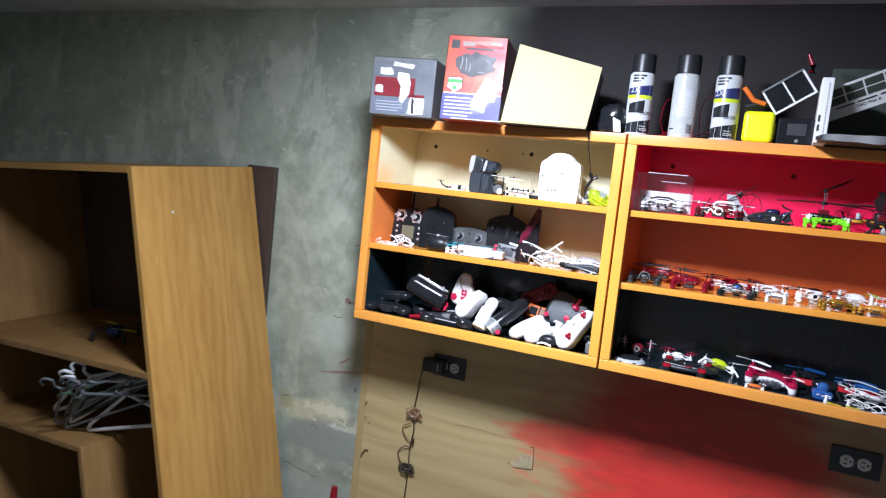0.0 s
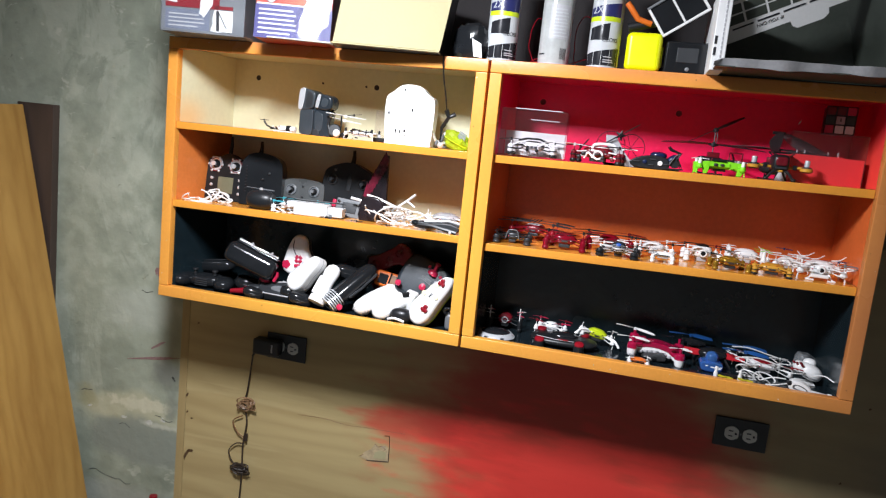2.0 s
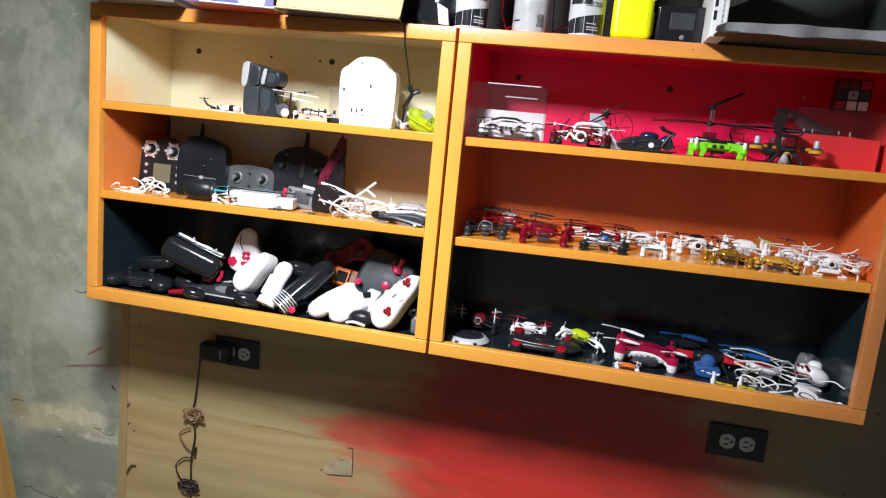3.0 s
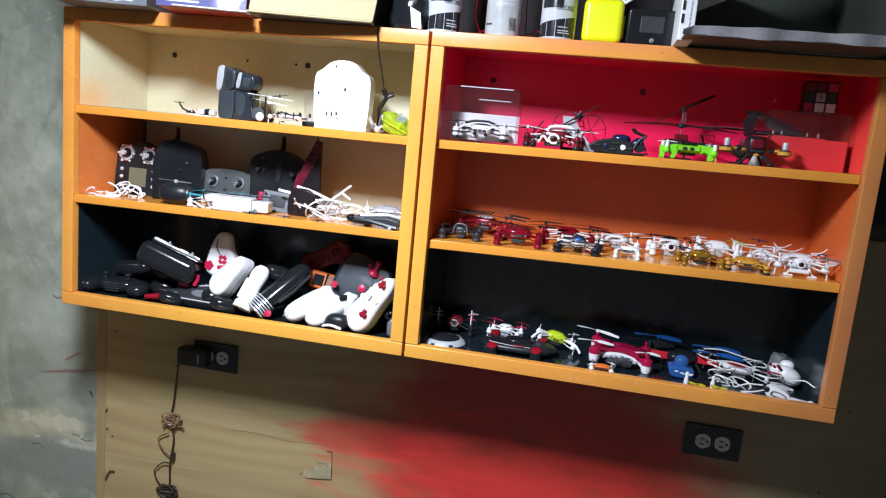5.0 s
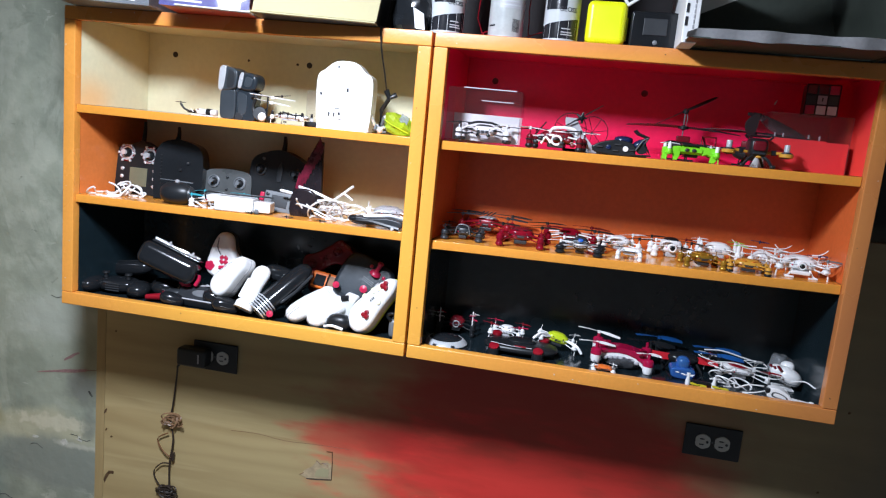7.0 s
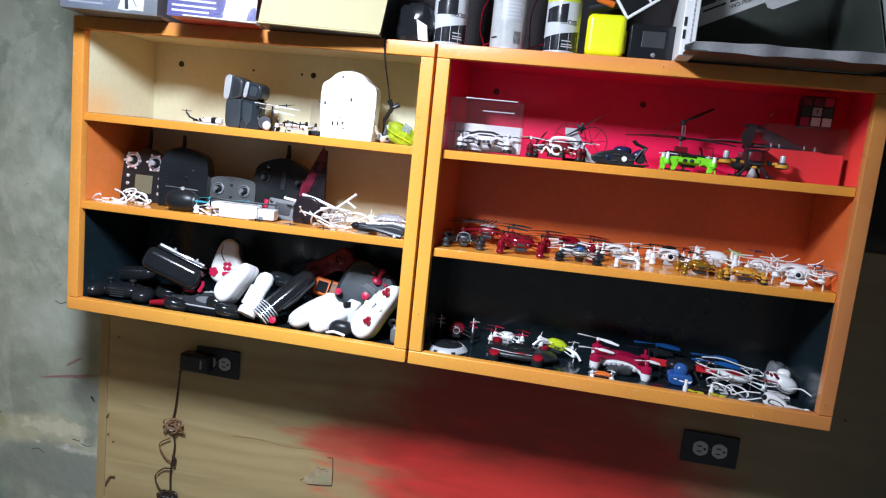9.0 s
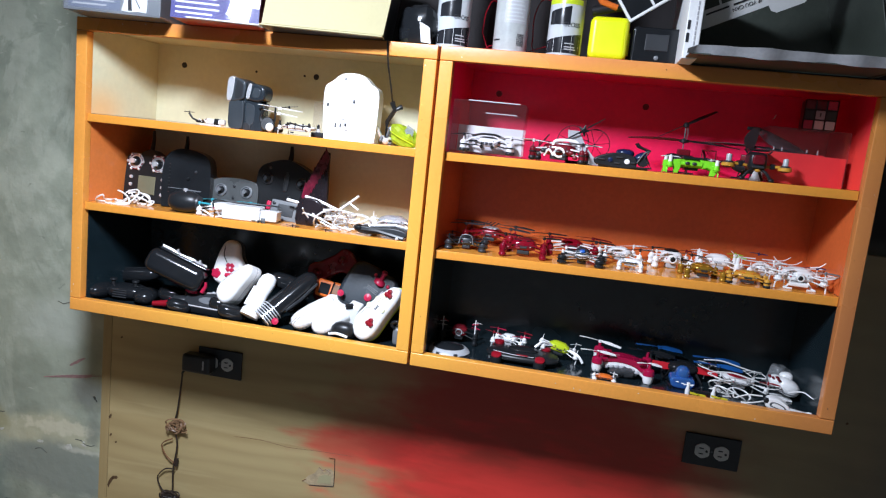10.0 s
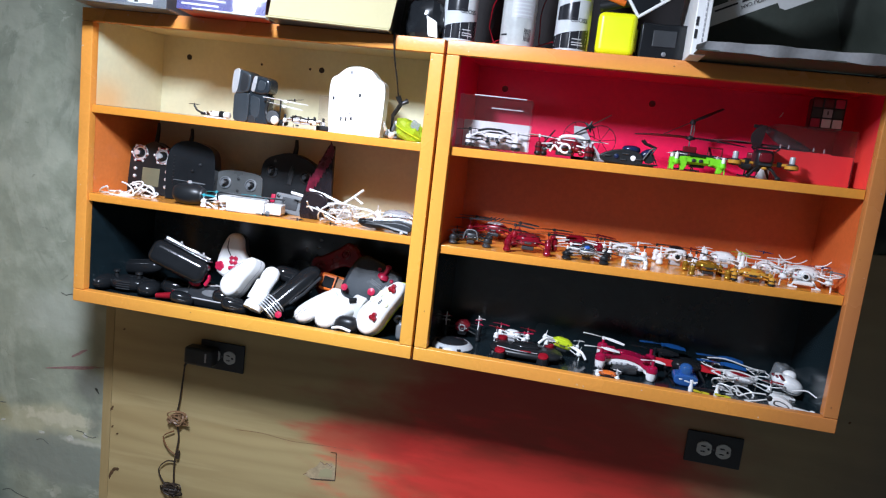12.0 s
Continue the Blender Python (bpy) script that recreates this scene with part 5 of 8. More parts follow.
part("cover", box(-0.012, 0.018, -0.015, 0.02, 0.010, 0.070, 0.001), acrylic, bx)
part("base", box(-0.014, 0.020, -0.017, 0.022, 0.0, 0.0095, 0.002), black, bx)

cb = thing("black_cable", pose(0, 0, 0), "thin black cable hanging from the cabinet top to a plug", "cable")
part("lead", tube(curve_points([(-0.100, 0.05, TOP + 0.0022), (-0.099, 0.010, TOP + 0.0024), (-0.098, -0.003, TOP - 0.004), (-0.093, -0.003, 1.715), (-0.090, 0.015, 1.68), (-0.093, 0.05, 1.648)], 5), 0.0016, 6), black, cb)
part("plug", tube([(-0.094, 0.05, 1.650), (-0.088, 0.055, 1.636), (-0.076, 0.06, 1.643)], 0.0055, 7), black, cb)
part("arm", tube([(-0.088, 0.055, 1.636), (-0.106, 0.07, 1.612), (-0.110, 0.08, L1 + 0.004)], 0.0042, 7), black, cb)

clu = thing("small_parts", pose(-0.100, 0.06, L1), "small heap of chrome and black model parts", "model parts")
rng = random.Random(9)
for k in range(9):
    p = Vector((rng.uniform(-0.016, 0.016), rng.uniform(-0.02, 0.02), rng.uniform(0.004, 0.022)))
    q = p + Vector((rng.uniform(-0.014, 0.014), rng.uniform(-0.01, 0.01), rng.uniform(-0.006, 0.02)))
    q.z = max(q.z, 0.003)
    part("piece", tube([p, q], rng.uniform(0.0015, 0.0035), 6), rng.choice((chrome, black, white, grey)), clu)
part("piece", ball(0.007, (1, 1, 1), None, Matrix.Translation((0, -0.01, 0.007))), chrome, clu)
yb = thing("yellow_bag", pose(-0.064, 0.055, L1), "crumpled yellow-green plastic bag", "bag")
bm = ball(1.0, (0.031, 0.024, 0.020), None, Matrix.Translation((0, 0, 0.016)) @ pose(0, 0, 0, 0, 26, 0), 16, 10)
for v in bm.verts:
    v.co += v.co.normalized() * (noise.noise(v.co * 70) * 0.012 + noise.noise(v.co * 190) * 0.004)
    v.co.z = max(0.0, v.co.z)
part("film", bm, lime_film, yb, smooth=12)
part("seam", tube(curve_points([(-0.026, -0.016, 0.028), (-0.006, -0.026, 0.018), (0.024, -0.022, 0.006)], 4), 0.0009, 5), lime, yb)
part("clear_corner", prism([(0.000, 0.026), (0.018, 0.020), (0.022, 0.034), (0.008, 0.042)], -0.014, -0.012), frost, yb)

# ---- middle shelf of the first cabinet ----
def heap_of_frames(label, at, size, mat, count, seed, r=0.0022, support=None):
    """Loose propeller guards: bent hoops and struts thrown on one another."""
    root = thing("propeller_guards", pose(*at), label, "drone parts")
    rng = random.Random(seed)
    for k in range(count):
        cx, cy = rng.uniform(-0.4, 0.4) * size[0], rng.uniform(-0.4, 0.4) * size[1]
        cz = rng.uniform(0.12, 0.8) * size[2]
        rad = rng.uniform(0.16, 0.30) * size[0]
        a0, tx, ty = rng.uniform(0, 360), rng.uniform(-0.5, 0.5), rng.choice((-1, 1)) * rng.uniform(0.4, 1.1)
        pts = []
        for a in range(0, rng.choice((150, 190, 230)), 16):
            q = radians(a0 + a)
            x, y = rad * math.cos(q), 0.6 * rad * math.sin(q)
            pts.append((cx + x, cy + y, max(r, cz + tx * x + ty * y)))
        hoop = part("hoop", tube(pts, r, 6), mat, root)
        e = rng.choice(pts)
        part("strut", tube([e, (cx, cy, max(r, cz - 0.004)), (cx + rng.uniform(-0.02, 0.02), cy, max(r, cz - 0.012))], r * 0.9, 5), mat, hoop)
    return settle(root, at[2] if support is None else support)


heap_of_frames("small heap of white plastic propeller guards", (-0.660, 0.050, l2(-0.660)), (0.098, 0.05, 0.016), white, 9, 2, 0.0018)
tx1 = transmitter("black radio transmitter with chrome sticks and an olive screen", pose(-0.652, 0.120, l2(-0.652), -6, 0, 0), 0.110, 0.118, 0.03, black,
                  ((-0.5, 0.02), (-0.42, 0.0), (0.42, 0.0), (0.5, 0.02), (0.5, 0.6), (0.46, 0.84), (0.2, 0.9), (0.0, 0.98), (-0.2, 0.9), (-0.46, 0.84), (-0.5, 0.6)), chrome,
                  ((-0.28, 0.74, 0.018), (0.22, 0.72, 0.018)), (-0.2, 0.18, 0.14, 0.48, lcd),
                  [(x, z, 0.004, chrome) for x in (-0.36, 0.34) for z in (0.44, 0.30, 0.16)], (-0.05, 0.95, 1.34, 0.0055))
for sx in (-0.031, 0.024):
    for a in range(0, 360, 60):
        part("gimbal_screw", ball(0.0032, (1, 1, 1), None, Matrix.Translation((sx + 0.0185 * math.cos(radians(a)), -0.018, 0.086 + 0.0185 * math.sin(radians(a))))), chrome, tx1)
    part("red_ring", tube([(sx + 0.0165 * math.cos(radians(a)), -0.0175, 0.086 + 0.0165 * math.sin(radians(a))) for a in range(0, 360, 20)], 0.0016, 5, None, True), maroon, tx1)
txb = transmitter("large black radio transmitter with a ribbed grip and antenna", pose(-0.550, 0.108, l2(-0.55), -4, 0, 14), 0.098, 0.126, 0.050, gloss_black,
                  ((-0.5, 0.05), (-0.42, 0.0), (0.42, 0.0), (0.5, 0.05), (0.52, 0.55), (0.46, 0.84), (0.25, 0.96), (-0.1, 1.0), (-0.4, 0.90), (-0.52, 0.6)), dark_grey,
                  (), None, ((0.05, 0.5, 0.003, black), (0.2, 0.62, 0.003, dark_grey)), (-0.12, 0.98, 1.22, 0.0055), soft=0.46)
for k in range(9):
    part("grip_rib", tube([(-0.047, -0.016, 0.030 + 0.0075 * k), (-0.042, -0.0225, 0.031 + 0.0075 * k), (-0.034, -0.0250, 0.032 + 0.0075 * k)], 0.0013, 5), black, txb)
pad_grey = material("smoke_grey_plastic", (0.085, 0.09, 0.09), 0.3, vary=0.2, scale=20, fine=300, bump=0.03)
gc = transmitter("small grey toy transmitter with two black sticks", pose(-0.455, 0.135, l2(-0.455), -8, 0, 4), 0.108, 0.074, 0.022, pad_grey,
                 ((-0.5, 0.1), (-0.44, 0.0), (0.44, 0.0), (0.5, 0.1), (0.5, 0.7), (0.40, 0.92), (0.1, 0.98), (-0.1, 0.98), (-0.40, 0.92), (-0.5, 0.7)), grey,
                 ((-0.27, 0.60, 0.0135), (0.27, 0.60, 0.0135)), None, ((0.0, 0.4, 0.003, dark_grey), (0.0, 0.75, 0.003, dark_grey)))
part("back_shell", box(-0.050, 0.060, 0.008, 0.026, 0.002, 0.062, 0.006), dark_grey, gc)
part("antenna_tip", ball(0.004, (1, 1, 1), None, Matrix.Translation((0.046, -0.006, 0.060))), chrome, gc)
gm = thing("camera_pod", pose(-0.510, 0.030, l2(-0.512), 0, 0, 5) @ Matrix.Scale(1.1, 4), "black rubber-wrapped cylinder with small chrome bits on top", "gadget")
part("pod", lathe([(0.0008, -0.027), (0.013, -0.027), (0.0180, -0.020), (0.0205, -0.008), (0.0205, 0.008), (0.0180, 0.020), (0.013, 0.027), (0.0008, 0.027)], 24, None, Matrix.Translation((0, 0, 0.0205)) @ pose(0, 0, 0, 0, 90, 0)), black, gm)
part("end_cap", lathe([(0.0008, 0), (0.014, 0), (0.013, 0.003), (0.0008, 0.003)], 18, None, Matrix.Translation((0.026, 0, 0.0205)) @ pose(0, 0, 0, 0, 90, 0)), dark_grey, gm)
part("propeller", blade(0.030, 0.005, m=Matrix.Translation((-0.002, 0, 0.0425)) @ pose(0, 0, 0, 0, 3, 8)), grey, gm)
part("hub", lathe([(0.0008, 0.040), (0.004, 0.040), (0.004, 0.045), (0.0008, 0.046)], 10), chrome, gm)
quad("white toy quadcopter with teal propellers", (-0.440, 0.070, l2(-0.44)), 12, 0.115, white, white, white, teal, (0.55, 0.45, 0.16), 0.22, 0.05, prop=0.55)
heap_of_frames("white broken plastic bits", (-0.436, 0.022, l2(-0.436)), (0.05, 0.02, 0.012), white, 3, 5, 0.0018)
wbx = thing("white_module", pose(-0.362, 0.032, l2(-0.362), 0, 0, 8), "white plastic module with a black lead along its top", "gadget")
part("module_body", box(-0.056, 0.022, -0.020, 0.020, 0.0, 0.029, 0.004, 3), white, wbx)
part("module_end", box(0.0225, 0.056, -0.016, 0.018, 0.003, 0.024, 0.003, 3), white, wbx)
part("window", box(0.026, 0.034, -0.0195, -0.016, 0.0, 0.010, 0.001), grey, wbx)
part("lead", tube(curve_points([(-0.075, -0.012, 0.020), (-0.072, -0.014, 0.036), (-0.03, -0.010, 0.0345), (0.03, -0.004, 0.0345), (0.056, -0.006, 0.034), (0.060, -0.008, 0.030)], 4), 0.0018, 6), black, wbx)
tx2 = transmitter("large black radio transmitter with a thick antenna", pose(-0.345, 0.160, l2(-0.345), -4, 0, 4), 0.124, 0.128, 0.04, black,
                  ((-0.5, 0.05), (-0.42, 0.0), (0.42, 0.0), (0.5, 0.05), (0.52, 0.5), (0.48, 0.74), (0.22, 0.90), (0.0, 0.96), (-0.22, 0.92), (-0.46, 0.80), (-0.52, 0.55)), dark_grey,
                  ((-0.32, 0.62, 0.013), (0.30, 0.58, 0.013)), None, ((-0.28, 0.8, 0.003, grey),), (0.0, 0.93, 1.20, 0.0062))
part("centre_bar", prism([(-0.004, 0.055), (0.006, 0.055), (0.010, 0.085), (0.004, 0.098), (-0.002, 0.085)], -0.0225, -0.019, 0.001, 1), dark_grey, tx2)
gp = thing("grey_control_panel", pose(-0.312, 0.080, l2(-0.312), -12, 5, 6), "small grey control panel with a dark display", "controller")
part("plate", box(-0.034, 0.036, -0.004, 0.004, 0.0, 0.042, 0.003, 2), grey, gp)
part("display", box(-0.018, 0.016, -0.0055, -0.003, 0.010, 0.034, 0.001), dark_grey, gp)
for x, z in ((-0.027, 0.034), (0.024, 0.034), (0.030, 0.030), (0.026, 0.012), (0.031, 0.018)):
    part("button", lathe([(0.0005, 0), (0.0035, 0), (0.0035, 0.002), (0.0005, 0.003)], 10, None, Matrix.Translation((x, -0.004, z)) @ pose(0, 0, 0, 90)), black, gp)
part("pink_tab", box(-0.044, -0.0345, -0.003, 0.003, 0.018, 0.036, 0.002), pink, gp)
foil_red = material("foil_bag_print", (0.20, 0.010, 0.035), 0.3, vary=0.5, scale=60, fine=300, bump=0.0, second=(0.06, 0.008, 0.014))
bag = thing("foil_bag", pose(-0.262, 0.115, l2(-0.262)), "dark foil parts bag with a red stripe, leaning upright", "bag")
bm = prism([(-0.046, 0.0), (0.030, 0.0), (0.024, 0.150), (0.012, 0.152), (-0.030, 0.062)], -0.006, 0.006, 0.003, 2)
for v in bm.verts:
    v.co.y += 0.05 * v.co.z
part("bag_body", bm, bag_red, bag)
rng = random.Random(12)
for k in range(8):
    x, z = -0.028 + 0.0055 * k, 0.052 + 0.0105 * k
    part("red_streak", prism([(x, z), (x + 0.010, z - 0.012), (x + 0.016, z + 0.012 + rng.uniform(0, 0.012)), (x + 0.007, z + 0.026 + rng.uniform(0, 0.01))], -0.0078 + 0.05 * z, -0.0058 + 0.05 * z), foil_red, bag)
part("lower_fold", prism(outline([(-0.016, 0.0), (0.020, 0.0), (0.040, 0.030), (0.030, 0.052), (0.004, 0.056), (-0.014, 0.046)]), -0.056, -0.044, 0.004, 2), bag_red, bag, smooth=50)
part("clear_edge", prism([(-0.058, 0.050), (-0.052, 0.052), (-0.020, 0.002), (-0.028, 0.0)], -0.010, -0.008), smoky, bag)
heap_of_frames("heap of white plastic quadcopter guards and arms", (-0.158, 0.070, l2(-0.158)), (0.155, 0.075, 0.042), white, 17, 31, 0.0017)
L2 = l2(-0.2)
loose = thing("plastic_scrap", pose(0, 0, 0), "white plastic quadcopter arm sticking up from the heap", "drone parts")
part("arm", tube([(-0.205, 0.07, L2 + 0.028), (-0.175, 0.065, L2 + 0.050), (-0.148, 0.06, L2 + 0.072)], 0.0026, 7), white, loose)
part("cross_arm", tube([(-0.168, 0.064, L2 + 0.056), (-0.148, 0.062, L2 + 0.044)], 0.0022, 6), white, loose)
part("long_arm", tube([(-0.265, 0.07, L2 + 0.058), (-0.235, 0.07, L2 + 0.052), (-0.19, 0.075, L2 + 0.036), (-0.175, 0.075, L2 + 0.010), (-0.170, 0.075, L2)], 0.0028, 7), white, loose)
part("root_arm", tube([(-0.300, 0.06, L2 + 0.048), (-0.25, 0.065, L2 + 0.040), (-0.215, 0.07, L2 + 0.030)], 0.003, 7), white, loose)
quad("grey and white quadcopter lying among loose guards", (-0.085, 0.110, l2(-0.085)), 20, 0.11, silver, white, white, None, (0.55, 0.5, 0.2), 0.34, 0.07)
ba = thing("black_drone_arm", pose(-0.082, 0.030, l2(-0.082), 0, 3, 0), "black quadcopter shell lying on its side", "drone parts")
part("shell", prism(outline([(-0.052, 0.003), (-0.030, 0.0), (0.010, 0.006), (0.040, 0.004), (0.050, 0.008), (0.046, 0.017), (0.020, 0.020), (-0.015, 0.015), (-0.044, 0.014)]), -0.016, 0.016, 0.003, 2), dark_grey, ba)
part("arm", tube([(-0.050, -0.012, 0.006), (-0.01, -0.018, 0.010), (0.046, -0.02, 0.004)], 0.0042, 7), black, ba)
part("arm", tube([(-0.030, -0.006, 0.016), (0.02, 0.004, 0.024), (0.048, 0.010, 0.020)], 0.0032, 7), silver, ba)
part("foot", tube([(0.036, -0.020, 0.004), (0.032, -0.024, 0.0025)], 0.003, 7), white, ba)
part("pod", ball(0.009, (1.2, 1, 0.8), None, Matrix.Translation((-0.048, -0.01, 0.009))), gloss_black, ba)
settle(ba, l2(-0.082))
for x0, x1, y in ((-0.35, -0.325, 0.012), (-0.275, -0.25, 0.010), (-0.205, -0.180, 0.008)):
    sc = thing("loose_propeller", pose((x0 + x1) / 2, y, l2(x0) + 0.003), "small black loose propeller", "propeller")
    settle((part("blade", blade(0.014, 0.004), black, sc), sc)[1], l2(x0))

# ---- black bottom of the first cabinet: controllers in a pile ----
F = FLOOR3
lc = thing("game_controller", pose(-0.672, 0.078, F, 0, 0, 4), "rounded black hand controller lying flat in the pile", "controller", "loose controllers")
part("shell", pebble(0.046, 0.030, 0.015, 0.7, None, Matrix.Translation((0, 0.004, 0.018))), gloss_black, lc, smooth=70)
for sx in (-1, 1):
    part("handle", pebble(0.025, 0.036, 0.017, 0.85, None, Matrix.Translation((sx * 0.054, -0.010, 0.0165)) @ pose(0, 0, 0, 0, 0, sx * 14)), gloss_black, lc, smooth=70)
    part("thumb_stick", lathe([(0.0006, 0), (0.005, 0), (0.004, 0.008), (0.008, 0.010), (0.007, 0.014), (0.0006, 0.014)], 12, None, Matrix.Translation((sx * 0.026, -0.006, 0.032))), black, lc)
for k in range(4):
    part("rib", box(-0.016, 0.016, -0.0262, -0.0240, 0.008 + 0.005 * k, 0.0105 + 0.005 * k, 0.0006), dark_grey, lc)
settle(lc, F)
bc = thing("game_controller", pose(-0.690, 0.148, F, 0, -8, -3), "long black hand controller behind another", "controller", "loose controllers")
part("shell", pebble(0.060, 0.026, 0.017, 0.7, None, Matrix.Translation((0, 0, 0.018))), gloss_black, bc, smooth=70)
part("ridge", tube([(-0.045, -0.014, 0.034), (0.045, -0.014, 0.034)], 0.0016, 6), gloss_black, bc)
settle(bc, F + 0.022)
gt = thing("glossy_transmitter", pose(-0.538, 0.062, F + 0.085, -12, 22, 12), "glossy black transmitter lying tilted on the pile", "controller", "radio transmitters")
part("case", box(-0.064, 0.064, -0.030, 0.034, -0.032, 0.020, 0.018, 7), gloss_black, gt)
part("top_plate", box(-0.050, 0.058, -0.016, 0.026, 0.0202, 0.026, 0.003, 3), gloss_black, gt)
for x in (-0.018, 0.034):
    part("gimbal", lathe([(0.0008, 0.025), (0.010, 0.025), (0.010, 0.028), (0.007, 0.029), (0.0022, 0.031), (0.0022, 0.034), (0.0008, 0.0345)], 14, None, Matrix.Translation((x, 0.004, 0))), chrome, gt)
for x0, x1, y in ((-0.052, -0.022, 0.010), (-0.046, -0.012, -0.012), (-0.006, 0.022, -0.008), (0.006, 0.024, 0.014), (0.034, 0.052, 0.006)):
    part("chrome_rail", tube([(x0, y, 0.0275), (x1, y + 0.001, 0.0275)], 0.0022, 8), chrome, gt)
settle(gt, F + 0.042)
sw = thing("game_controller", pose(-0.445, 0.118, F + 0.057, -7, 0, 0), "white and pink hand controller standing on its wide end", "controller", "loose controllers")
pad_shape = outline([(-0.018, 0.0), (-0.036, 0.010), (-0.039, 0.024), (-0.036, 0.045), (-0.028, 0.072), (-0.018, 0.092), (-0.006, 0.099), (0.008, 0.096), (0.016, 0.086), (0.020, 0.066), (0.030, 0.050), (0.040, 0.038), (0.040, 0.026), (0.026, 0.012), (0.006, 0.002)])
part("shell", prism(pad_shape, -0.016, 0.010, 0.010, 5), white, sw, smooth=70)
part("rear_shell", prism([(x * 1.03, z * 1.01 - 0.001) for x, z in pad_shape], 0.0102, 0.020, 0.004, 3), dark_grey, sw, "dark grey rear half")
part("black_line", tube(curve_points([(-0.012, -0.0150, 0.086), (-0.013, -0.0165, 0.066), (-0.004, -0.0165, 0.050)], 4), 0.0012, 5), black_print, sw)
for k in range(5):
    part("pink_petal", lathe([(0.0005, -0.002), (0.0056, -0.002), (0.0056, 0.0012), (0.0005, 0.0018)], 10, None, Matrix.Translation((-0.027 + 0.0056 * math.cos(radians(72 * k)), -0.0160, 0.024 + 0.0056 * math.sin(radians(72 * k)))) @ pose(0, 0, 0, 90)), pink, sw)
for k in range(4):
    part("direction_pad", box(0.0025, 0.0105, -0.0025, 0.0012, -0.0048, 0.0048, 0.0012, 1, None, Matrix.Translation((0.004, -0.0165, 0.040)) @ pose(0, 0, 0, 0, 90 * k + 45)), pink, sw)
part("thumb_stick", lathe([(0.0006, -0.002), (0.0095, -0.001), (0.0085, 0.002), (0.004, 0.003), (0.004, 0.008), (0.0065, 0.009), (0.0006, 0.011)], 16, None, Matrix.Translation((0.013, -0.0150, 0.018)) @ pose(0, 0, 0, 90)), pink, sw)
part("pink_tab", pebble(0.011, 0.004, 0.0045, 0.8, None, Matrix.Translation((0.034, -0.006, 0.044)) @ pose(0, 0, 0, 0, -24, 0)), pink, sw)
for x, z in ((0.016, 0.034), (0.020, 0.030)):
    part("print_bar", box(x - 0.0015, x + 0.0015, -0.0166, -0.0155, z, z + 0.0012), grey_print, sw)
rs = thing("red_stick", pose(-0.562, 0.050, F + 0.014, 0, 84, 12), "red tapered plastic stick with a dark knob", "controller part")
part("shaft", tube([(0, 0, -0.022), (0, 0, 0.014)], 0.0055, 10, taper=0.0080), red_flat, rs)
part("knob", pebble(0.013, 0.016, 0.022, 0.6, None, Matrix.Translation((-0.002, 0.006, 0.036))), dark_grey, rs)
part("maroon_sleeve", tube([(-0.001, 0.003, 0.014), (-0.003, 0.005, 0.026)], 0.0105, 12), maroon, rs)
settle(rs, F + 0.004)
sl = thing("flat_controller", pose(-0.462, 0.046, F, -58, 2, 2), "flat dark grey controller with an oval recess", "controller", "loose controllers")
part("case", box(-0.054, 0.054, -0.010, 0.010, 0.0, 0.044, 0.003, 2), dark_grey, sl)
part("recess", lathe([(0.0006, 0), (0.022, 0), (0.022, 0.001), (0.020, 0.0014), (0.0006, 0.0006)], 24, None, Matrix.Translation((0.0, -0.0105, 0.022)) @ pose(0, 0, 0, 90), 0.45), grey, sl)
part("front_edge", box(-0.053, 0.053, -0.0112, -0.0085, 0.0005, 0.0035, 0.0006), grey_print, sl)
for x0, z0, x1, z1 in ((-0.020, 0.044, 0.006, 0.048), (-0.004, 0.050, 0.022, 0.046), (0.012, 0.044, 0.044, 0.049)):
    part("bright_lever", tube([(x0, -0.009, z0), (x1, -0.010, z1)], 0.0020, 6), chrome, sl)
settle(sl, F)
for x, y, r0, z in ((-0.518, 0.040, 0.017, 0.0), (-0.398, 0.044, 0.020, 0.0), (-0.430, 0.066, 0.020, 0.006), (-0.560, 0.092, 0.024, 0.0), (-0.500, 0.094, 0.024, 0.004), (-0.440, 0.110, 0.024, 0.0), (-0.312, 0.112, 0.022, 0.064)):
    kb = thing("game_controller", pose(x, y, F), "rounded glossy black hand controller half buried in the pile", "controller", "loose controllers")
    part("handle", pebble(r0 * 1.55, r0, r0 * 0.78, 0.75, None, Matrix.Translation((0, 0, r0 * 0.86)) @ pose(0, 0, 0, 0, 14, 24)), gloss_black, kb, smooth=70)
    part("seam", tube([(r0 * 1.56 * math.cos(radians(a)), r0 * 1.01 * math.sin(radians(a)), 0) for a in range(0, 360, 20)], 0.0006, 5, None, True, Matrix.Translation((0, 0, r0 * 0.86)) @ pose(0, 0, 0, 0, 14, 24)), dark_grey, kb)
    settle(kb, F + z)
for x, y, z, ry in ((-0.500, 0.062, 0.050, 60), (-0.478, 0.066, 0.056, 20), (-0.508, 0.070, 0.044, 100), (-0.432, 0.092, 0.088, 70)):
    pk = thing("pink_trigger", pose(x, y, F + z, 0, ry, 0), "small pink-red plastic trigger in the pile", "controller part")
    part("lever", tube([(0, 0, -0.012), (0.003, 0, 0.004), (0, 0, 0.012)], 0.0046, 8, taper=0.0030), pink, pk)


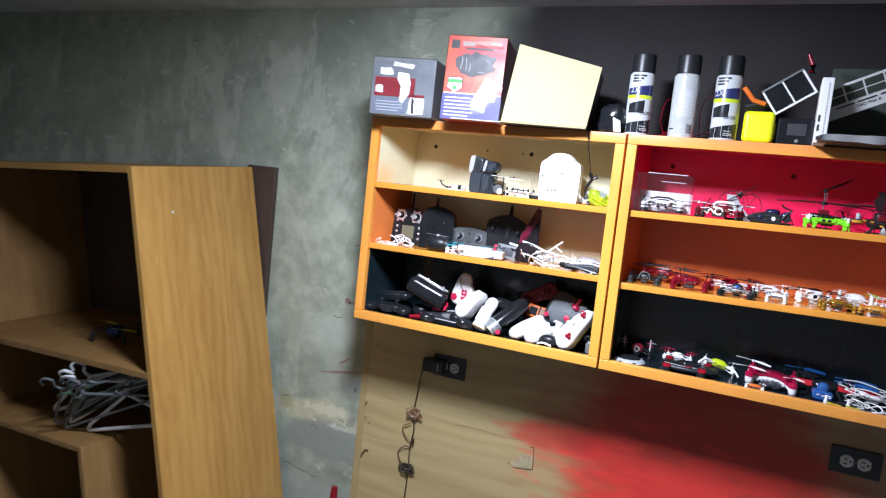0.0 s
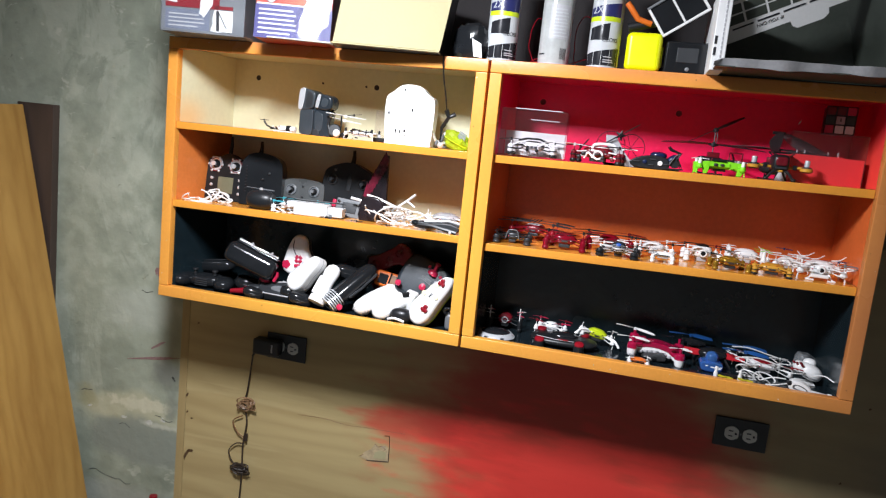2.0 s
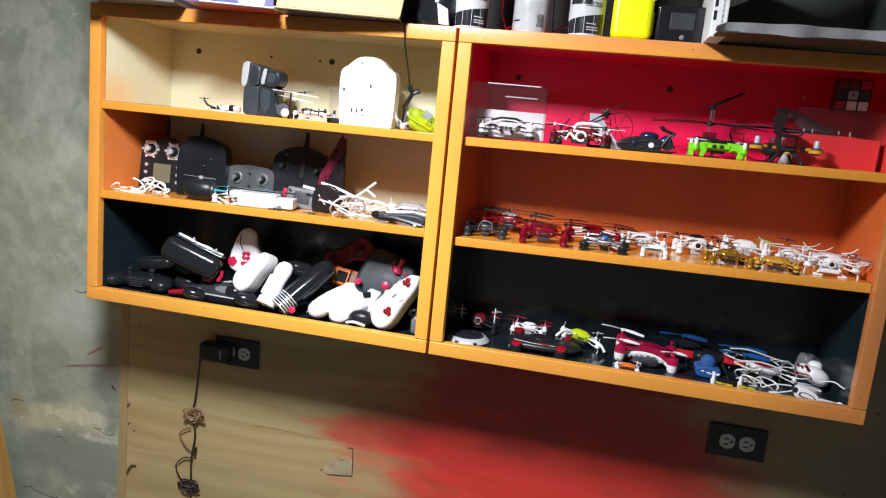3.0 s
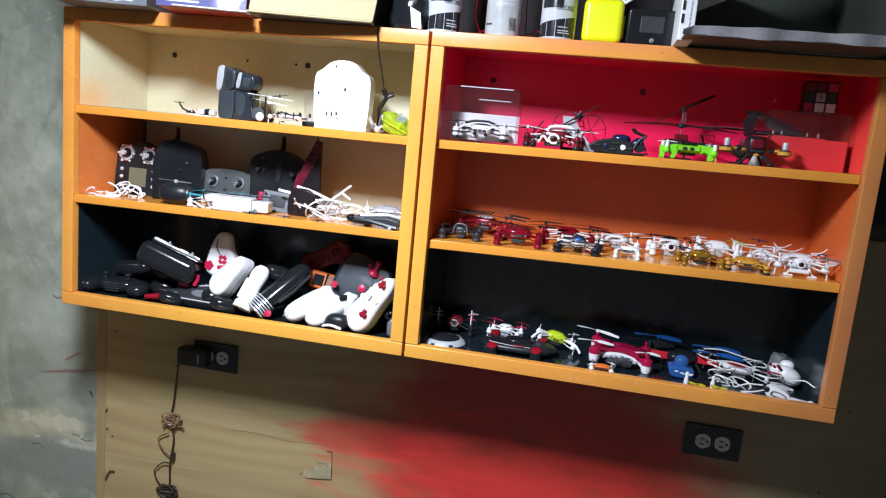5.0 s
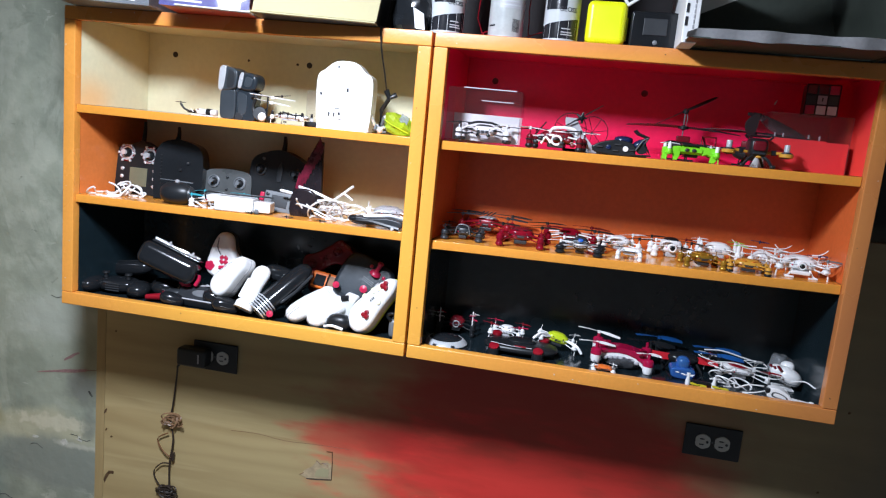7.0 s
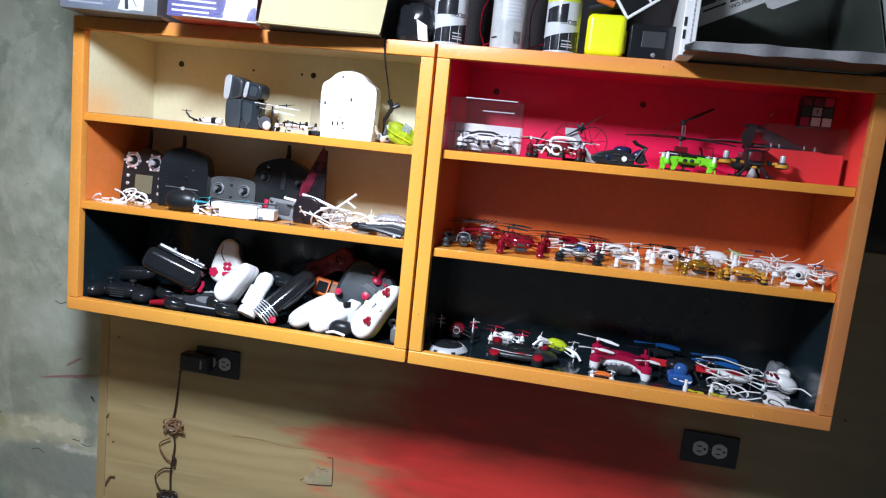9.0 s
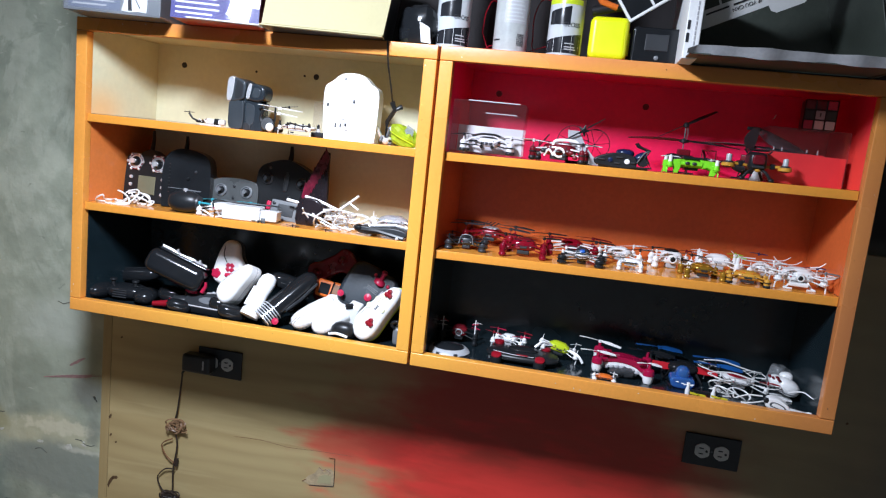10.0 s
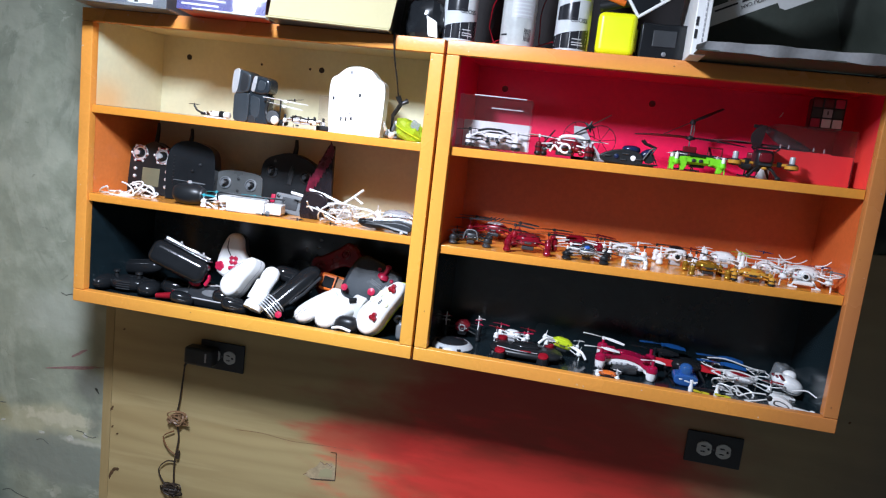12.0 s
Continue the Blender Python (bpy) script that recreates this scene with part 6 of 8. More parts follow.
def grip(label, a, b, r0, r1, mat, extra=None):
    """A controller's handle: a smooth horn from a to b."""
    a, b = Vector(a), Vector(b)
    root = thing("controller_grip", Matrix.Translation(a), label, "controller", "loose controllers")
    d = b - a
    m = d.to_track_quat("Z", "Y").to_matrix().to_4x4()
    part("handle", horn(d, r0, r1), mat, root, smooth=70)
    if extra:
        extra(root, m, d.length)
    return root


def horn(d, r0, r1, bm=None, at=(0, 0, 0)):
    """A rounded horn along d, r0 thick at its foot and r1 at its tip."""
    k = d.length
    prof = [(0.0008, -0.60 * r0), (r0 * 0.45, -0.50 * r0), (r0 * 0.78, -0.25 * r0), (r0 * 0.95, 0.05 * k), (r0, k * 0.25), (r0 * 0.97, k * 0.5), (r1 * 1.02, k * 0.8), (r1 * 0.86, k * 0.95), (r1 * 0.5, k * 1.03), (0.0008, k * 1.05)]
    return lathe(prof, 24, bm, Matrix.Translation(at) @ d.to_track_quat("Z", "Y").to_matrix().to_4x4(), 0.8)


def collar(root, m, k):
    part("collar", lathe([(0.0145, -0.014), (0.020, -0.014), (0.020, -0.002), (0.017, 0.003), (0.0145, 0.003)], 20, None, m), white, root)
    part("lug", tube([(-0.018, -0.006, 0.0), (-0.028, -0.008, -0.006)], 0.0046, 7, None, False, m), white, root)
    part("side_flap", box(0.014, 0.022, -0.010, 0.010, 0.006, k * 0.62, 0.002, 2, None, m), white, root)
    part("dark_slot", box(0.008, 0.0165, -0.0172, -0.0140, 0.004, 0.014, 0.001, 1, None, m), dark_grey, root)
    part("seam", lathe([(0.0188, k * 0.72), (0.0196, k * 0.73), (0.0188, k * 0.74)], 20, None, m, 0.82), grey_print, root)


wg = half_pad("white toy controller grip lying in the pile", pose(-0.400, 0.072, F + 0.05, -30, -46, 8), 0.102, white, pink, 0.046, 0.92)
part("pale_flap", prism([(-0.056, -0.012), (-0.040, -0.026), (-0.030, 0.014), (-0.040, 0.022)], -0.004, 0.006, 0.002, 1), white, wg)
settle(wg, F + 0.024)
grip("white cylindrical controller part with a collar", (-0.352, 0.040, F + 0.030), (-0.334, 0.082, F + 0.098), 0.0185, 0.0205, white, collar)


def ridges(root, m, k):
    for q in range(6):
        part("rib", lathe([(0.020, -0.014 + 0.0056 * q), (0.0280, -0.0135 + 0.0056 * q), (0.0280, -0.0112 + 0.0056 * q), (0.020, -0.0106 + 0.0056 * q)], 18, None, m, 0.8), silver, root)
    part("raised_panel", box(-0.012, 0.012, -0.0255, -0.018, k * 0.30, k * 0.86, 0.004, 3, None, m), gloss_black, root)
    for x in (-0.025, 0.025):
        part("side_rail", tube([(x, -0.008, k * 0.26), (x * 1.06, -0.010, k * 0.55), (x * 0.9, -0.008, k * 0.95)], 0.0030, 7, None, False, m), dark_grey, root)
    part("printed_sign", box(-0.005, 0.005, -0.0262, -0.0250, k * 0.40, k * 0.47, 0, 1, None, m), grey_print, root)
    for x, q in ((0.004, 0.58), (-0.004, 0.70), (0.008, 0.80)):
        part("button", ball(0.0042, (1, 1, 0.6), None, m @ Matrix.Translation((x, -0.0255, k * q))), grey, root)
    part("tip_ring", lathe([(0.012, k * 0.985), (0.0150, k * 0.985), (0.0140, k * 1.01), (0.012, k * 1.01)], 18, None, m, 0.8), white, root)


grip("black ribbed controller handle lying across the pile", (-0.318, 0.040, F + 0.026), (-0.250, 0.110, F + 0.104), 0.0270, 0.0245, gloss_black, ridges)
wp = thing("game_controller", pose(-0.200, 0.060, F), "white two-handled toy controller lying face down in the pile", "controller", "loose controllers")
for a, b, ra, rb in (((-0.048, -0.018, 0.024), (0.000, 0.040, 0.064), 0.0245, 0.0200), ((0.000, -0.020, 0.021), (0.036, 0.034, 0.050), 0.026, 0.028)):
    hd = part("handle", horn(Vector(b) - Vector(a), ra, rb, None, a), white, wp, smooth=70)
part("handle_crease", tube(curve_points([(-0.058, -0.040, 0.024), (-0.040, -0.036, 0.044), (-0.024, -0.022, 0.062)], 4), 0.0007, 5), grey_print, wp)
part("bridge", pebble(0.034, 0.020, 0.018, 0.6, None, Matrix.Translation((0.012, 0.048, 0.052)) @ pose(0, 0, 0, 20, 14, 0)), white, wp, smooth=70)
part("end_block", box(-0.012, 0.016, -0.020, 0.020, -0.026, 0.026, 0.005, 3, None, Matrix.Translation((0.052, 0.030, 0.046)) @ pose(0, 0, 0, 10, 14, 0)), white, wp)
part("clear_side", box(-0.006, 0.006, -0.018, 0.018, -0.022, 0.020, 0.002, 2, None, Matrix.Translation((0.072, 0.032, 0.040)) @ pose(0, 0, 0, 10, 14, 0)), frost, wp, "frosted clear side piece")
part("notch", box(-0.008, 0.008, -0.004, 0.004, -0.005, 0.005, 0.001, 1, None, Matrix.Translation((0.050, 0.008, 0.066)) @ pose(0, 0, 0, 20, -14, 0)), black, wp)
settle(wp, F)
for x, y, z in ((-0.292, 0.026, 0.018), (-0.176, 0.082, 0.084)):
    pk = thing("pink_thumbstick", pose(x, y, F + z, 60, 20, 0), "small pink-red thumb stick", "controller part")
    part("cap", lathe([(0.0008, -0.01), (0.0035, -0.01), (0.0035, 0.0), (0.0070, 0.002), (0.0070, 0.005), (0.0008, 0.007)], 12), pink, pk)
og = thing("orange_shell", pose(-0.205, 0.128, F + 0.070, -20, 8, 0), "orange plastic shell with two dark openings", "controller part")
part("shell", box(-0.042, 0.040, -0.008, 0.008, -0.018, 0.020, 0.006, 3), dark_orange, og)
part("opening", box(-0.034, -0.010, -0.0095, -0.006, -0.012, 0.012, 0.005, 2), gloss_black, og)
part("brown_flap", box(-0.004, 0.032, -0.0095, -0.006, -0.012, 0.014, 0.004, 2), copper, og)
for x in (-0.006, 0.036):
    part("rim", tube([(x, -0.009, -0.016), (x + 0.002, -0.010, 0.018)], 0.0018, 6), gloss_black, og)
settle(og, F + 0.052)
rd = gamepad("dark red hand controller at the back of the pile", pose(-0.222, 0.162, F, -10, -30, 0), 0.125, maroon, maroon)
settle(rd, F + 0.040)
dg = thing("twin_stick_controller", pose(-0.124, 0.122, F + 0.068, -20, 18, 0), "dark grey twin-stick controller with pink sticks", "controller", "loose controllers")
part("shell", prism(outline([(-0.056, -0.045), (-0.030, -0.055), (0.030, -0.055), (0.052, -0.045), (0.058, 0.0), (0.050, 0.036), (0.020, 0.044), (-0.030, 0.048), (-0.052, 0.036), (-0.060, 0.0)]), -0.017, 0.017, 0.010, 3), blue_grey, dg)
part("stick_boot", lathe([(0.0008, -0.002), (0.013, -0.002), (0.011, 0.004), (0.0045, 0.007), (0.0045, 0.022), (0.0062, 0.023), (0.0062, 0.027), (0.0008, 0.028)], 14, None, Matrix.Translation((0.014, -0.017, 0.020)) @ pose(0, 0, 0, 30, 10, 0)), pink, dg)
part("button", lathe([(0.0008, -0.002), (0.008, -0.002), (0.008, 0.003), (0.0008, 0.005)], 14, None, Matrix.Translation((0.006, -0.017, -0.020)) @ pose(0, 0, 0, 90)), pink, dg)
for x, z in ((0.034, 0.018), (0.042, 0.010), (0.000, 0.030), (0.034, -0.006)):
    part("button", ball(0.0040, (1, 0.6, 1), None, Matrix.Translation((x, -0.018, z))), pink, dg)
for k in range(3):
    part("slot", beam((-0.006, -0.0175, 0.004 - 0.003 * k), (0.020, -0.0175, 0.000 - 0.004 * k), 0.0016, 0.0014), grey, dg)
settle(dg, F + 0.030)
pale_yellow = material("pale_yellow_plastic", (0.82, 0.80, 0.52), 0.35, vary=0.1, scale=30, fine=200, bump=0.0)
wr = half_pad("white hand controller with red buttons and a lime edge", pose(-0.082, 0.050, F + 0.05, -22, -50, 0), 0.134, white, red_flat, 0.036, 0.80, (), (), lime)
for bx2, bz in ((-0.020, -0.012), (0.048, 0.004)):
    for k in range(3):
        part("red_button", lathe([(0.0005, -0.002), (0.0050, -0.002), (0.0046, 0.004), (0.0005, 0.005)], 12, None, Matrix.Translation((bx2 + 0.0048 * math.cos(radians(120 * k + 20)), -0.019, bz + 0.0048 * math.sin(radians(120 * k + 20)))) @ pose(0, 0, 0, 90)), red_flat, wr)
for x, z in ((0.000, 0.018), (0.022, 0.014), (0.016, -0.010), (0.034, 0.010)):
    part("yellow_dot", lathe([(0.0005, -0.002), (0.006, -0.002), (0.006, 0.0006), (0.0005, 0.0009)], 12, None, Matrix.Translation((x, -0.019, z)) @ pose(0, 0, 0, 90)), pale_yellow, wr)
for k in range(3):
    part("slot", box(0.004 + 0.0042 * k, 0.0062 + 0.0042 * k, -0.0200, -0.018, 0.000, 0.005, 0.0004), black, wr)
settle(wr, F)
gs = thing("grey_controller_end", pose(-0.040, 0.060, F), "grey plastic controller end in the corner", "controller part")
part("block", pebble(0.010, 0.016, 0.020, 0.6, None, Matrix.Translation((0, 0, 0.020))), grey, gs)
part("clip", tube(curve_points([(-0.006, -0.014, 0.038), (-0.012, -0.016, 0.046), (0.000, -0.016, 0.052), (0.006, -0.014, 0.036)], 4), 0.0035, 7), gloss_black, gs)
bs = thing("black_shell", pose(-0.150, 0.042, F), "rounded black plastic shell with a white edge", "controller part")
part("shell", pebble(0.026, 0.018, 0.018, 0.85, None, Matrix.Translation((0, 0, 0.012))), black, bs, smooth=70)
part("white_edge", tube(curve_points([(-0.026, -0.014, 0.004), (-0.008, -0.019, 0.009), (0.014, -0.018, 0.004)], 4), 0.0028, 7), white, bs)
settle(bs, F)
jb = thing("black_lead", pose(0, 0, 0), "black lead curled on the cabinet floor", "cable")
part("lead", tube(curve_points([(-0.20, 0.024, F + 0.003), (-0.17, 0.022, F + 0.006), (-0.14, 0.022, F + 0.003), (-0.11, 0.021, F + 0.003), (-0.06, 0.021, F + 0.003)], 5), 0.0022, 6), black, jb)

# ---- red shelf of the second cabinet ----
ac = thing("display_case", pose(0.100, 0.056, r1(0.1), 0, 0, 2), "clear acrylic display case with a white backing card", "display case", "display cases")
part("card", box(-0.066, 0.066, 0.042, 0.044, 0.004, 0.055, 0.0005), card_white, ac, "white backing card")
part("base", box(-0.068, 0.068, -0.044, 0.048, 0.0, 0.0035, 0.001), acrylic, ac)
cover = part("cover", box(-0.067, 0.067, -0.043, 0.047, 0.004, 0.098, 0.0015), acrylic, ac, "clear acrylic cover")
# two pale bars drawn where the case mirrors the lamp
part("edge_bar", box(-0.040, 0.056, -0.0446, -0.0425, 0.0968, 0.0988, 0.0006), glint_acrylic, cover, "lamp glint drawn as a pale bar")
part("edge_bar", box(-0.016, 0.046, 0.0440, 0.0462, 0.0800, 0.0826, 0.0006), glint_acrylic, cover, "lamp glint drawn as a pale bar")
part("edge_bar", box(0.0655, 0.0675, -0.0446, -0.0425, 0.006, 0.0950, 0.0006), acrylic, cover)
cq = quad("small white and black quadcopter inside a clear case", (0.100, 0.054, r1(0.1) + 0.0036), 3, 0.122, white, dark_grey, white, (black, white), (0.40, 0.5, 0.18), 0.27, 0.058, prop=0.40, long=0.58, foot=black, canopy=black, spin=0)
for k in range(3):
    part("print_bar", box(-0.012 + 0.008 * k, -0.006 + 0.008 * k, -0.0185, -0.0170, 0.016, 0.021), black_print, cq)
part("top_frame", tube([(-0.030, -0.006, 0.031), (-0.012, -0.012, 0.036), (0.014, -0.012, 0.036), (0.032, -0.004, 0.030)], 0.0024, 6), black, cq)
for sx in (-1, 1):
    for y in (-0.022, -0.006):
        part("side_strut", tube(curve_points([(sx * 0.012, y, 0.020), (sx * 0.026, y - 0.004, 0.027), (sx * 0.042, y - 0.002, 0.018)], 4), 0.0017, 6), black if y > -0.01 else white, cq)
    part("nose_lamp", ball(0.0036, (1, 1, 0.9), None, Matrix.Translation((sx * 0.010, -0.019, 0.0125))), gloss_black, cq)
wm = quad("white and maroon toy quadcopter with black feet", (0.235, 0.082, r1(0.235)), -6, 0.128, maroon, white, maroon, (white, black), (0.50, 0.5, 0.22), 0.29, 0.052, prop=0.46, long=0.7, foot=black, canopy=white)
part("roll_hoop", tube(curve_points([(-0.012, -0.016, 0.026), (-0.006, -0.018, 0.040), (0.030, -0.018, 0.041), (0.038, -0.016, 0.028)], 4), 0.0030, 7), white, wm)
part("nose_ring", tube([(0.004 + 0.009 * math.cos(radians(a)), -0.034, 0.018 + 0.008 * math.sin(radians(a))) for a in range(0, 360, 24)], 0.0022, 6, None, True), white, wm)
part("arch", tube(curve_points([(-0.024, -0.030, 0.010), (-0.016, -0.034, 0.022), (-0.006, -0.034, 0.012)], 4), 0.0022, 6), white, wm)
for x, z in ((-0.034, 0.012), (-0.026, 0.019), (0.014, 0.013), (0.026, 0.019), (0.034, 0.011)):
    part("dark_socket", pebble(0.0048, 0.003, 0.0038, 0.8, None, Matrix.Translation((x, -0.034, z))), black if x < 0.02 else maroon, wm)
part("spare_blade", beam((-0.040, -0.01, 0.026), (-0.024, 0.0, 0.050), 0.007, 0.0012), black, wm)
fan = thing("cage_flyer", pose(0.270, 0.118, r1(0.27)), "small paraglider toy with a wire cage and black propeller", "toy")
for cx, cz, rr in ((-0.014, 0.042, 0.030), (0.028, 0.040, 0.029)):
    ring = part("cage_ring", tube([(cx + rr * math.cos(radians(a)), 0.004, cz + rr * math.sin(radians(a))) for a in range(0, 360, 15)], 0.0008, 5, None, True), black, fan)
    for a in range(10, 360, 50):
        part("cage_wire", tube([(cx, 0.004, cz), (cx + rr * math.cos(radians(a)), 0.004, cz + rr * math.sin(radians(a)))], 0.0005, 4), black, ring)
sail = bmesh.new()
rows = []
for k in range(11):
    t = k / 10
    x = -0.014 + 0.010 * t + 0.038 * t * t
    w = 0.011 + 0.004 * math.sin(3.1 * t)
    z = 0.062 * (1 - t) + 0.001
    rows.append([sail.verts.new((x + dx, -0.006 - 0.006 * t + dy, z)) for dx, dy in ((-w, 0), (w, 0.004), (w, 0.0052), (-w, 0.0012))])
for p, q in zip(rows, rows[1:]):
    for k in range(4):
        sail.faces.new((p[k], q[k], q[(k + 1) % 4], p[(k + 1) % 4]))
sail.faces.new(rows[0]), sail.faces.new(rows[-1][::-1])
bmesh.ops.recalc_face_normals(sail, faces=sail.faces)
part("sail", sail, grey_print, fan, "pale grey curved sail")
part("propeller", blade(0.046, 0.008, m=Matrix.Translation((0.004, -0.012, 0.064)) @ pose(0, 0, 0, 0, -34, 0)), black, fan)
hub = bmesh.new()
for k in range(5):
    beam((0.004, -0.010, 0.064), (0.004 + 0.011 * math.cos(radians(72 * k)), -0.010, 0.064 + 0.011 * math.sin(radians(72 * k))), 0.005, 0.007, hub, 0.4)
part("hub", hub, black, fan)
part("stand", box(-0.024, 0.03, -0.01, 0.012, 0.0, 0.005, 0.001), black, fan)
navy = material("navy_plastic", (0.012, 0.022, 0.075), 0.22, vary=0.25, scale=20, fine=300, bump=0.0)
bk = thing("blue_black_drone", pose(0.347, 0.066, r1(0.345)), "blue and black flat racing drone with a cage at one end", "drone", "toy quadcopters")
part("body", prism(outline([(-0.047, 0.010), (-0.036, 0.002), (0.020, 0.0), (0.030, 0.006), (0.026, 0.022), (0.0, 0.028), (-0.026, 0.024), (-0.044, 0.016)]), -0.026, 0.026, 0.007, 3), black, bk)
part("canopy", pebble(0.017, 0.018, 0.008, 0.8, None, Matrix.Translation((0.008, 0, 0.028))), navy, bk)
part("canopy", pebble(0.013, 0.014, 0.009, 0.8, None, Matrix.Translation((0.036, 0, 0.022)) @ pose(0, 0, 0, 0, -35, 0)), navy, bk)
part("lens", lathe([(0.0006, 0), (0.0048, 0), (0.0048, 0.002), (0.0006, 0.003)], 14, None, Matrix.Translation((0.012, -0.0262, 0.013)) @ pose(0, 0, 0, 90)), white, bk)
part("lens", lathe([(0.0006, 0), (0.0042, 0), (0.0042, 0.002), (0.0006, 0.003)], 14, None, Matrix.Translation((-0.018, -0.0262, 0.014)) @ pose(0, 0, 0, 90)), navy, bk)
for x0, x1, z in ((-0.040, -0.028, 0.012), (-0.008, 0.004, 0.018), (-0.010, 0.0, 0.007), (0.018, 0.027, 0.010)):
    part("side_rib", box(x0, x1, -0.0285, -0.0245, z, z + 0.003, 0.0006), dark_grey, bk)
for y in (-0.026, 0.026):
    part("cage_bar", tube([(0.020, y, 0.004), (0.042, y, 0.0035), (0.056, y, 0.005), (0.050, y, 0.014), (0.042, y, 0.022), (0.050, y, 0.036), (0.032, y, 0.042), (0.026, y, 0.048)], 0.0021, 6), black, bk)
    part("cage_bar", tube([(0.030, y, 0.012), (0.040, y, 0.030), (0.050, y, 0.036)], 0.0018, 6), black, bk)
part("rear_fan", lathe([(0.003, -0.004), (0.010, -0.004), (0.010, 0.004), (0.003, 0.004)], 14, None, Matrix.Translation((0.040, -0.020, 0.016)) @ pose(0, 0, 0, 90)), black, bk)
part("skid", box(-0.038, 0.05, -0.024, 0.024, 0.0, 0.0025, 0.0008), black, bk)


def helicopter(label, at, turn, low, top, radius, upper, tilt_a, tilt_b, upper_mat, upper_width, droop):
    """A toy helicopter with two rotors on one mast, a teardrop cabin, a boom and skids."""
    root = thing("toy_helicopter", pose(*at, 0, 0, turn), label, "helicopter", "toy helicopters")
    cabin = part("body", pebble(0.030, 0.014, 0.013, 0.85, None, Matrix.Translation((0, 0, 0.024))), black, root, smooth=70)
    part("canopy", pebble(0.016, 0.0125, 0.011, 0.9, None, Matrix.Translation((-0.016, 0, 0.026))), gloss_black, cabin, smooth=70)
    part("motor_block", box(-0.010, 0.014, -0.008, 0.008, 0.034, 0.046, 0.002), maroon, cabin)
    boom = part("tail_boom", tube([(0.024, 0, 0.026), (0.085, 0, 0.032)], 0.0022, 6), black, root)
    part("tail_fin", beam((0.080, 0, 0.026), (0.088, 0, 0.046), 0.010, 0.0012), black, boom)
    for y in (-0.012, 0.012):
        skid = part("skid", tube([(-0.028, y, 0.005), (-0.022, y, 0.002), (0.024, y, 0.002)], 0.0016, 6), black, root)
        for x in (-0.010, 0.012):
            part("skid_leg", tube([(x, y, 0.002), (x, y * 0.6, 0.014)], 0.0013, 5), black, skid)
    mast = part("mast", tube([(0, 0, 0.040), (0, 0, top + 0.004)], 0.0012, 7), grey, root)
    for z in (low, top):
        part("rotor_hub", lathe([(0.0006, z - 0.005), (0.005, z - 0.004), (0.0055, z), (0.003, z + 0.004), (0.0006, z + 0.005)], 10), black, mast)
    part("linkage", tube([(0.004, 0.002, low), (0.005, -0.002, (low + top) / 2), (0.003, 0, top)], 0.0007, 5), grey, mast)
    part("rotor", blade(radius, 0.017, 0.001, 0.005, None, Matrix.Translation((0, 0, low)) @ pose(0, 0, 0, *tilt_a)), black, mast)
    if upper:
        part("rotor", blade(upper, upper_width, 0.001, droop, None, Matrix.Translation((0, 0, top)) @ pose(0, 0, 0, *tilt_b)), upper_mat, mast)
    return root


helicopter("black and maroon toy helicopter with long dark rotors", (0.463, 0.130, r1(0.46)), 0, 0.062, 0.092, 0.104, 0.062, (0, 0.5, 6), (6, -29, 12), black, 0.013, 0.0)
h2 = helicopter("black toy helicopter with wide drooping dark rotors", (0.583, 0.124, r1(0.58)), 150, 0.062, 0.094, 0.100, 0, (0, 2, -174), None, None, 0, 0)
wings = pose(0, 0, 0, 0, 0, -150)
part("hanging_rotor", prism(outline([(0.000, 0.097), (-0.012, 0.094), (-0.023, 0.080), (-0.022, 0.068), (-0.014, 0.056), (-0.004, 0.052), (0.000, 0.066), (0.002, 0.084)]), -0.0006, 0.0006, 0, 1, None, wings @ Matrix.Translation((0, -0.006, 0)) @ pose(0, 0, 0, 8, 0, 20)), dark_film, h2, "broad dark rotor blade hanging down")
part("long_rotor", prism(outline([(0.004, 0.096), (0.018, 0.095), (0.050, 0.084), (0.090, 0.066), (0.097, 0.058), (0.092, 0.054), (0.060, 0.059), (0.030, 0.070), (0.012, 0.084)]), -0.0006, 0.0006, 0, 1, None, wings @ pose(0, 0, 0, 0, 0, 6)), pale_film, h2, "see-through drooping rotor blade")
part("rotor_grip", box(-0.012, 0.012, -0.003, 0.003, 0.092, 0.098, 0.001, 1, None, wings), black, h2)
gq = quad("lime green toy quadcopter with white motor caps", (0.472, 0.060, r1(0.472)), 3, 0.112, green, green, green, (white, None, white, None), (0.44, 0.4, 0.15), 0.27, 0.050, prop=0.30, long=0.62, cap=white, spin=0, legs=True)
for pts, y in ((((-0.052, 0.022), (-0.020, 0.027), (-0.021, 0.010), (-0.025, 0.001), (-0.031, 0.001), (-0.034, 0.013), (-0.041, 0.012), (-0.044, 0.001), (-0.050, 0.001)), -0.024),
               (((0.012, 0.028), (0.046, 0.026), (0.047, 0.014), (0.039, 0.001), (0.031, 0.001), (0.032, 0.012), (0.025, 0.015), (0.017, 0.012)), -0.022)):
    part("angular_leg", prism(pts, y, y + 0.009, 0.0012, 1), green, gq)
part("belly_frame", beam((-0.024, -0.018, 0.020), (0.016, -0.018, 0.020), 0.012, 0.010), green, gq)
for x in (-0.010, 0.002):
    part("dark_socket", pebble(0.004, 0.002, 0.003, 0.8, None, Matrix.Translation((x, -0.0245, 0.020))), dark_grey, gq)
part("dark_frame", box(-0.016, 0.026, -0.012, 0.012, 0.0275, 0.0320, 0.001), black, gq)
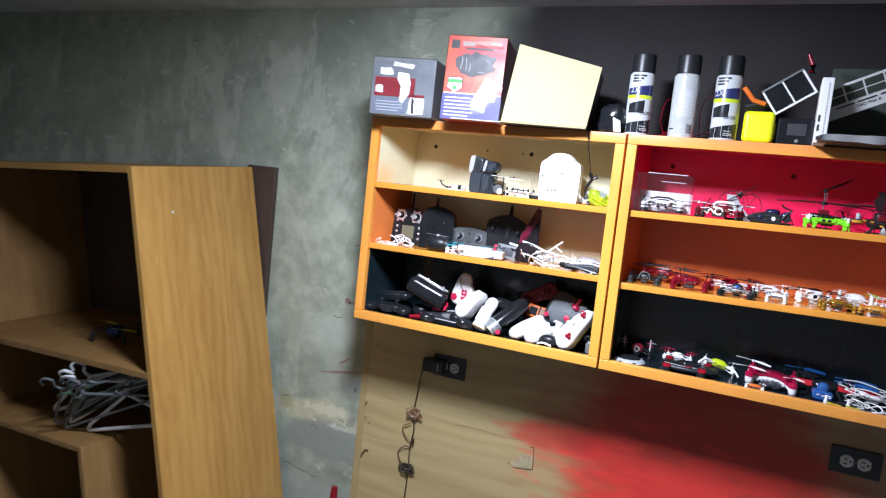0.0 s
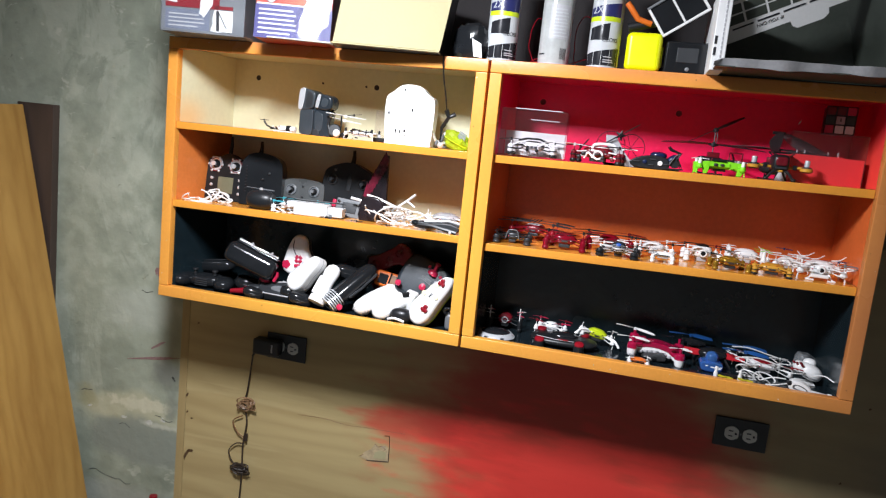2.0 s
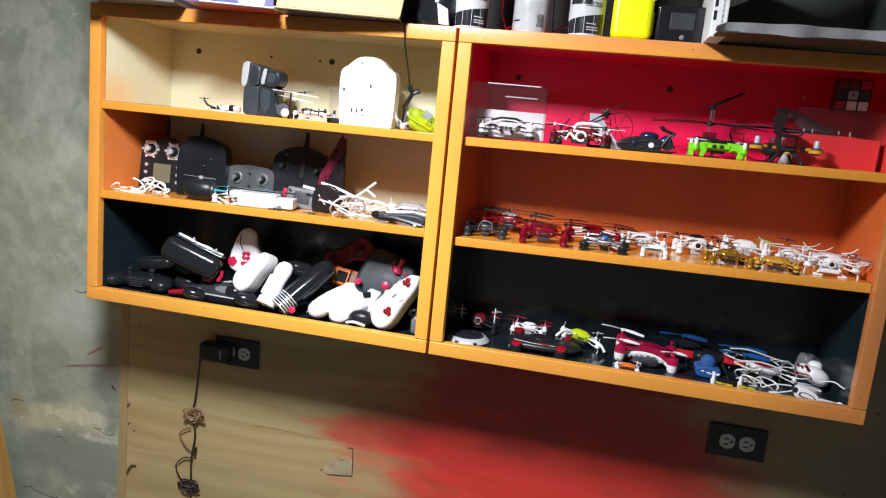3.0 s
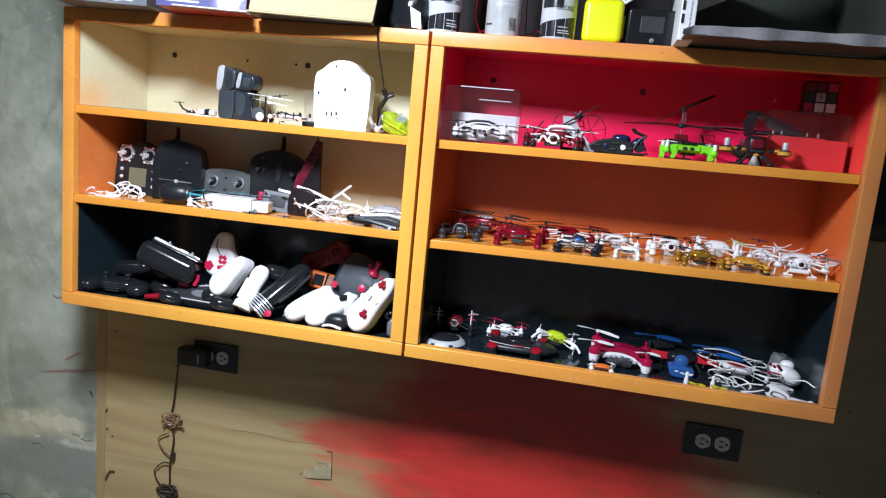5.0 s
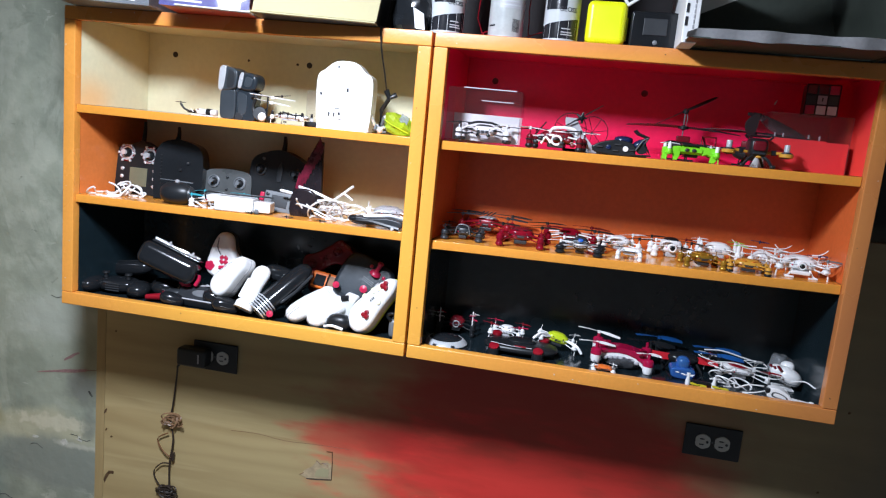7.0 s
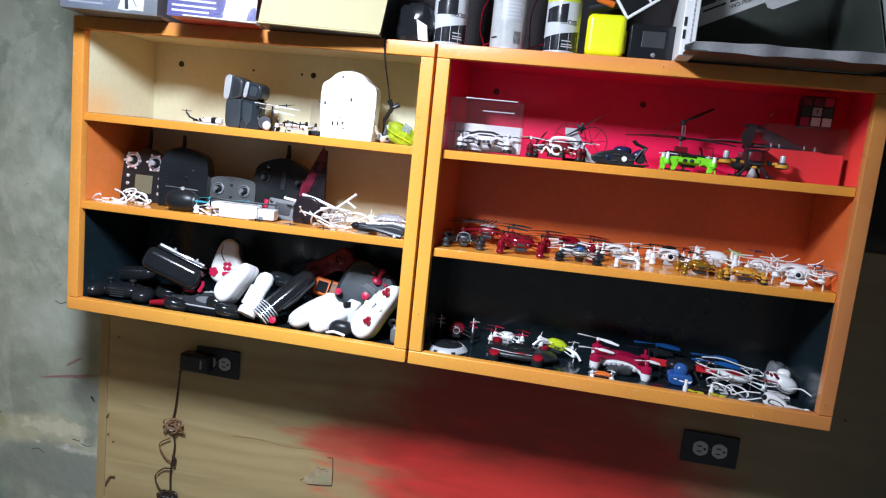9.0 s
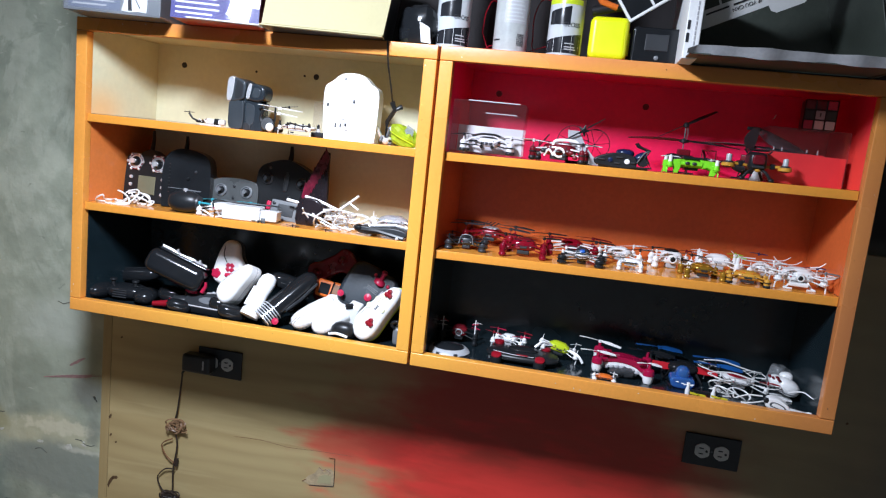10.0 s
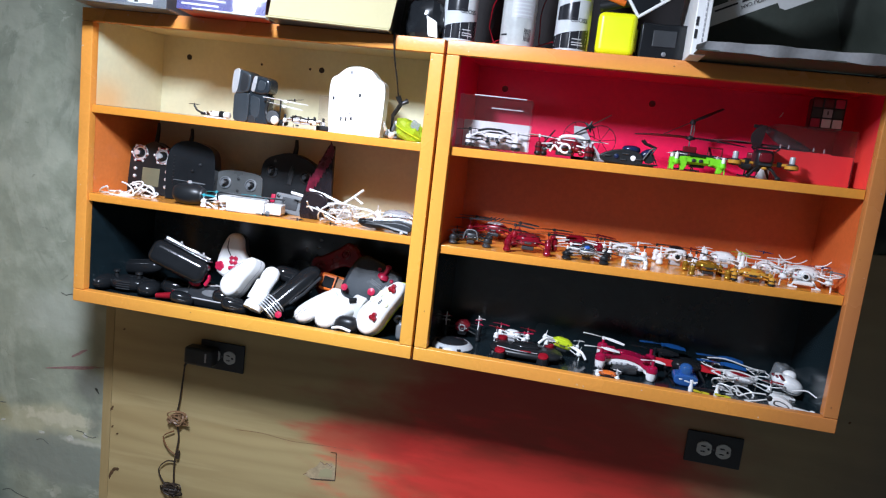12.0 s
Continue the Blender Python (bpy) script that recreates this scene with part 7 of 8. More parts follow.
part("top_bar", tube([(0.016, -0.004, 0.031), (0.016, -0.004, 0.046), (0.040, -0.004, 0.046), (0.040, -0.004, 0.031)], 0.0016, 6), maroon, gq)
hx = thing("orange_drone", pose(0.578, 0.044, r1(0.58)), "black and orange drone with round motor pods and long front legs", "drone", "toy quadcopters")
core = part("body", pebble(0.0160, 0.024, 0.0165, 0.5, None, Matrix.Translation((0, 0, 0.034))), black, hx, smooth=70)
part("windscreen", pebble(0.0105, 0.004, 0.0085, 0.5, None, Matrix.Translation((0, -0.0225, 0.037))), maroon, core, smooth=70)
part("grille", box(-0.010, 0.010, -0.0265, -0.022, 0.0225, 0.0265, 0.001), dark_grey, core)
part("nose", pebble(0.0045, 0.003, 0.0024, 0.8, None, Matrix.Translation((0, -0.023, 0.0185))), amber, core)
part("roof_rack", box(-0.017, 0.017, -0.016, 0.016, 0.0525, 0.0555, 0.001), black, core)
for x in (-0.018, 0.016):
    part("horn", tube([(x, -0.012, 0.048), (x * 1.35, -0.014, 0.054)], 0.0016, 5), black, core)
for sx in (-1, 1):
    arm = part("arm", beam((sx * 0.014, -0.004, 0.026), (sx * 0.040, -0.010, 0.028), 0.006, 0.005), amber, hx)
    part("arm_joint", box(sx * 0.027 - 0.004, sx * 0.027 + 0.004, -0.011, -0.003, 0.023, 0.032, 0.001), black, arm)
    pod_at = Matrix.Translation((sx * 0.047, -0.010, 0))
    part("motor_pod", lathe([(0.0008, 0.019), (0.008, 0.020), (0.0100, 0.024), (0.0100, 0.029), (0.0060, 0.031), (0.0008, 0.0315)], 16, None, pod_at), dark_grey, arm)
    part("motor_can", lathe([(0.0008, 0.031), (0.0050, 0.031), (0.0050, 0.042), (0.0036, 0.0432), (0.0008, 0.0434)], 14, None, pod_at), silver, arm)
    part("orange_ring", lathe([(0.0100, 0.021), (0.0116, 0.022), (0.0116, 0.027), (0.0100, 0.028)], 16, None, pod_at), amber, arm)
    leg = part("leg", tube(curve_points([(sx * 0.008, -0.018, 0.020), (sx * 0.016, -0.022, 0.014), (sx * 0.024, -0.024, 0.0025)], 4), 0.0026, 7), black, hx)
    part("rubber_foot", ball(0.0042, (1.2, 1, 0.8), None, Matrix.Translation((sx * 0.0245, -0.024, 0.0034))), black, leg)
    part("leg", tube([(sx * 0.010, 0.016, 0.020), (sx * 0.020, 0.022, 0.002)], 0.0022, 6), black, hx)
settle(hx, r1(0.58))
tg = tagged(part("paper_tag", prism([(-0.010, 0.0), (0.012, 0.0), (0.016, 0.050), (0.006, 0.046)], 0, 0.0008), card_white), "folded white paper tag standing behind the orange drone", "paper tag")
tg.matrix_basis = pose(0.592, 0.095, r1(0.59), -6, 4, 0)

red_card = material("bright_red_card", (0.88, 0.035, 0.040), 0.5, vary=0.1, scale=12, fine=160, bump=0.04)
rc = thing("display_case", pose(0.664, 0.118, r1(0.66), 0, 0, 0), "clear acrylic display case with a red card base", "display case", "display cases")
part("card", prism([(-0.066, 0.0), (0.066, 0.0), (0.066, 0.053), (0.030, 0.0535), (0.028, 0.055), (-0.066, 0.0545)], -0.052, -0.050), red_card, rc, "red card front")
part("card_top", box(-0.066, 0.066, -0.0495, 0.055, 0.050, 0.053, 0.0005), red_card, rc, "red card shelf")
part("cover", box(-0.067, 0.067, -0.054, 0.056, 0.0005, 0.098, 0.0012), acrylic, rc, "clear acrylic cover")
part("edge_bar", box(0.0655, 0.0675, -0.0546, -0.0525, 0.002, 0.0965, 0.0006), acrylic, rc)
part("edge_bar", box(-0.067, 0.067, -0.0546, -0.0525, 0.0960, 0.0982, 0.0006), acrylic, rc)
for x in (-0.050, -0.036, 0.006, 0.024):
    part("peg", tube([(x, -0.030, 0.0525), (x, -0.030, 0.064)], 0.0015, 7), chrome, rc)
part("tray", box(-0.060, 0.010, -0.036, 0.0, 0.0535, 0.0575, 0.001), dark_film, rc)
pc = thing("puzzle_cube", pose(0.684, 0.105, r1(0.69) + 0.0985, 0, 0, -9) @ Matrix.Scale(0.93, 4), "black puzzle cube with white and pink squares, on the clear case", "puzzle cube")
part("cube_core", box(-0.029, 0.029, -0.022, 0.036, 0.0, 0.058, 0.002), black, pc)
for i in range(3):
    for k in range(3):
        mat = {(0, 0): pink, (1, 0): white, (2, 0): white, (1, 1): grey_print, (2, 2): pink, (2, 1): card_green}.get((i, k), maroon if k == 2 else dark_grey)
        part("square", box(-0.0270 + 0.0188 * i, -0.0110 + 0.0188 * i, -0.0232, -0.021, 0.0022 + 0.0188 * k, 0.0182 + 0.0188 * k, 0.002, 2), mat, pc)
part("mark", box(-0.0012, 0.0012, -0.0238, -0.0230, 0.026, 0.033), black_print, pc)
part("paint_chip", prism([(0.632, 1.694), (0.636, 1.697), (0.638, 1.705), (0.635, 1.701)], 0.2113, 0.2119), card_white, right_cabinet)

# ---- orange shelf of the second cabinet: a row of quadcopters ----
gy = quad("dark grey toy quadcopter with ducted motors", (0.077, 0.078, r2(0.077)), 4, 0.092, dark_grey, black, dark_grey, black, (0.34, 0.5, 0.24), 0.30, 0.085, prop=0.30, long=0.85, canopy=gloss_black)
part("roll_hoop", tube(curve_points([(-0.014, -0.022, 0.012), (-0.009, -0.024, 0.029), (0.009, -0.024, 0.029), (0.014, -0.022, 0.012)], 4), 0.0011, 6), grey, gy)
for sx in (-1, 1):
    part("side_fin", beam((sx * 0.016, -0.026, 0.010), (sx * 0.036, -0.038, 0.026), 0.005, 0.0016), dark_grey, gy)
rb = quad("red toy quadcopter with dark propellers and a striped silver canopy", (0.112, 0.156, r2(0.112)), -5, 0.130, red_flat, red_flat, red_flat, dark_grey, (0.38, 0.5, 0.18), 0.34, 0.060, prop=0.62, long=0.55, canopy=silver, spin=8)
for k in range(4):
    part("canopy_stripe", beam((-0.014 + 0.008 * k, -0.022, 0.044), (-0.008 + 0.008 * k, -0.002, 0.050), 0.0028, 0.0016), black_print, rb)
quad("glossy dark red toy quadcopter with black propellers", (0.190, 0.066, r2(0.19)), 3, 0.106, red_gloss, red_gloss, red_gloss, (None, None, black, black), (0.46, 0.5, 0.24), 0.34, 0.066, prop=0.66, long=0.8, canopy=maroon, stripe=black, spin=10)
quad("red toy quadcopter with white stripes", (0.280, 0.148, r2(0.28)), 6, 0.124, red_gloss, white, red_gloss, (maroon, black), (0.36, 0.5, 0.18), 0.30, 0.055, prop=0.62, long=0.6, spin=5)
dm = quad("black toy quadcopter with a silver and blue dome", (0.303, 0.058, r2(0.303)), -5, 0.096, silver, silver, black, (white, black, black, white), (0.34, 0.42, 0.20), 0.24, 0.092, prop=0.50, long=0.8, spin=12)
dome = part("dome", ball(0.0155, (1, 1, 0.86), None, Matrix.Translation((0, -0.012, 0.020)), 18, 12), blue_grey, dm, "dark silver dome", smooth=70)
part("dome_ring", tube([(0.0150 * math.cos(radians(a)), -0.012 + 0.0150 * math.sin(radians(a)), 0.0185) for a in range(0, 360, 20)], 0.0016, 6, None, True), silver, dome)
part("blue_mark", pebble(0.0050, 0.0014, 0.0034, 0.8, None, Matrix.Translation((0.001, -0.0262, 0.0270)) @ pose(0, 0, 0, -30)), blue, dome)
for k in range(5):
    part("dome_rib", tube([(0.0156 * math.sin(radians(a)), -0.012 - 0.0156 * math.cos(radians(a)) * math.cos(radians(-30 + 15 * k)), 0.020 + 0.0134 * math.cos(radians(a)) * math.sin(radians(-30 + 15 * k))) for a in range(-60, 61, 20)], 0.0005, 4), silver, dome)
quad("white toy quadcopter with black propellers", (0.374, 0.138, r2(0.374)), 10, 0.094, white, white, white, (white, black), (0.48, 0.55, 0.22), 0.34, 0.066, prop=0.62, long=0.8, canopy=white, spin=4)
tn = quad("tiny white quadcopter landed at the shelf's edge", (0.391, 0.042, r2(0.391)), -4, 0.054, white, white, white, (grey, white), (0.80, 0.55, 0.20), 0.42, 0.080, prop=0.28, long=0.6, deck=0.72)
part("dark_slit", box(-0.014, 0.012, -0.0110, -0.0095, 0.0150, 0.0165), black_print, tn)
quad("white toy quadcopter with a camera lens", (0.474, 0.146, r2(0.474)), 4, 0.092, white, white, white, (white, black, maroon, black), (0.44, 0.5, 0.34), 0.36, 0.072, prop=0.60, long=0.75, eye=white, canopy=gloss_black, spin=6)
quad("white toy quadcopter with green propellers", (0.562, 0.152, r2(0.562)), -4, 0.094, white, white, white, (white, green, green, white), (0.52, 0.5, 0.26), 0.40, 0.066, prop=0.34, long=0.7, cap=white, spin=8)
quad("shiny gold plastic toy quadcopter", (0.520, 0.060, r2(0.52)), 6, 0.088, gold, gold, gold, (None, None, None, black), (0.46, 0.55, 0.22), 0.30, 0.070, prop=0.5, long=0.8, stripe=amber)
quad("amber toy quadcopter with black feet", (0.598, 0.050, r2(0.598)), -8, 0.086, amber, amber, amber, (None, None, white, None), (0.56, 0.55, 0.20), 0.27, 0.072, prop=0.4, long=0.8, foot=black, stripe=dark_orange)
gw = quad("white toy quadcopter with upturned bent propellers", (0.642, 0.138, r2(0.642)), 8, 0.088, white, white, white, None, (0.42, 0.5, 0.22), 0.36, 0.070, long=0.75, legs=True)
for x, y, sx in ((-0.030, -0.02, -1), (0.030, -0.02, 1), (-0.026, 0.024, -1), (0.028, 0.026, 1)):
    part("bent_blade", tube(curve_points([(x - sx * 0.020, y, 0.034), (x, y, 0.034), (x + sx * 0.018, y - 0.004, 0.036), (x + sx * 0.030, y - 0.006, 0.044)], 4), 0.0014, 6, taper=0.0008), white, gw)
part("navy_blade", blade(0.018, 0.006, m=Matrix.Translation((-0.002, 0.022, 0.044)) @ pose(0, 0, 0, 0, 4, 6)), navy_print, gw)
bw2 = quad("large white quadcopter with a camera and propeller guards", (0.688, 0.074, r2(0.688)), -5, 0.122, white, white, white, (white, grey, navy_print, white), (0.46, 0.5, 0.22), 0.30, 0.058, prop=0.44, long=0.75, guards=0.17, eye=white, spread=0.85, legs=True)
part("camera_box", box(-0.018, 0.014, -0.034, -0.020, 0.006, 0.013, 0.002), white, bw2)
for sx in (-1, 1):
    part("skid", tube(curve_points([(sx * 0.014, -0.020, 0.014), (sx * 0.020, -0.026, 0.004), (sx * 0.026, -0.030, 0.0016), (sx * 0.012, -0.032, 0.0016)], 4), 0.0018, 6), white, bw2)
    part("bent_blade", tube(curve_points([(sx * 0.02, 0.01, 0.038), (sx * 0.034, 0.008, 0.041), (sx * 0.044, 0.006, 0.050)], 4), 0.0015, 6, taper=0.0008), white, bw2)

# ---- black floor of the second cabinet ----
F = FLOOR3
ds = thing("disc_drone", pose(0.064, 0.074, F), "silver-rimmed black disc drone", "drone", "toy quadcopters")
part("disc", lathe([(0.0008, 0.0), (0.030, 0.0), (0.039, 0.004), (0.037, 0.009), (0.026, 0.0145), (0.012, 0.0175), (0.0008, 0.018)], 28), gloss_black, ds)
part("rim", lathe([(0.0380, 0.0005), (0.0430, 0.001), (0.0436, 0.003), (0.0405, 0.0070), (0.0350, 0.0108), (0.0330, 0.0114)], 36), silver, ds, "silver rim")
for a in (-70, -20, 30):
    part("rim_clip", box(-0.004, 0.004, -0.044, -0.040, 0.002, 0.007, 0.001, 2, None, pose(0, 0, 0, 0, 0, a)), dark_grey, ds)
mu = quad("black toy quadcopter with maroon body and white uprights", (0.070, 0.156, F), 4, 0.098, maroon, black, black, (white, pink), (0.36, 0.5, 0.26), 0.40, 0.050, prop=0.22, long=0.6)
part("lens_ring", tube([(0.0065 * math.cos(radians(a)), -0.0165, 0.024 + 0.0065 * math.sin(radians(a))) for a in range(0, 360, 24)], 0.0012, 5, None, True), grey_print, mu)
for x in (-0.034, 0.034):
    part("upright", tube([(x, -0.022, 0.026), (x, -0.022, 0.056)], 0.0012, 6), white, mu)
    part("cross_blade", beam((x - 0.007, -0.023, 0.046), (x + 0.007, -0.023, 0.048), 0.003, 0.0012), pink if x > 0 else white, mu)
br = thing("black_hexacopter", pose(0.207, 0.082, F), "large flat black drone with red motor caps", "drone", "toy quadcopters")
part("body", pebble(0.074, 0.040, 0.0105, 0.75, None, Matrix.Translation((0.006, 0.004, 0.013))), black, br, smooth=70)
part("spine", pebble(0.030, 0.020, 0.005, 0.8, None, Matrix.Translation((0.006, 0.006, 0.024))), gloss_black, br, smooth=70)
part("pale_edge", tube(curve_points([(-0.050, -0.026, 0.0225), (-0.01, -0.034, 0.0215), (0.030, -0.032, 0.0212)], 4), 0.0008, 5), grey_print, br)
part("red_line", box(-0.004, 0.018, -0.0345, -0.0300, 0.0210, 0.0232, 0.0006), red_flat, br)
for x, y, rx in ((-0.043, -0.034, 24), (0.042, -0.030, 24), (-0.046, 0.040, 0), (0.050, 0.034, 0)):
    arm = part("arm", beam((x * 0.6, y * 0.5, 0.012), (x, y, 0.011), 0.016, 0.010), black, br)
    part("motor_cap", lathe([(0.0008, -0.003), (0.0095, -0.003), (0.0105, 0.0), (0.0098, 0.004), (0.004, 0.0055), (0.0008, 0.0055)], 20, None, Matrix.Translation((x, y, 0.015 if y < 0 else 0.022)) @ pose(0, 0, 0, rx, 0, 0)), red_flat, arm, "red motor cap")
    part("collar", lathe([(0.009, 0.0), (0.0118, 0.0), (0.0118, 0.011), (0.009, 0.012)], 18, None, Matrix.Translation((x, y, 0.002 if y < 0 else 0.008))), black, arm)
wq = quad("white and red toy quadcopter lying among black ones", (0.176, 0.158, F), -8, 0.082, white, white, white, (red_flat, pink), (0.44, 0.55, 0.22), 0.44, 0.066, prop=0.46, long=0.6, legs=True, stripe=grey)
part("red_belly", pebble(0.012, 0.012, 0.006, 0.8, None, Matrix.Translation((-0.016, -0.016, 0.010))), red_flat, wq)
lq = quad("yellow-green toy quadcopter with white arms", (0.278, 0.136, F), 6, 0.096, lime, white, white, (None, None, white, None), (0.46, 0.46, 0.22), 0.32, 0.052, prop=0.3, long=0.65, tilt=(0, 12), legs=True)
for sx, dz in ((-1, 0.004), (1, 0.0)):
    part("long_leg", tube(curve_points([(sx * 0.020, -0.012, 0.022), (sx * 0.038, -0.024, 0.020 + dz), (sx * 0.050, -0.030, 0.010)], 4), 0.0026, 7), white, lq)
crimson = material("crimson_gloss_plastic", (0.34, 0.006, 0.045), 0.12, vary=0.15, scale=20, fine=300, bump=0.0)
rw = thing("large_red_quadcopter", pose(0.408, 0.096, F, 0, 0, -2) @ Matrix.Scale(0.79, 4), "large glossy dark red and white quadcopter with white propellers", "drone", "toy quadcopters")
hull = outline([(-0.066, 0.042), (-0.040, 0.046), (-0.010, 0.050), (0.020, 0.048), (0.046, 0.040), (0.062, 0.026), (0.066, 0.014), (0.054, 0.014), (0.038, 0.026), (0.010, 0.035), (-0.020, 0.036), (-0.050, 0.031)])
part("hull", prism(hull, -0.024, 0.024, 0.006, 3), crimson, rw)
belly = part("belly", prism([(x * 0.985, z - 0.0095) for x, z in hull], -0.022, 0.022, 0.005, 2), white, rw, "white underside")
for x, y, z in ((-0.062, -0.035, 0.036), (0.062, -0.030, 0.024), (-0.060, 0.045, 0.042), (0.060, 0.045, 0.032)):
    arm = part("arm", beam((x * 0.6, y * 0.4, z + 0.006), (x, y, z), 0.018, 0.012), crimson, rw)
    hub_at = Matrix.Translation((x, y, z))
    motor = part("motor", lathe([(0.0008, -0.026), (0.010, -0.025), (0.0125, -0.018), (0.013, -0.006)], 18, None, hub_at), white, arm)
    part("motor_cap", lathe([(0.0008, -0.0055), (0.0138, -0.0055), (0.0132, 0.006), (0.0100, 0.010), (0.0040, 0.011), (0.0040, 0.024), (0.0008, 0.025)], 18, None, hub_at), crimson, arm)
    reach = {(True, True): 0.044, (True, False): 0.054, (False, True): 0.031}.get((x < 0, y < 0))
    if reach:
        part("propeller", blade(reach, 0.013, 0.001, 0.003, None, hub_at @ Matrix.Translation((0, 0, 0.0235)) @ pose(0, 0, 0, 6, 5, {True: 14, False: -10}[y < 0] + 40 * x)), white, motor)
for x in (-0.05, 0.05):
    part("landing_leg", tube([(x, -0.02, 0.016), (x * 1.1, -0.03, 0.002), (x * 1.1, 0.03, 0.002), (x, 0.02, 0.016)], 0.0025, 6), white, rw)
for k in range(7):
    part("toothed_edge", pebble(0.0062, 0.004, 0.0042, 0.8, None, Matrix.Translation((-0.040 + 0.0125 * k, -0.022, 0.026 - 0.0011 * abs(k - 2.5) ** 1.6))), grey_print, rw)
settle(rw, F)
quad("tiny orange and white quadcopter", (0.373, 0.040, F), 0, 0.050, dark_orange, dark_orange, white, (white, grey), (0.66, 0.6, 0.18), 0.30, 0.085, prop=0.35, long=0.6)
clear_blue = glass("clear_blue_plastic", (0.10, 0.32, 0.85), 0.08, 0.28)
arm_red = material("red_arm_plastic", (0.48, 0.010, 0.020), 0.3, vary=0.15, scale=20, fine=300, bump=0.0)
navy_blue = material("dark_blue_plastic", (0.015, 0.060, 0.21), 0.2, vary=0.25, scale=20, fine=300, bump=0.0)
bq = thing("blue_quadcopter", pose(0.520, 0.088, F), "clear blue toy quadcopter with a dark cockpit", "drone", "toy quadcopters")
part("body", prism(outline([(-0.021, 0.006), (-0.012, 0.001), (0.012, 0.001), (0.021, 0.006), (0.022, 0.018), (0.012, 0.022), (-0.012, 0.022), (-0.022, 0.018)]), -0.020, 0.020, 0.004, 2), clear_blue, bq, "clear blue lower shell")
part("inner_frame", box(-0.017, 0.017, -0.014, 0.014, 0.003, 0.008, 0.001), navy_blue, bq)
part("inner_board", box(-0.012, 0.012, -0.012, 0.010, 0.009, 0.012, 0.0005), grey, bq)
part("cockpit", pebble(0.0135, 0.014, 0.0155, 0.85, None, Matrix.Translation((0, -0.002, 0.026))), clear_blue, bq, "clear blue cockpit hood", smooth=70)
part("pilot_block", pebble(0.0085, 0.007, 0.010, 0.7, None, Matrix.Translation((0.001, -0.003, 0.027))), gloss_black, bq)
for x, z in ((-0.004, 0.030), (0.004, 0.026), (0.0, 0.034), (0.006, 0.033)):
    part("bright_fitting", box(x - 0.0016, x + 0.0016, -0.0112, -0.0095, z, z + 0.0022, 0.0004), silver, bq)
for k, (x, z) in enumerate(((-0.010, 0.013), (0.0, 0.011), (0.010, 0.014), (0.016, 0.009))):
    part("white_mark", box(x - 0.003, x + 0.003, -0.0212, -0.0195, z, z + 0.002, 0.0004), white, bq)
for sx in (-1, 1):
    part("skid", beam((sx * 0.020, -0.02, 0.002), (sx * 0.026, 0.02, 0.002), 0.004, 0.003), gloss_black, bq)
bp = thing("large_blue_quadcopter", pose(0.526, 0.140, F) @ Matrix.Scale(0.84, 4), "large black quadcopter with broad blue propellers and flat red arms", "drone", "toy quadcopters")
part("body", pebble(0.040, 0.032, 0.015, 0.8, None, Matrix.Translation((0, 0, 0.028))), gloss_black, bp, smooth=70)
for x, y, z in ((-0.075, -0.010, 0.040), (0.078, -0.012, 0.032), (-0.052, 0.040, 0.042), (0.082, 0.036, 0.034)):
    side = 1 if x > 0 else -1
    if y < 0:
        arm = part("arm", prism([(side * 0.012, 0.027), (side * 0.012, 0.039), (side * 0.040, 0.041), (x, z + 0.002), (x, z - 0.008), (side * 0.045, 0.024)], -0.0015, 0.0015, 0.0008, 1, None, Matrix.Translation((0, -0.030, 0)) @ pose(0, 0, 0, -24)), arm_red, bp, "flat red arm")
    else:
        arm = part("arm", beam((0.022 * side, y * 0.4, 0.032), (x, y, z - 0.004), 0.026, 0.005), black, bp)
    motor = part("motor", lathe([(0.0008, z - 0.030), (0.006, z - 0.029), (0.0065, z), (0.003, z + 0.002), (0.003, z + 0.016), (0.0008, z + 0.017)], 14, None, Matrix.Translation((x, y, 0))), black, arm)
    part("propeller", blade(0.056, 0.020, 0.001, 0.003, None, Matrix.Translation((x, y, z + 0.016)) @ pose(0, 0, 0, 8, 4, 4 + 100 * y)), sky_blue if y > 0 or x > 0 else gloss_black, motor)
for x in (-0.03, 0.03):
    part("landing_leg", tube([(x, -0.02, 0.022), (x * 1.4, -0.03, 0.002), (x * 1.4, 0.03, 0.002), (x, 0.02, 0.022)], 0.003, 6), black, bp)
settle(bp, F)
dull_yellow = material("dull_yellow_plastic", (0.50, 0.43, 0.02), 0.35, vary=0.1, scale=20, fine=300, bump=0.0)
yq = thing("small_drone_wreck", pose(0.549, 0.046, F), "tiny black drone frame with white motors and yellow propellers", "drone", "toy quadcopters")
part("frame", beam((-0.022, 0, 0.007), (0.022, 0, 0.007), 0.010, 0.005), black, yq)
for x in (-0.023, 0.023):
    m2 = part("motor", lathe([(0.0006, 0.0), (0.0042, 0.0), (0.0046, 0.010), (0.0030, 0.012), (0.0030, 0.022), (0.0006, 0.0225)], 12, None, Matrix.Translation((x, -0.004, 0))), white, yq)
    part("cross_blade", beam((x - 0.009, -0.005, 0.0185), (x + 0.010, -0.004, 0.0200), 0.004, 0.0012), white, m2)
for x in (-0.006, 0.032):
    part("propeller", blade(0.015, 0.007, m=Matrix.Translation((x, -0.016, 0.006)) @ pose(0, 0, 0, 40, 8, 4)), dull_yellow, yq)
settle(yq, F)
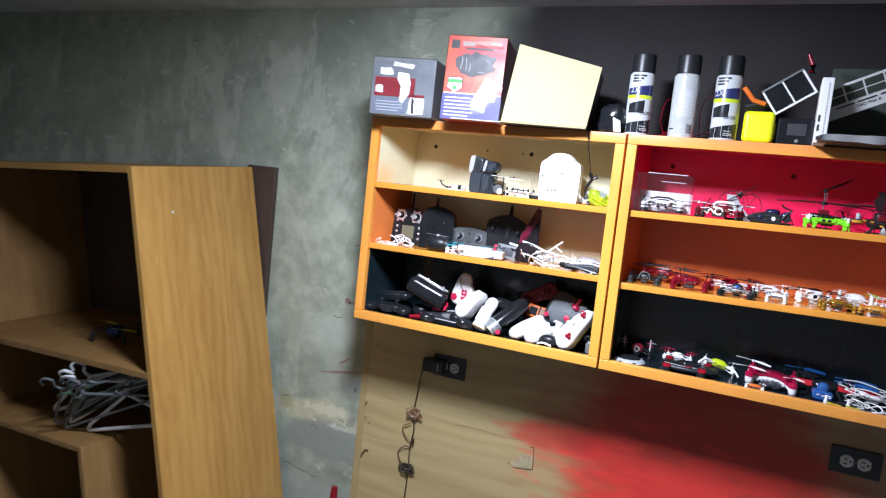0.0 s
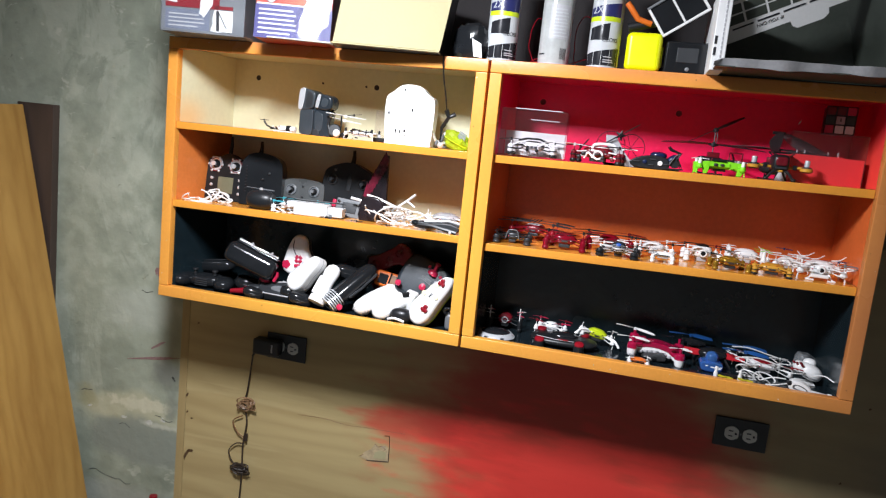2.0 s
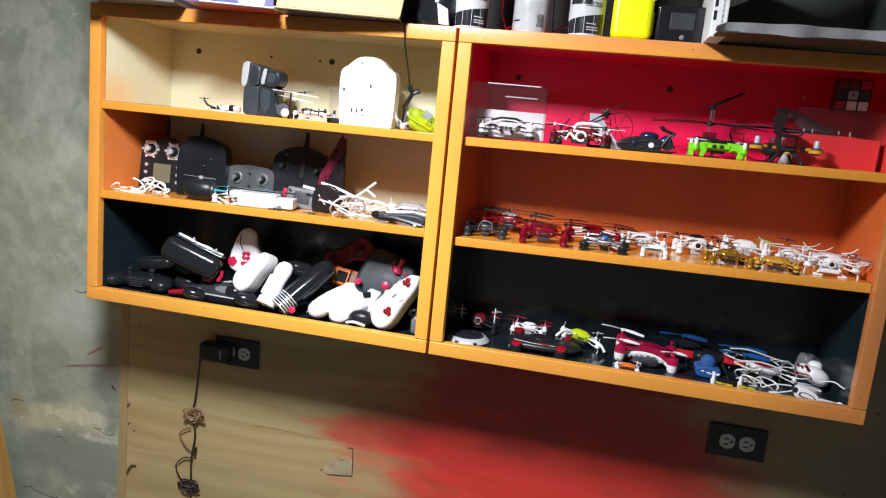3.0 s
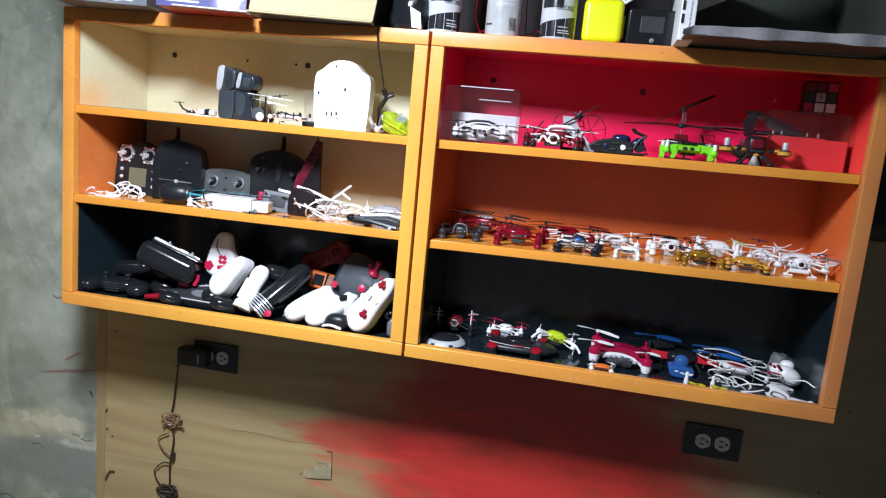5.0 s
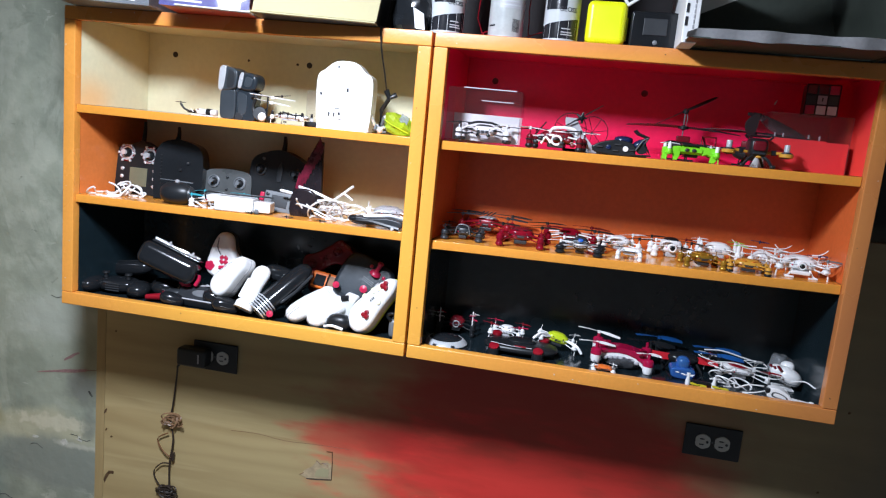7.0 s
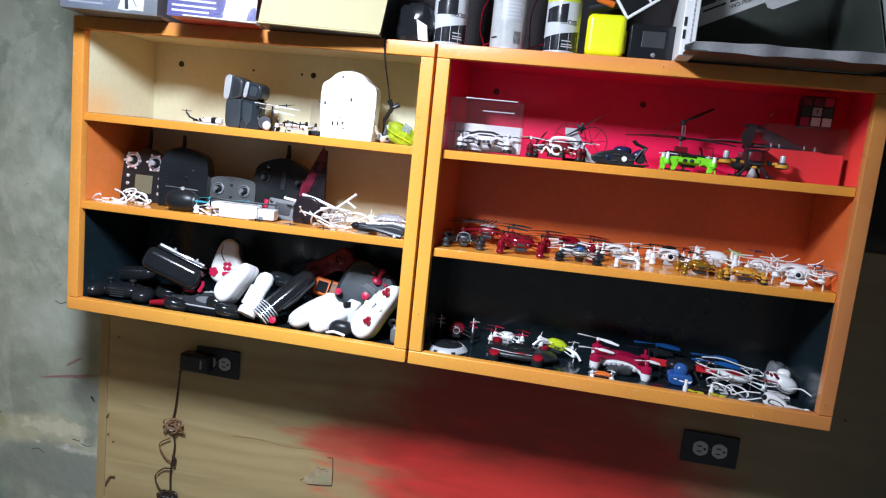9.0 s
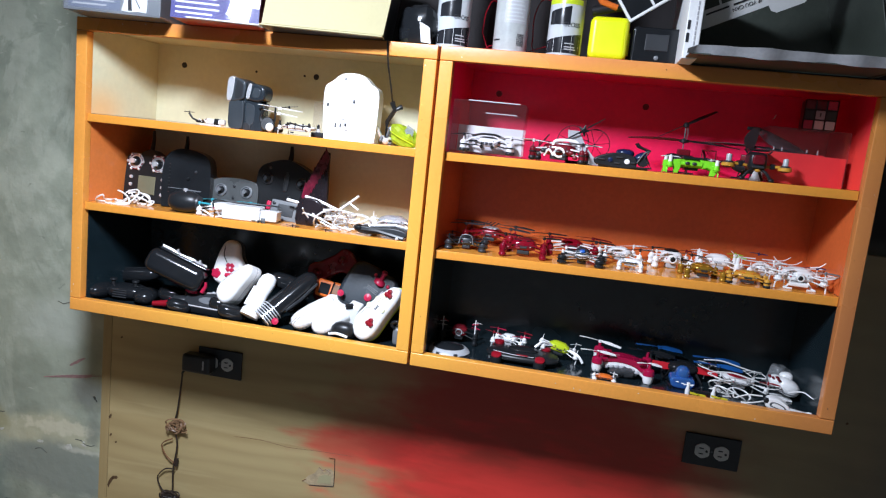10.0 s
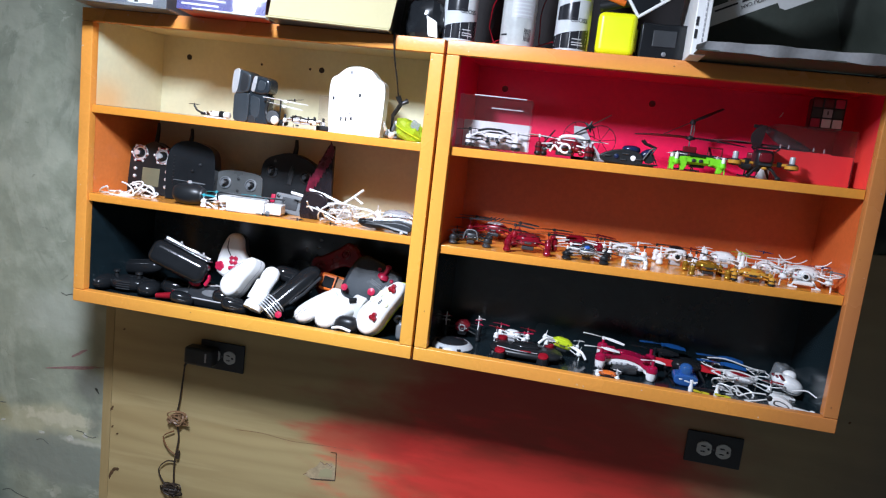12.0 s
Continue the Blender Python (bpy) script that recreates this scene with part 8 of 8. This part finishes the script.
gr = quad("white and red quadcopter with wide propeller guards", (0.622, 0.110, F), 10, 0.126, white, white, white, (white, red_flat), (0.40, 0.5, 0.14), 0.26, 0.036, prop=0.36, long=0.7, guards=0.18, canopy=red_flat, tilt=(0, 5), legs=True)
for y, z in ((-0.030, 0.034), (0.034, 0.038)):
    part("cross_bar", tube(curve_points([(-0.056, y, z), (-0.02, y + 0.004, z + 0.003), (0.02, y, z - 0.002), (0.060, y + 0.004, z - 0.008)], 4), 0.0014, 7), white, gr)
wk = thing("white_round_drone", pose(0.708, 0.112, F) @ Matrix.Scale(0.84, 4), "white rounded camera drone with dark red patches on top", "drone", "toy quadcopters")
part("body", pebble(0.029, 0.026, 0.0185, 0.85, None, Matrix.Translation((0.008, 0, 0.030)) @ pose(0, 0, 0, 0, 24, 0)), white, wk, smooth=70)
part("neck", pebble(0.020, 0.020, 0.014, 0.85, None, Matrix.Translation((-0.012, 0.002, 0.038)) @ pose(0, 0, 0, 0, 14, 0)), white, wk, smooth=70)
part("rear_lobe", pebble(0.015, 0.014, 0.012, 0.85, None, Matrix.Translation((0.008, 0.016, 0.047))), white, wk, smooth=70)
for x, y, z, k in ((-0.024, -0.010, 0.0480, 0.8), (-0.017, -0.012, 0.0500, 0.7), (-0.013, -0.017, 0.0455, 1.0), (-0.029, 0.0, 0.0480, 0.9)):
    part("red_patch", pebble(0.0066 * k, 0.0045, 0.0016, 0.5, None, Matrix.Translation((x, y, z)) @ pose(0, 0, 0, 30, 35 * k - 20, 30)), maroon, wk)
part("grey_band", tube(curve_points([(-0.020, -0.016, 0.026), (0.004, -0.027, 0.020), (0.026, -0.018, 0.016)], 4), 0.0011, 5), grey, wk)
part("skid", box(-0.02, 0.02, -0.02, 0.02, 0.0, 0.004, 0.001), white, wk)
for x, y, rx, rz, place in ((0.716, 0.176, 0.024, 0.025, "in the corner"), (0.412, 0.092, 0.036, 0.013, "under the red quadcopter")):
    bg = thing("clear_bag", pose(x, y, F), "crumpled clear plastic bag lying " + place, "bag")
    bm = ball(1.0, (rx, 0.024, rz), None, Matrix.Translation((0, 0, rz * 0.88)), 24, 16)
    for v in bm.verts:
        v.co += v.co.normalized() * noise.noise(v.co * 55) * 0.012
        v.co.z = max(0.0, v.co.z)
    part("film", bm, frost if rz > 0.02 else grey_film, bg, smooth=30)
fs = thing("white_drone_shell", pose(0.690, 0.042, F, 0, 3, -6), "white drone body shell with thin bent legs lying at the front", "drone", "toy quadcopters")
part("shell", prism(outline([(-0.028, 0.006), (-0.022, 0.001), (0.002, 0.0), (0.014, 0.002), (0.012, 0.009), (0.004, 0.015), (-0.010, 0.020), (-0.024, 0.018)]), -0.012, 0.012, 0.004, 3), white, fs)
part("grey_window", prism(outline([(-0.019, 0.005), (0.002, 0.003), (0.007, 0.006), (0.000, 0.011), (-0.012, 0.014), (-0.020, 0.012)]), -0.0130, -0.0115, 0.0004, 1), pad_grey, fs)
part("pale_panel", prism(outline([(-0.016, 0.0065), (0.001, 0.0045), (0.004, 0.006), (-0.001, 0.0095), (-0.011, 0.0122), (-0.017, 0.011)]), -0.0136, -0.0125, 0.0003, 1), white, fs)
part("dark_opening", pebble(0.005, 0.003, 0.005, 0.8, None, Matrix.Translation((-0.028, -0.0105, 0.014))), black, fs)
part("tail_blade", beam((0.012, -0.006, 0.006), (0.046, -0.008, 0.005), 0.012, 0.003), white, fs)
part("tail_cap", pebble(0.005, 0.005, 0.0035, 0.8, None, Matrix.Translation((0.046, -0.008, 0.006))), white, fs)
for pts in (((-0.036, -0.012, 0.020), (-0.062, -0.018, 0.018), (-0.082, -0.020, 0.008), (-0.086, -0.020, 0.016)), ((-0.030, -0.010, 0.012), (-0.052, -0.020, 0.006), (-0.070, -0.022, 0.002), (-0.020, -0.022, 0.002)),
            ((0.036, -0.010, 0.006), (0.052, -0.014, 0.005), (0.066, -0.016, 0.009)), ((0.010, 0.016, 0.030), (0.034, 0.018, 0.036), (0.052, 0.010, 0.030), (0.070, 0.008, 0.032))):
    part("bent_leg", tube(curve_points(pts, 4), 0.0013, 7), white, fs)
settle(fs, F)
heap_of_frames("thin white broken quadcopter frames in a tangle", (0.634, 0.066, F), (0.110, 0.050, 0.024), white, 5, 14, 0.0015, F)

# ---- on the walls ----
def outlet(label, x0, x1, z0, z1, sockets):
    root = thing("wall_outlet", pose(0, 0, 0), label, "outlet", "wall outlets")
    part("plate", box(x0, x1, WALL - 0.006, WALL - 0.0005, z0, z1, 0.002, 2), dark_grey, root, "black plastic cover plate")
    zc = (z0 + z1) / 2
    for x in sockets:
        face = part("socket", prism(outline([(x - 0.0135, zc - 0.010), (x, zc - 0.0165), (x + 0.0135, zc - 0.010), (x + 0.0150, zc), (x + 0.0135, zc + 0.010), (x, zc + 0.0165), (x - 0.0135, zc + 0.010), (x - 0.0150, zc)], 4), WALL - 0.0085, WALL - 0.0055, 0.0006, 1), ivory, root, "ivory socket face")
        for dz in (-0.0065, 0.0055):
            part("slot", box(x - 0.007, x + 0.002, WALL - 0.0095, WALL - 0.0075, zc + dz - 0.0012, zc + dz + 0.0012), black_print, face)
        part("ground_hole", lathe([(0.0003, 0), (0.0026, 0), (0.0026, 0.002), (0.0003, 0.002)], 10, None, Matrix.Translation((x + 0.0085, WALL - 0.0078, zc)) @ pose(0, 0, 0, 90)), black_print, face)
    part("screw", lathe([(0.0003, 0), (0.0025, 0), (0.002, 0.001), (0.0003, 0.0012)], 10, None, Matrix.Translation(((x0 + x1) / 2, WALL - 0.006, zc)) @ pose(0, 0, 0, 90)), grey, root)
    return root


outlet("black wall outlet with two ivory sockets on the plywood", 0.571, 0.686, 0.957, 1.027, (0.609, 0.648))
outlet("black wall outlet with one socket in use, on the plywood", -0.576, -0.461, 0.963, 1.033, (-0.498, -0.538))
ad = thing("power_adapter", pose(-0.566, WALL - 0.006, 0.998), "black power adapter plugged into the outlet", "power adapter")
part("adapter_body", box(-0.034, 0.040, -0.036, -0.0005, -0.022, 0.022, 0.007, 3), dark_grey, ad)
part("cord_relief", tube([(-0.030, -0.02, -0.018), (-0.040, -0.018, -0.034)], 0.004, 8, taper=0.0025), black, ad)
part("mark", box(0.022, 0.026, -0.0368, -0.0355, -0.010, 0.012), grey_print, ad)
cd = thing("hanging_cord", pose(0, 0, 0), "thin brown power cord hanging with two tied bundles", "cord")
Y = WALL - 0.010
part("cord", tube(curve_points([(-0.606, Y - 0.012, 0.964), (-0.616, Y, 0.92), (-0.622, Y, 0.86), (-0.628, Y, 0.82), (-0.618, Y, 0.77), (-0.626, Y, 0.70), (-0.624, Y, 0.62), (-0.628, Y, 0.50)], 5), 0.0021, 6), cord_mat, cd)
part("cord_loop", tube(curve_points([(-0.632, Y, 0.785), (-0.660, Y, 0.765), (-0.645, Y, 0.735), (-0.622, Y, 0.722)], 5), 0.0018, 6), copper, cd)
part("cord_loop", tube(curve_points([(-0.622, Y, 0.705), (-0.648, Y, 0.701), (-0.668, Y, 0.675), (-0.654, Y, 0.645), (-0.634, Y, 0.638)], 5), 0.0018, 6), cord_mat, cd)
part("connector", tube([(-0.616, Y, 0.735), (-0.618, Y, 0.715)], 0.004, 8), cord_mat, cd)
rng = random.Random(21)
for cx, cz, n, mat, sz in ((-0.622, 0.820, 12, tan_cord, 0.031), (-0.628, 0.632, 13, cord_mat, 0.027)):
    for k in range(n):
        a0 = rng.uniform(0, 360)
        rx, rz = rng.uniform(0.4, 1.0) * sz, rng.uniform(0.2, 0.5) * sz
        pts = [(cx + rx * math.cos(radians(a0 + a)) + 0.006 * math.cos(radians(k * 77)), Y - 0.004 + 0.004 * math.sin(radians(2 * a)), cz + rz * math.sin(radians(a0 + a)) + 0.006 * math.sin(radians(k * 131))) for a in range(0, 320, 20)]
        part("bundle_loop", tube(curve_points(pts, 2), 0.0017, 5), mat, cd)
ps = tagged(part("paper_scrap", prism([(-0.284, 0.738), (-0.268, 0.732), (-0.250, 0.735), (-0.206, 0.741), (-0.208, 0.776), (-0.220, 0.783), (-0.232, 0.771), (-0.246, 0.780), (-0.256, 0.764), (-0.272, 0.754)], WALL - 0.0012, WALL - 0.0002), torn), "torn remnant of a square label on the plywood", "paper scrap")
part("pale_patch", prism([(-0.248, 0.741), (-0.214, 0.745), (-0.213, 0.764), (-0.230, 0.766), (-0.244, 0.758)], WALL - 0.0018, WALL - 0.0010), card_cream, ps)
for pts in (((-0.2055, 0.740), (-0.2060, 0.776), (-0.2085, 0.810)), ((-0.2085, 0.810), (-0.222, 0.809)), ((-0.246, 0.781), (-0.236, 0.774), (-0.228, 0.779), (-0.216, 0.772), (-0.222, 0.764)), ((-0.268, 0.731), (-0.240, 0.734), (-0.206, 0.739)), ((-0.286, 0.738), (-0.276, 0.745))):
    part("torn_edge", tube([(x, WALL - 0.001, z) for x, z in pts], 0.0009, 5), cord_mat if len(pts) == 3 else copper, ps)
rust = material("rust_brown", (0.14, 0.075, 0.030), 0.8, vary=0.4, scale=40, fine=200, bump=0.1)
rng = random.Random(31)
for x, z, w, h in ((-0.814, 0.807, 0.004, 0.008), (-0.811, 0.758, 0.003, 0.004), (-0.796, 0.741, 0.003, 0.003), (-0.808, 0.630, 0.006, 0.016), (-0.796, 0.644, 0.010, 0.005), (0.85, 0.92, 0.003, 0.003), (0.88, 1.10, 0.003, 0.003), (-0.79, 1.02, 0.003, 0.003)):
    pts = [(x + w * math.cos(radians(a)) * rng.uniform(0.6, 1.2) + 0.4 * h * math.sin(radians(a)), z + h * math.sin(radians(a)) * rng.uniform(0.6, 1.2)) for a in range(0, 360, 36)]
    tagged(part("nail_stain", prism(pts, WALL - 0.0008, WALL - 0.0002), rust), "rusty nail stain in the plywood", "nail", "nails in the plywood")
for x0, dx, cab in ((-0.638, 0, left_cabinet), (-0.318, 0, left_cabinet), (-0.345, 0, left_cabinet), (-0.46, 0, left_cabinet), (0.09, 0, right_cabinet), (0.39, 0, right_cabinet)):
    small = x0 in (-0.345, -0.46)
    rr = 0.0028 if small else 0.0065
    part("screw_hole", lathe([(0.0003, 0), (rr, 0), (rr * 0.9, 0.0012), (0.0003, 0.0008)], 14, None, Matrix.Translation((x0, 0.2120, 1.696)) @ pose(0, 0, 0, 90)), cord_mat if cab is left_cabinet else maroon, cab)

for x, z in ((0.088, 0.668), (0.362, 0.751)):
    tagged(part("wood_knot", lathe([(0.0003, 0), (0.016, 0), (0.014, 0.0006), (0.0003, 0.0008)], 14, None, Matrix.Translation((x, WALL - 0.0002, z)) @ pose(0, 0, 0, 90), 0.6), maroon), "dark knot in the red-sprayed plywood", "knot", "knots in the plywood")
split = [(-0.47, 0.817), (-0.40, 0.821), (-0.33, 0.816), (-0.25, 0.821), (-0.167, 0.824)]
tagged(part("veneer_split", tube(curve_points([(x, WALL - 0.0002, z) for x, z in split], 3), 0.0006, 5, taper=0.0003), copper), "thin split in the plywood's face veneer", "crack")
wl = thing("wire_loop", pose(-0.48, WALL - 0.004, 0.50), "thin dark wire loop on the plywood", "wire")
part("loop", tube([(0.030 * math.cos(radians(a)), 0, 0.036 * math.sin(radians(a))) for a in range(-30, 220, 15)], 0.0014, 5), cord_mat, wl)

# red marks and chips on the concrete
CW = WALL + 0.02


def mark(x, z, w, h, seed, mat, label, turn=0):
    rng = random.Random(seed)
    pts = [(w / 2 * math.cos(radians(a)) * rng.uniform(0.6, 1.15), h / 2 * math.sin(radians(a)) * rng.uniform(0.6, 1.15)) for a in range(0, 360, 24)]
    ob = part("wall_mark", prism(pts, -0.0012, -0.0002), mat, None)
    ob.matrix_basis = pose(x, CW, z, 0, turn, 0)
    return tagged(ob, label, "wall mark", "marks on the concrete wall")


faded_red = material("faded_red_paint", (0.36, 0.215, 0.20), 0.8, vary=0.35, scale=30, fine=200, bump=0.2)
chip_white = material("chipped_plaster", (0.62, 0.62, 0.54), 0.85, vary=0.25, scale=30, fine=150, bump=0.4)
crack_dark = material("crack_shadow", (0.12, 0.125, 0.105), 0.9, vary=0.3, scale=30, fine=150, bump=0.2)
mark(-0.940, 1.140, 0.030, 0.026, 12, faded_red, "smudge of faded red paint on the concrete")
mark(-0.914, 1.136, 0.050, 0.008, 15, faded_red, "thin faded red brush stroke on the concrete", 4)
mark(-0.940, 0.886, 0.17, 0.010, 2, faded_red, "long faded red streak on the concrete", -10)
mark(-0.928, 0.928, 0.06, 0.009, 3, faded_red, "short faded red scrape on the concrete", -32)
mark(-0.948, 0.690, 0.024, 0.018, 4, chip_white, "small pale chip in the concrete")
for k in range(4):
    q = random.Random(100 + k)
    mark(-0.86 - 0.30 * q.random(), 0.700 + 0.05 * (q.random() - 0.4), 0.006 + 0.016 * q.random(), 0.003 + 0.005 * q.random(), 40 + k, chip_white, "pale flake in the concrete", q.uniform(-30, 30))
for k in range(2):
    q = random.Random(200 + k)
    mark(-0.87 - 0.08 * q.random(), 0.845 + 0.035 * (q.random() - 0.5), 0.010 + 0.02 * q.random(), 0.004 + 0.006 * q.random(), 60 + k, crack_dark, "small dark scuff on the concrete", q.uniform(-70, 70))
rng = random.Random(8)
for x0, z0, n, step in ((-1.151, 0.500, 11, 0.017), (-1.185, 0.745, 5, 0.012), (-0.93, 0.715, 5, 0.014), (-0.99, 1.08, 4, 0.012), (-0.93, 1.335, 4, 0.012), (-1.05, 0.665, 5, 0.012)):
    pts, x, z = [], x0, z0
    for k in range(n):
        pts.append((x, CW - 0.0003, z))
        x, z = x + step * rng.uniform(0.6, 1.4), z + rng.uniform(-0.010, 0.006)
    tagged(part("crack", tube(pts, 0.0011, 5), crack_dark), "thin dark crack in the concrete wall", "crack", "cracks in the concrete wall")

# ---- inside the wardrobe ----
def in_wardrobe(u, d, w):
    k = w / 1.54
    return Vector((-1.384 - u - 0.2284 * (w - 1.54) + 0.008 * d, -0.304 + d, w - 0.005 - 0.062 * u * k + 0.062 * d * k))


p = in_wardrobe(0.42, 0.22, 0.932)
quad("blue and black toy drone with yellow propellers, on the wardrobe shelf", (p.x, p.y, p.z), 25, 0.150, blue, black, black, (black, yellow), (0.36, 0.4, 0.2), 0.32, 0.05, prop=0.6, tilt=(0, -2), support=p.z - 0.002)


def hanger(label, m, mat, r=0.0034):
    root = thing("clothes_hanger", m, label, "hanger", "clothes hangers")
    part("bar", tube(curve_points([(0.0, 0, 0.0), (0.10, 0, -0.045), (0.195, 0, -0.088), (0.205, 0, -0.100), (0.195, 0, -0.108), (0.0, 0, -0.108), (-0.195, 0, -0.108), (-0.205, 0, -0.100), (-0.195, 0, -0.088), (-0.10, 0, -0.045), (0.0, 0, 0.0)], 4), r, 7), mat, root)
    part("hook", tube(curve_points([(0, 0, 0), (0, 0, 0.025), (0.022, 0, 0.045), (0.012, 0, 0.068), (-0.012, 0, 0.066), (-0.022, 0, 0.050)], 5), r * 0.85, 7), mat, root)
    part("notch", tube([(0.10, 0, -0.045), (0.106, 0, -0.030), (0.112, 0, -0.048)], r * 0.8, 6), mat, root)
    return root


dark_green = material("dark_green_hanger_plastic", (0.05, 0.09, 0.06), 0.35, vary=0.2, scale=20, fine=200, bump=0.0)
HANG = ((-1.622, -0.200, 0.635, 0, -17, 0, white, "white plastic clothes hanger hooked over the divider"), (-1.790, -0.200, 0.664, 48, -24, 8, white, "white plastic clothes hanger in a bundle"),
        (-1.735, -0.195, 0.655, 58, -32, 4, grey, "grey plastic clothes hanger in a bundle"), (-1.715, -0.225, 0.645, 66, -30, 6, dark_green, "dark green plastic clothes hanger in a bundle"),
        (-1.728, -0.240, 0.640, 52, -34, -3, grey, "grey plastic clothes hanger in a bundle"), (-1.752, -0.180, 0.650, 62, -36, 7, white, "white plastic clothes hanger in a bundle"),
        (-1.680, -0.240, 0.640, 40, -26, 3, grey, "grey plastic clothes hanger in a bundle"), (-1.690, -0.190, 0.660, 70, -38, 5, dark_green, "dark green plastic clothes hanger in a bundle"),
        (-1.690, -0.215, 0.650, 34, -36, 9, white, "white plastic clothes hanger in a bundle"))
for x, y, z, rx, ry, rz, mat, lab in HANG:
    hanger(lab, pose(x, y, z, rx, ry, rz) @ Matrix.Translation((0.205, 0, 0.104)), mat, 0.0062 if mat is white else 0.0046)
for w in (1.40, 0.62):
    q = in_wardrobe(0.0, 0.14, w)
    part("dowel_cap", lathe([(0.0004, 0), (0.005, 0), (0.0045, 0.001), (0.0004, 0.0014)], 12, None, Matrix.Translation(q + Vector((0.0002, 0, 0))) @ pose(0, 0, 0, 0, 78, 0)), ivory, wardrobe)

# a red tool handle propped against the concrete
th = thing("red_tool_handle", pose(-0.905, 0.20, 0.0, -3, 0.5, 0), "red-topped tool handle propped against the wall", "tool")
part("shaft", tube([(0, 0, 0.0), (0, 0, 0.45)], 0.011, 10), grey, th)
part("red_grip", tube([(0, 0, 0.43), (0, 0, 0.488)], 0.014, 12, taper=0.011), red_flat, th)
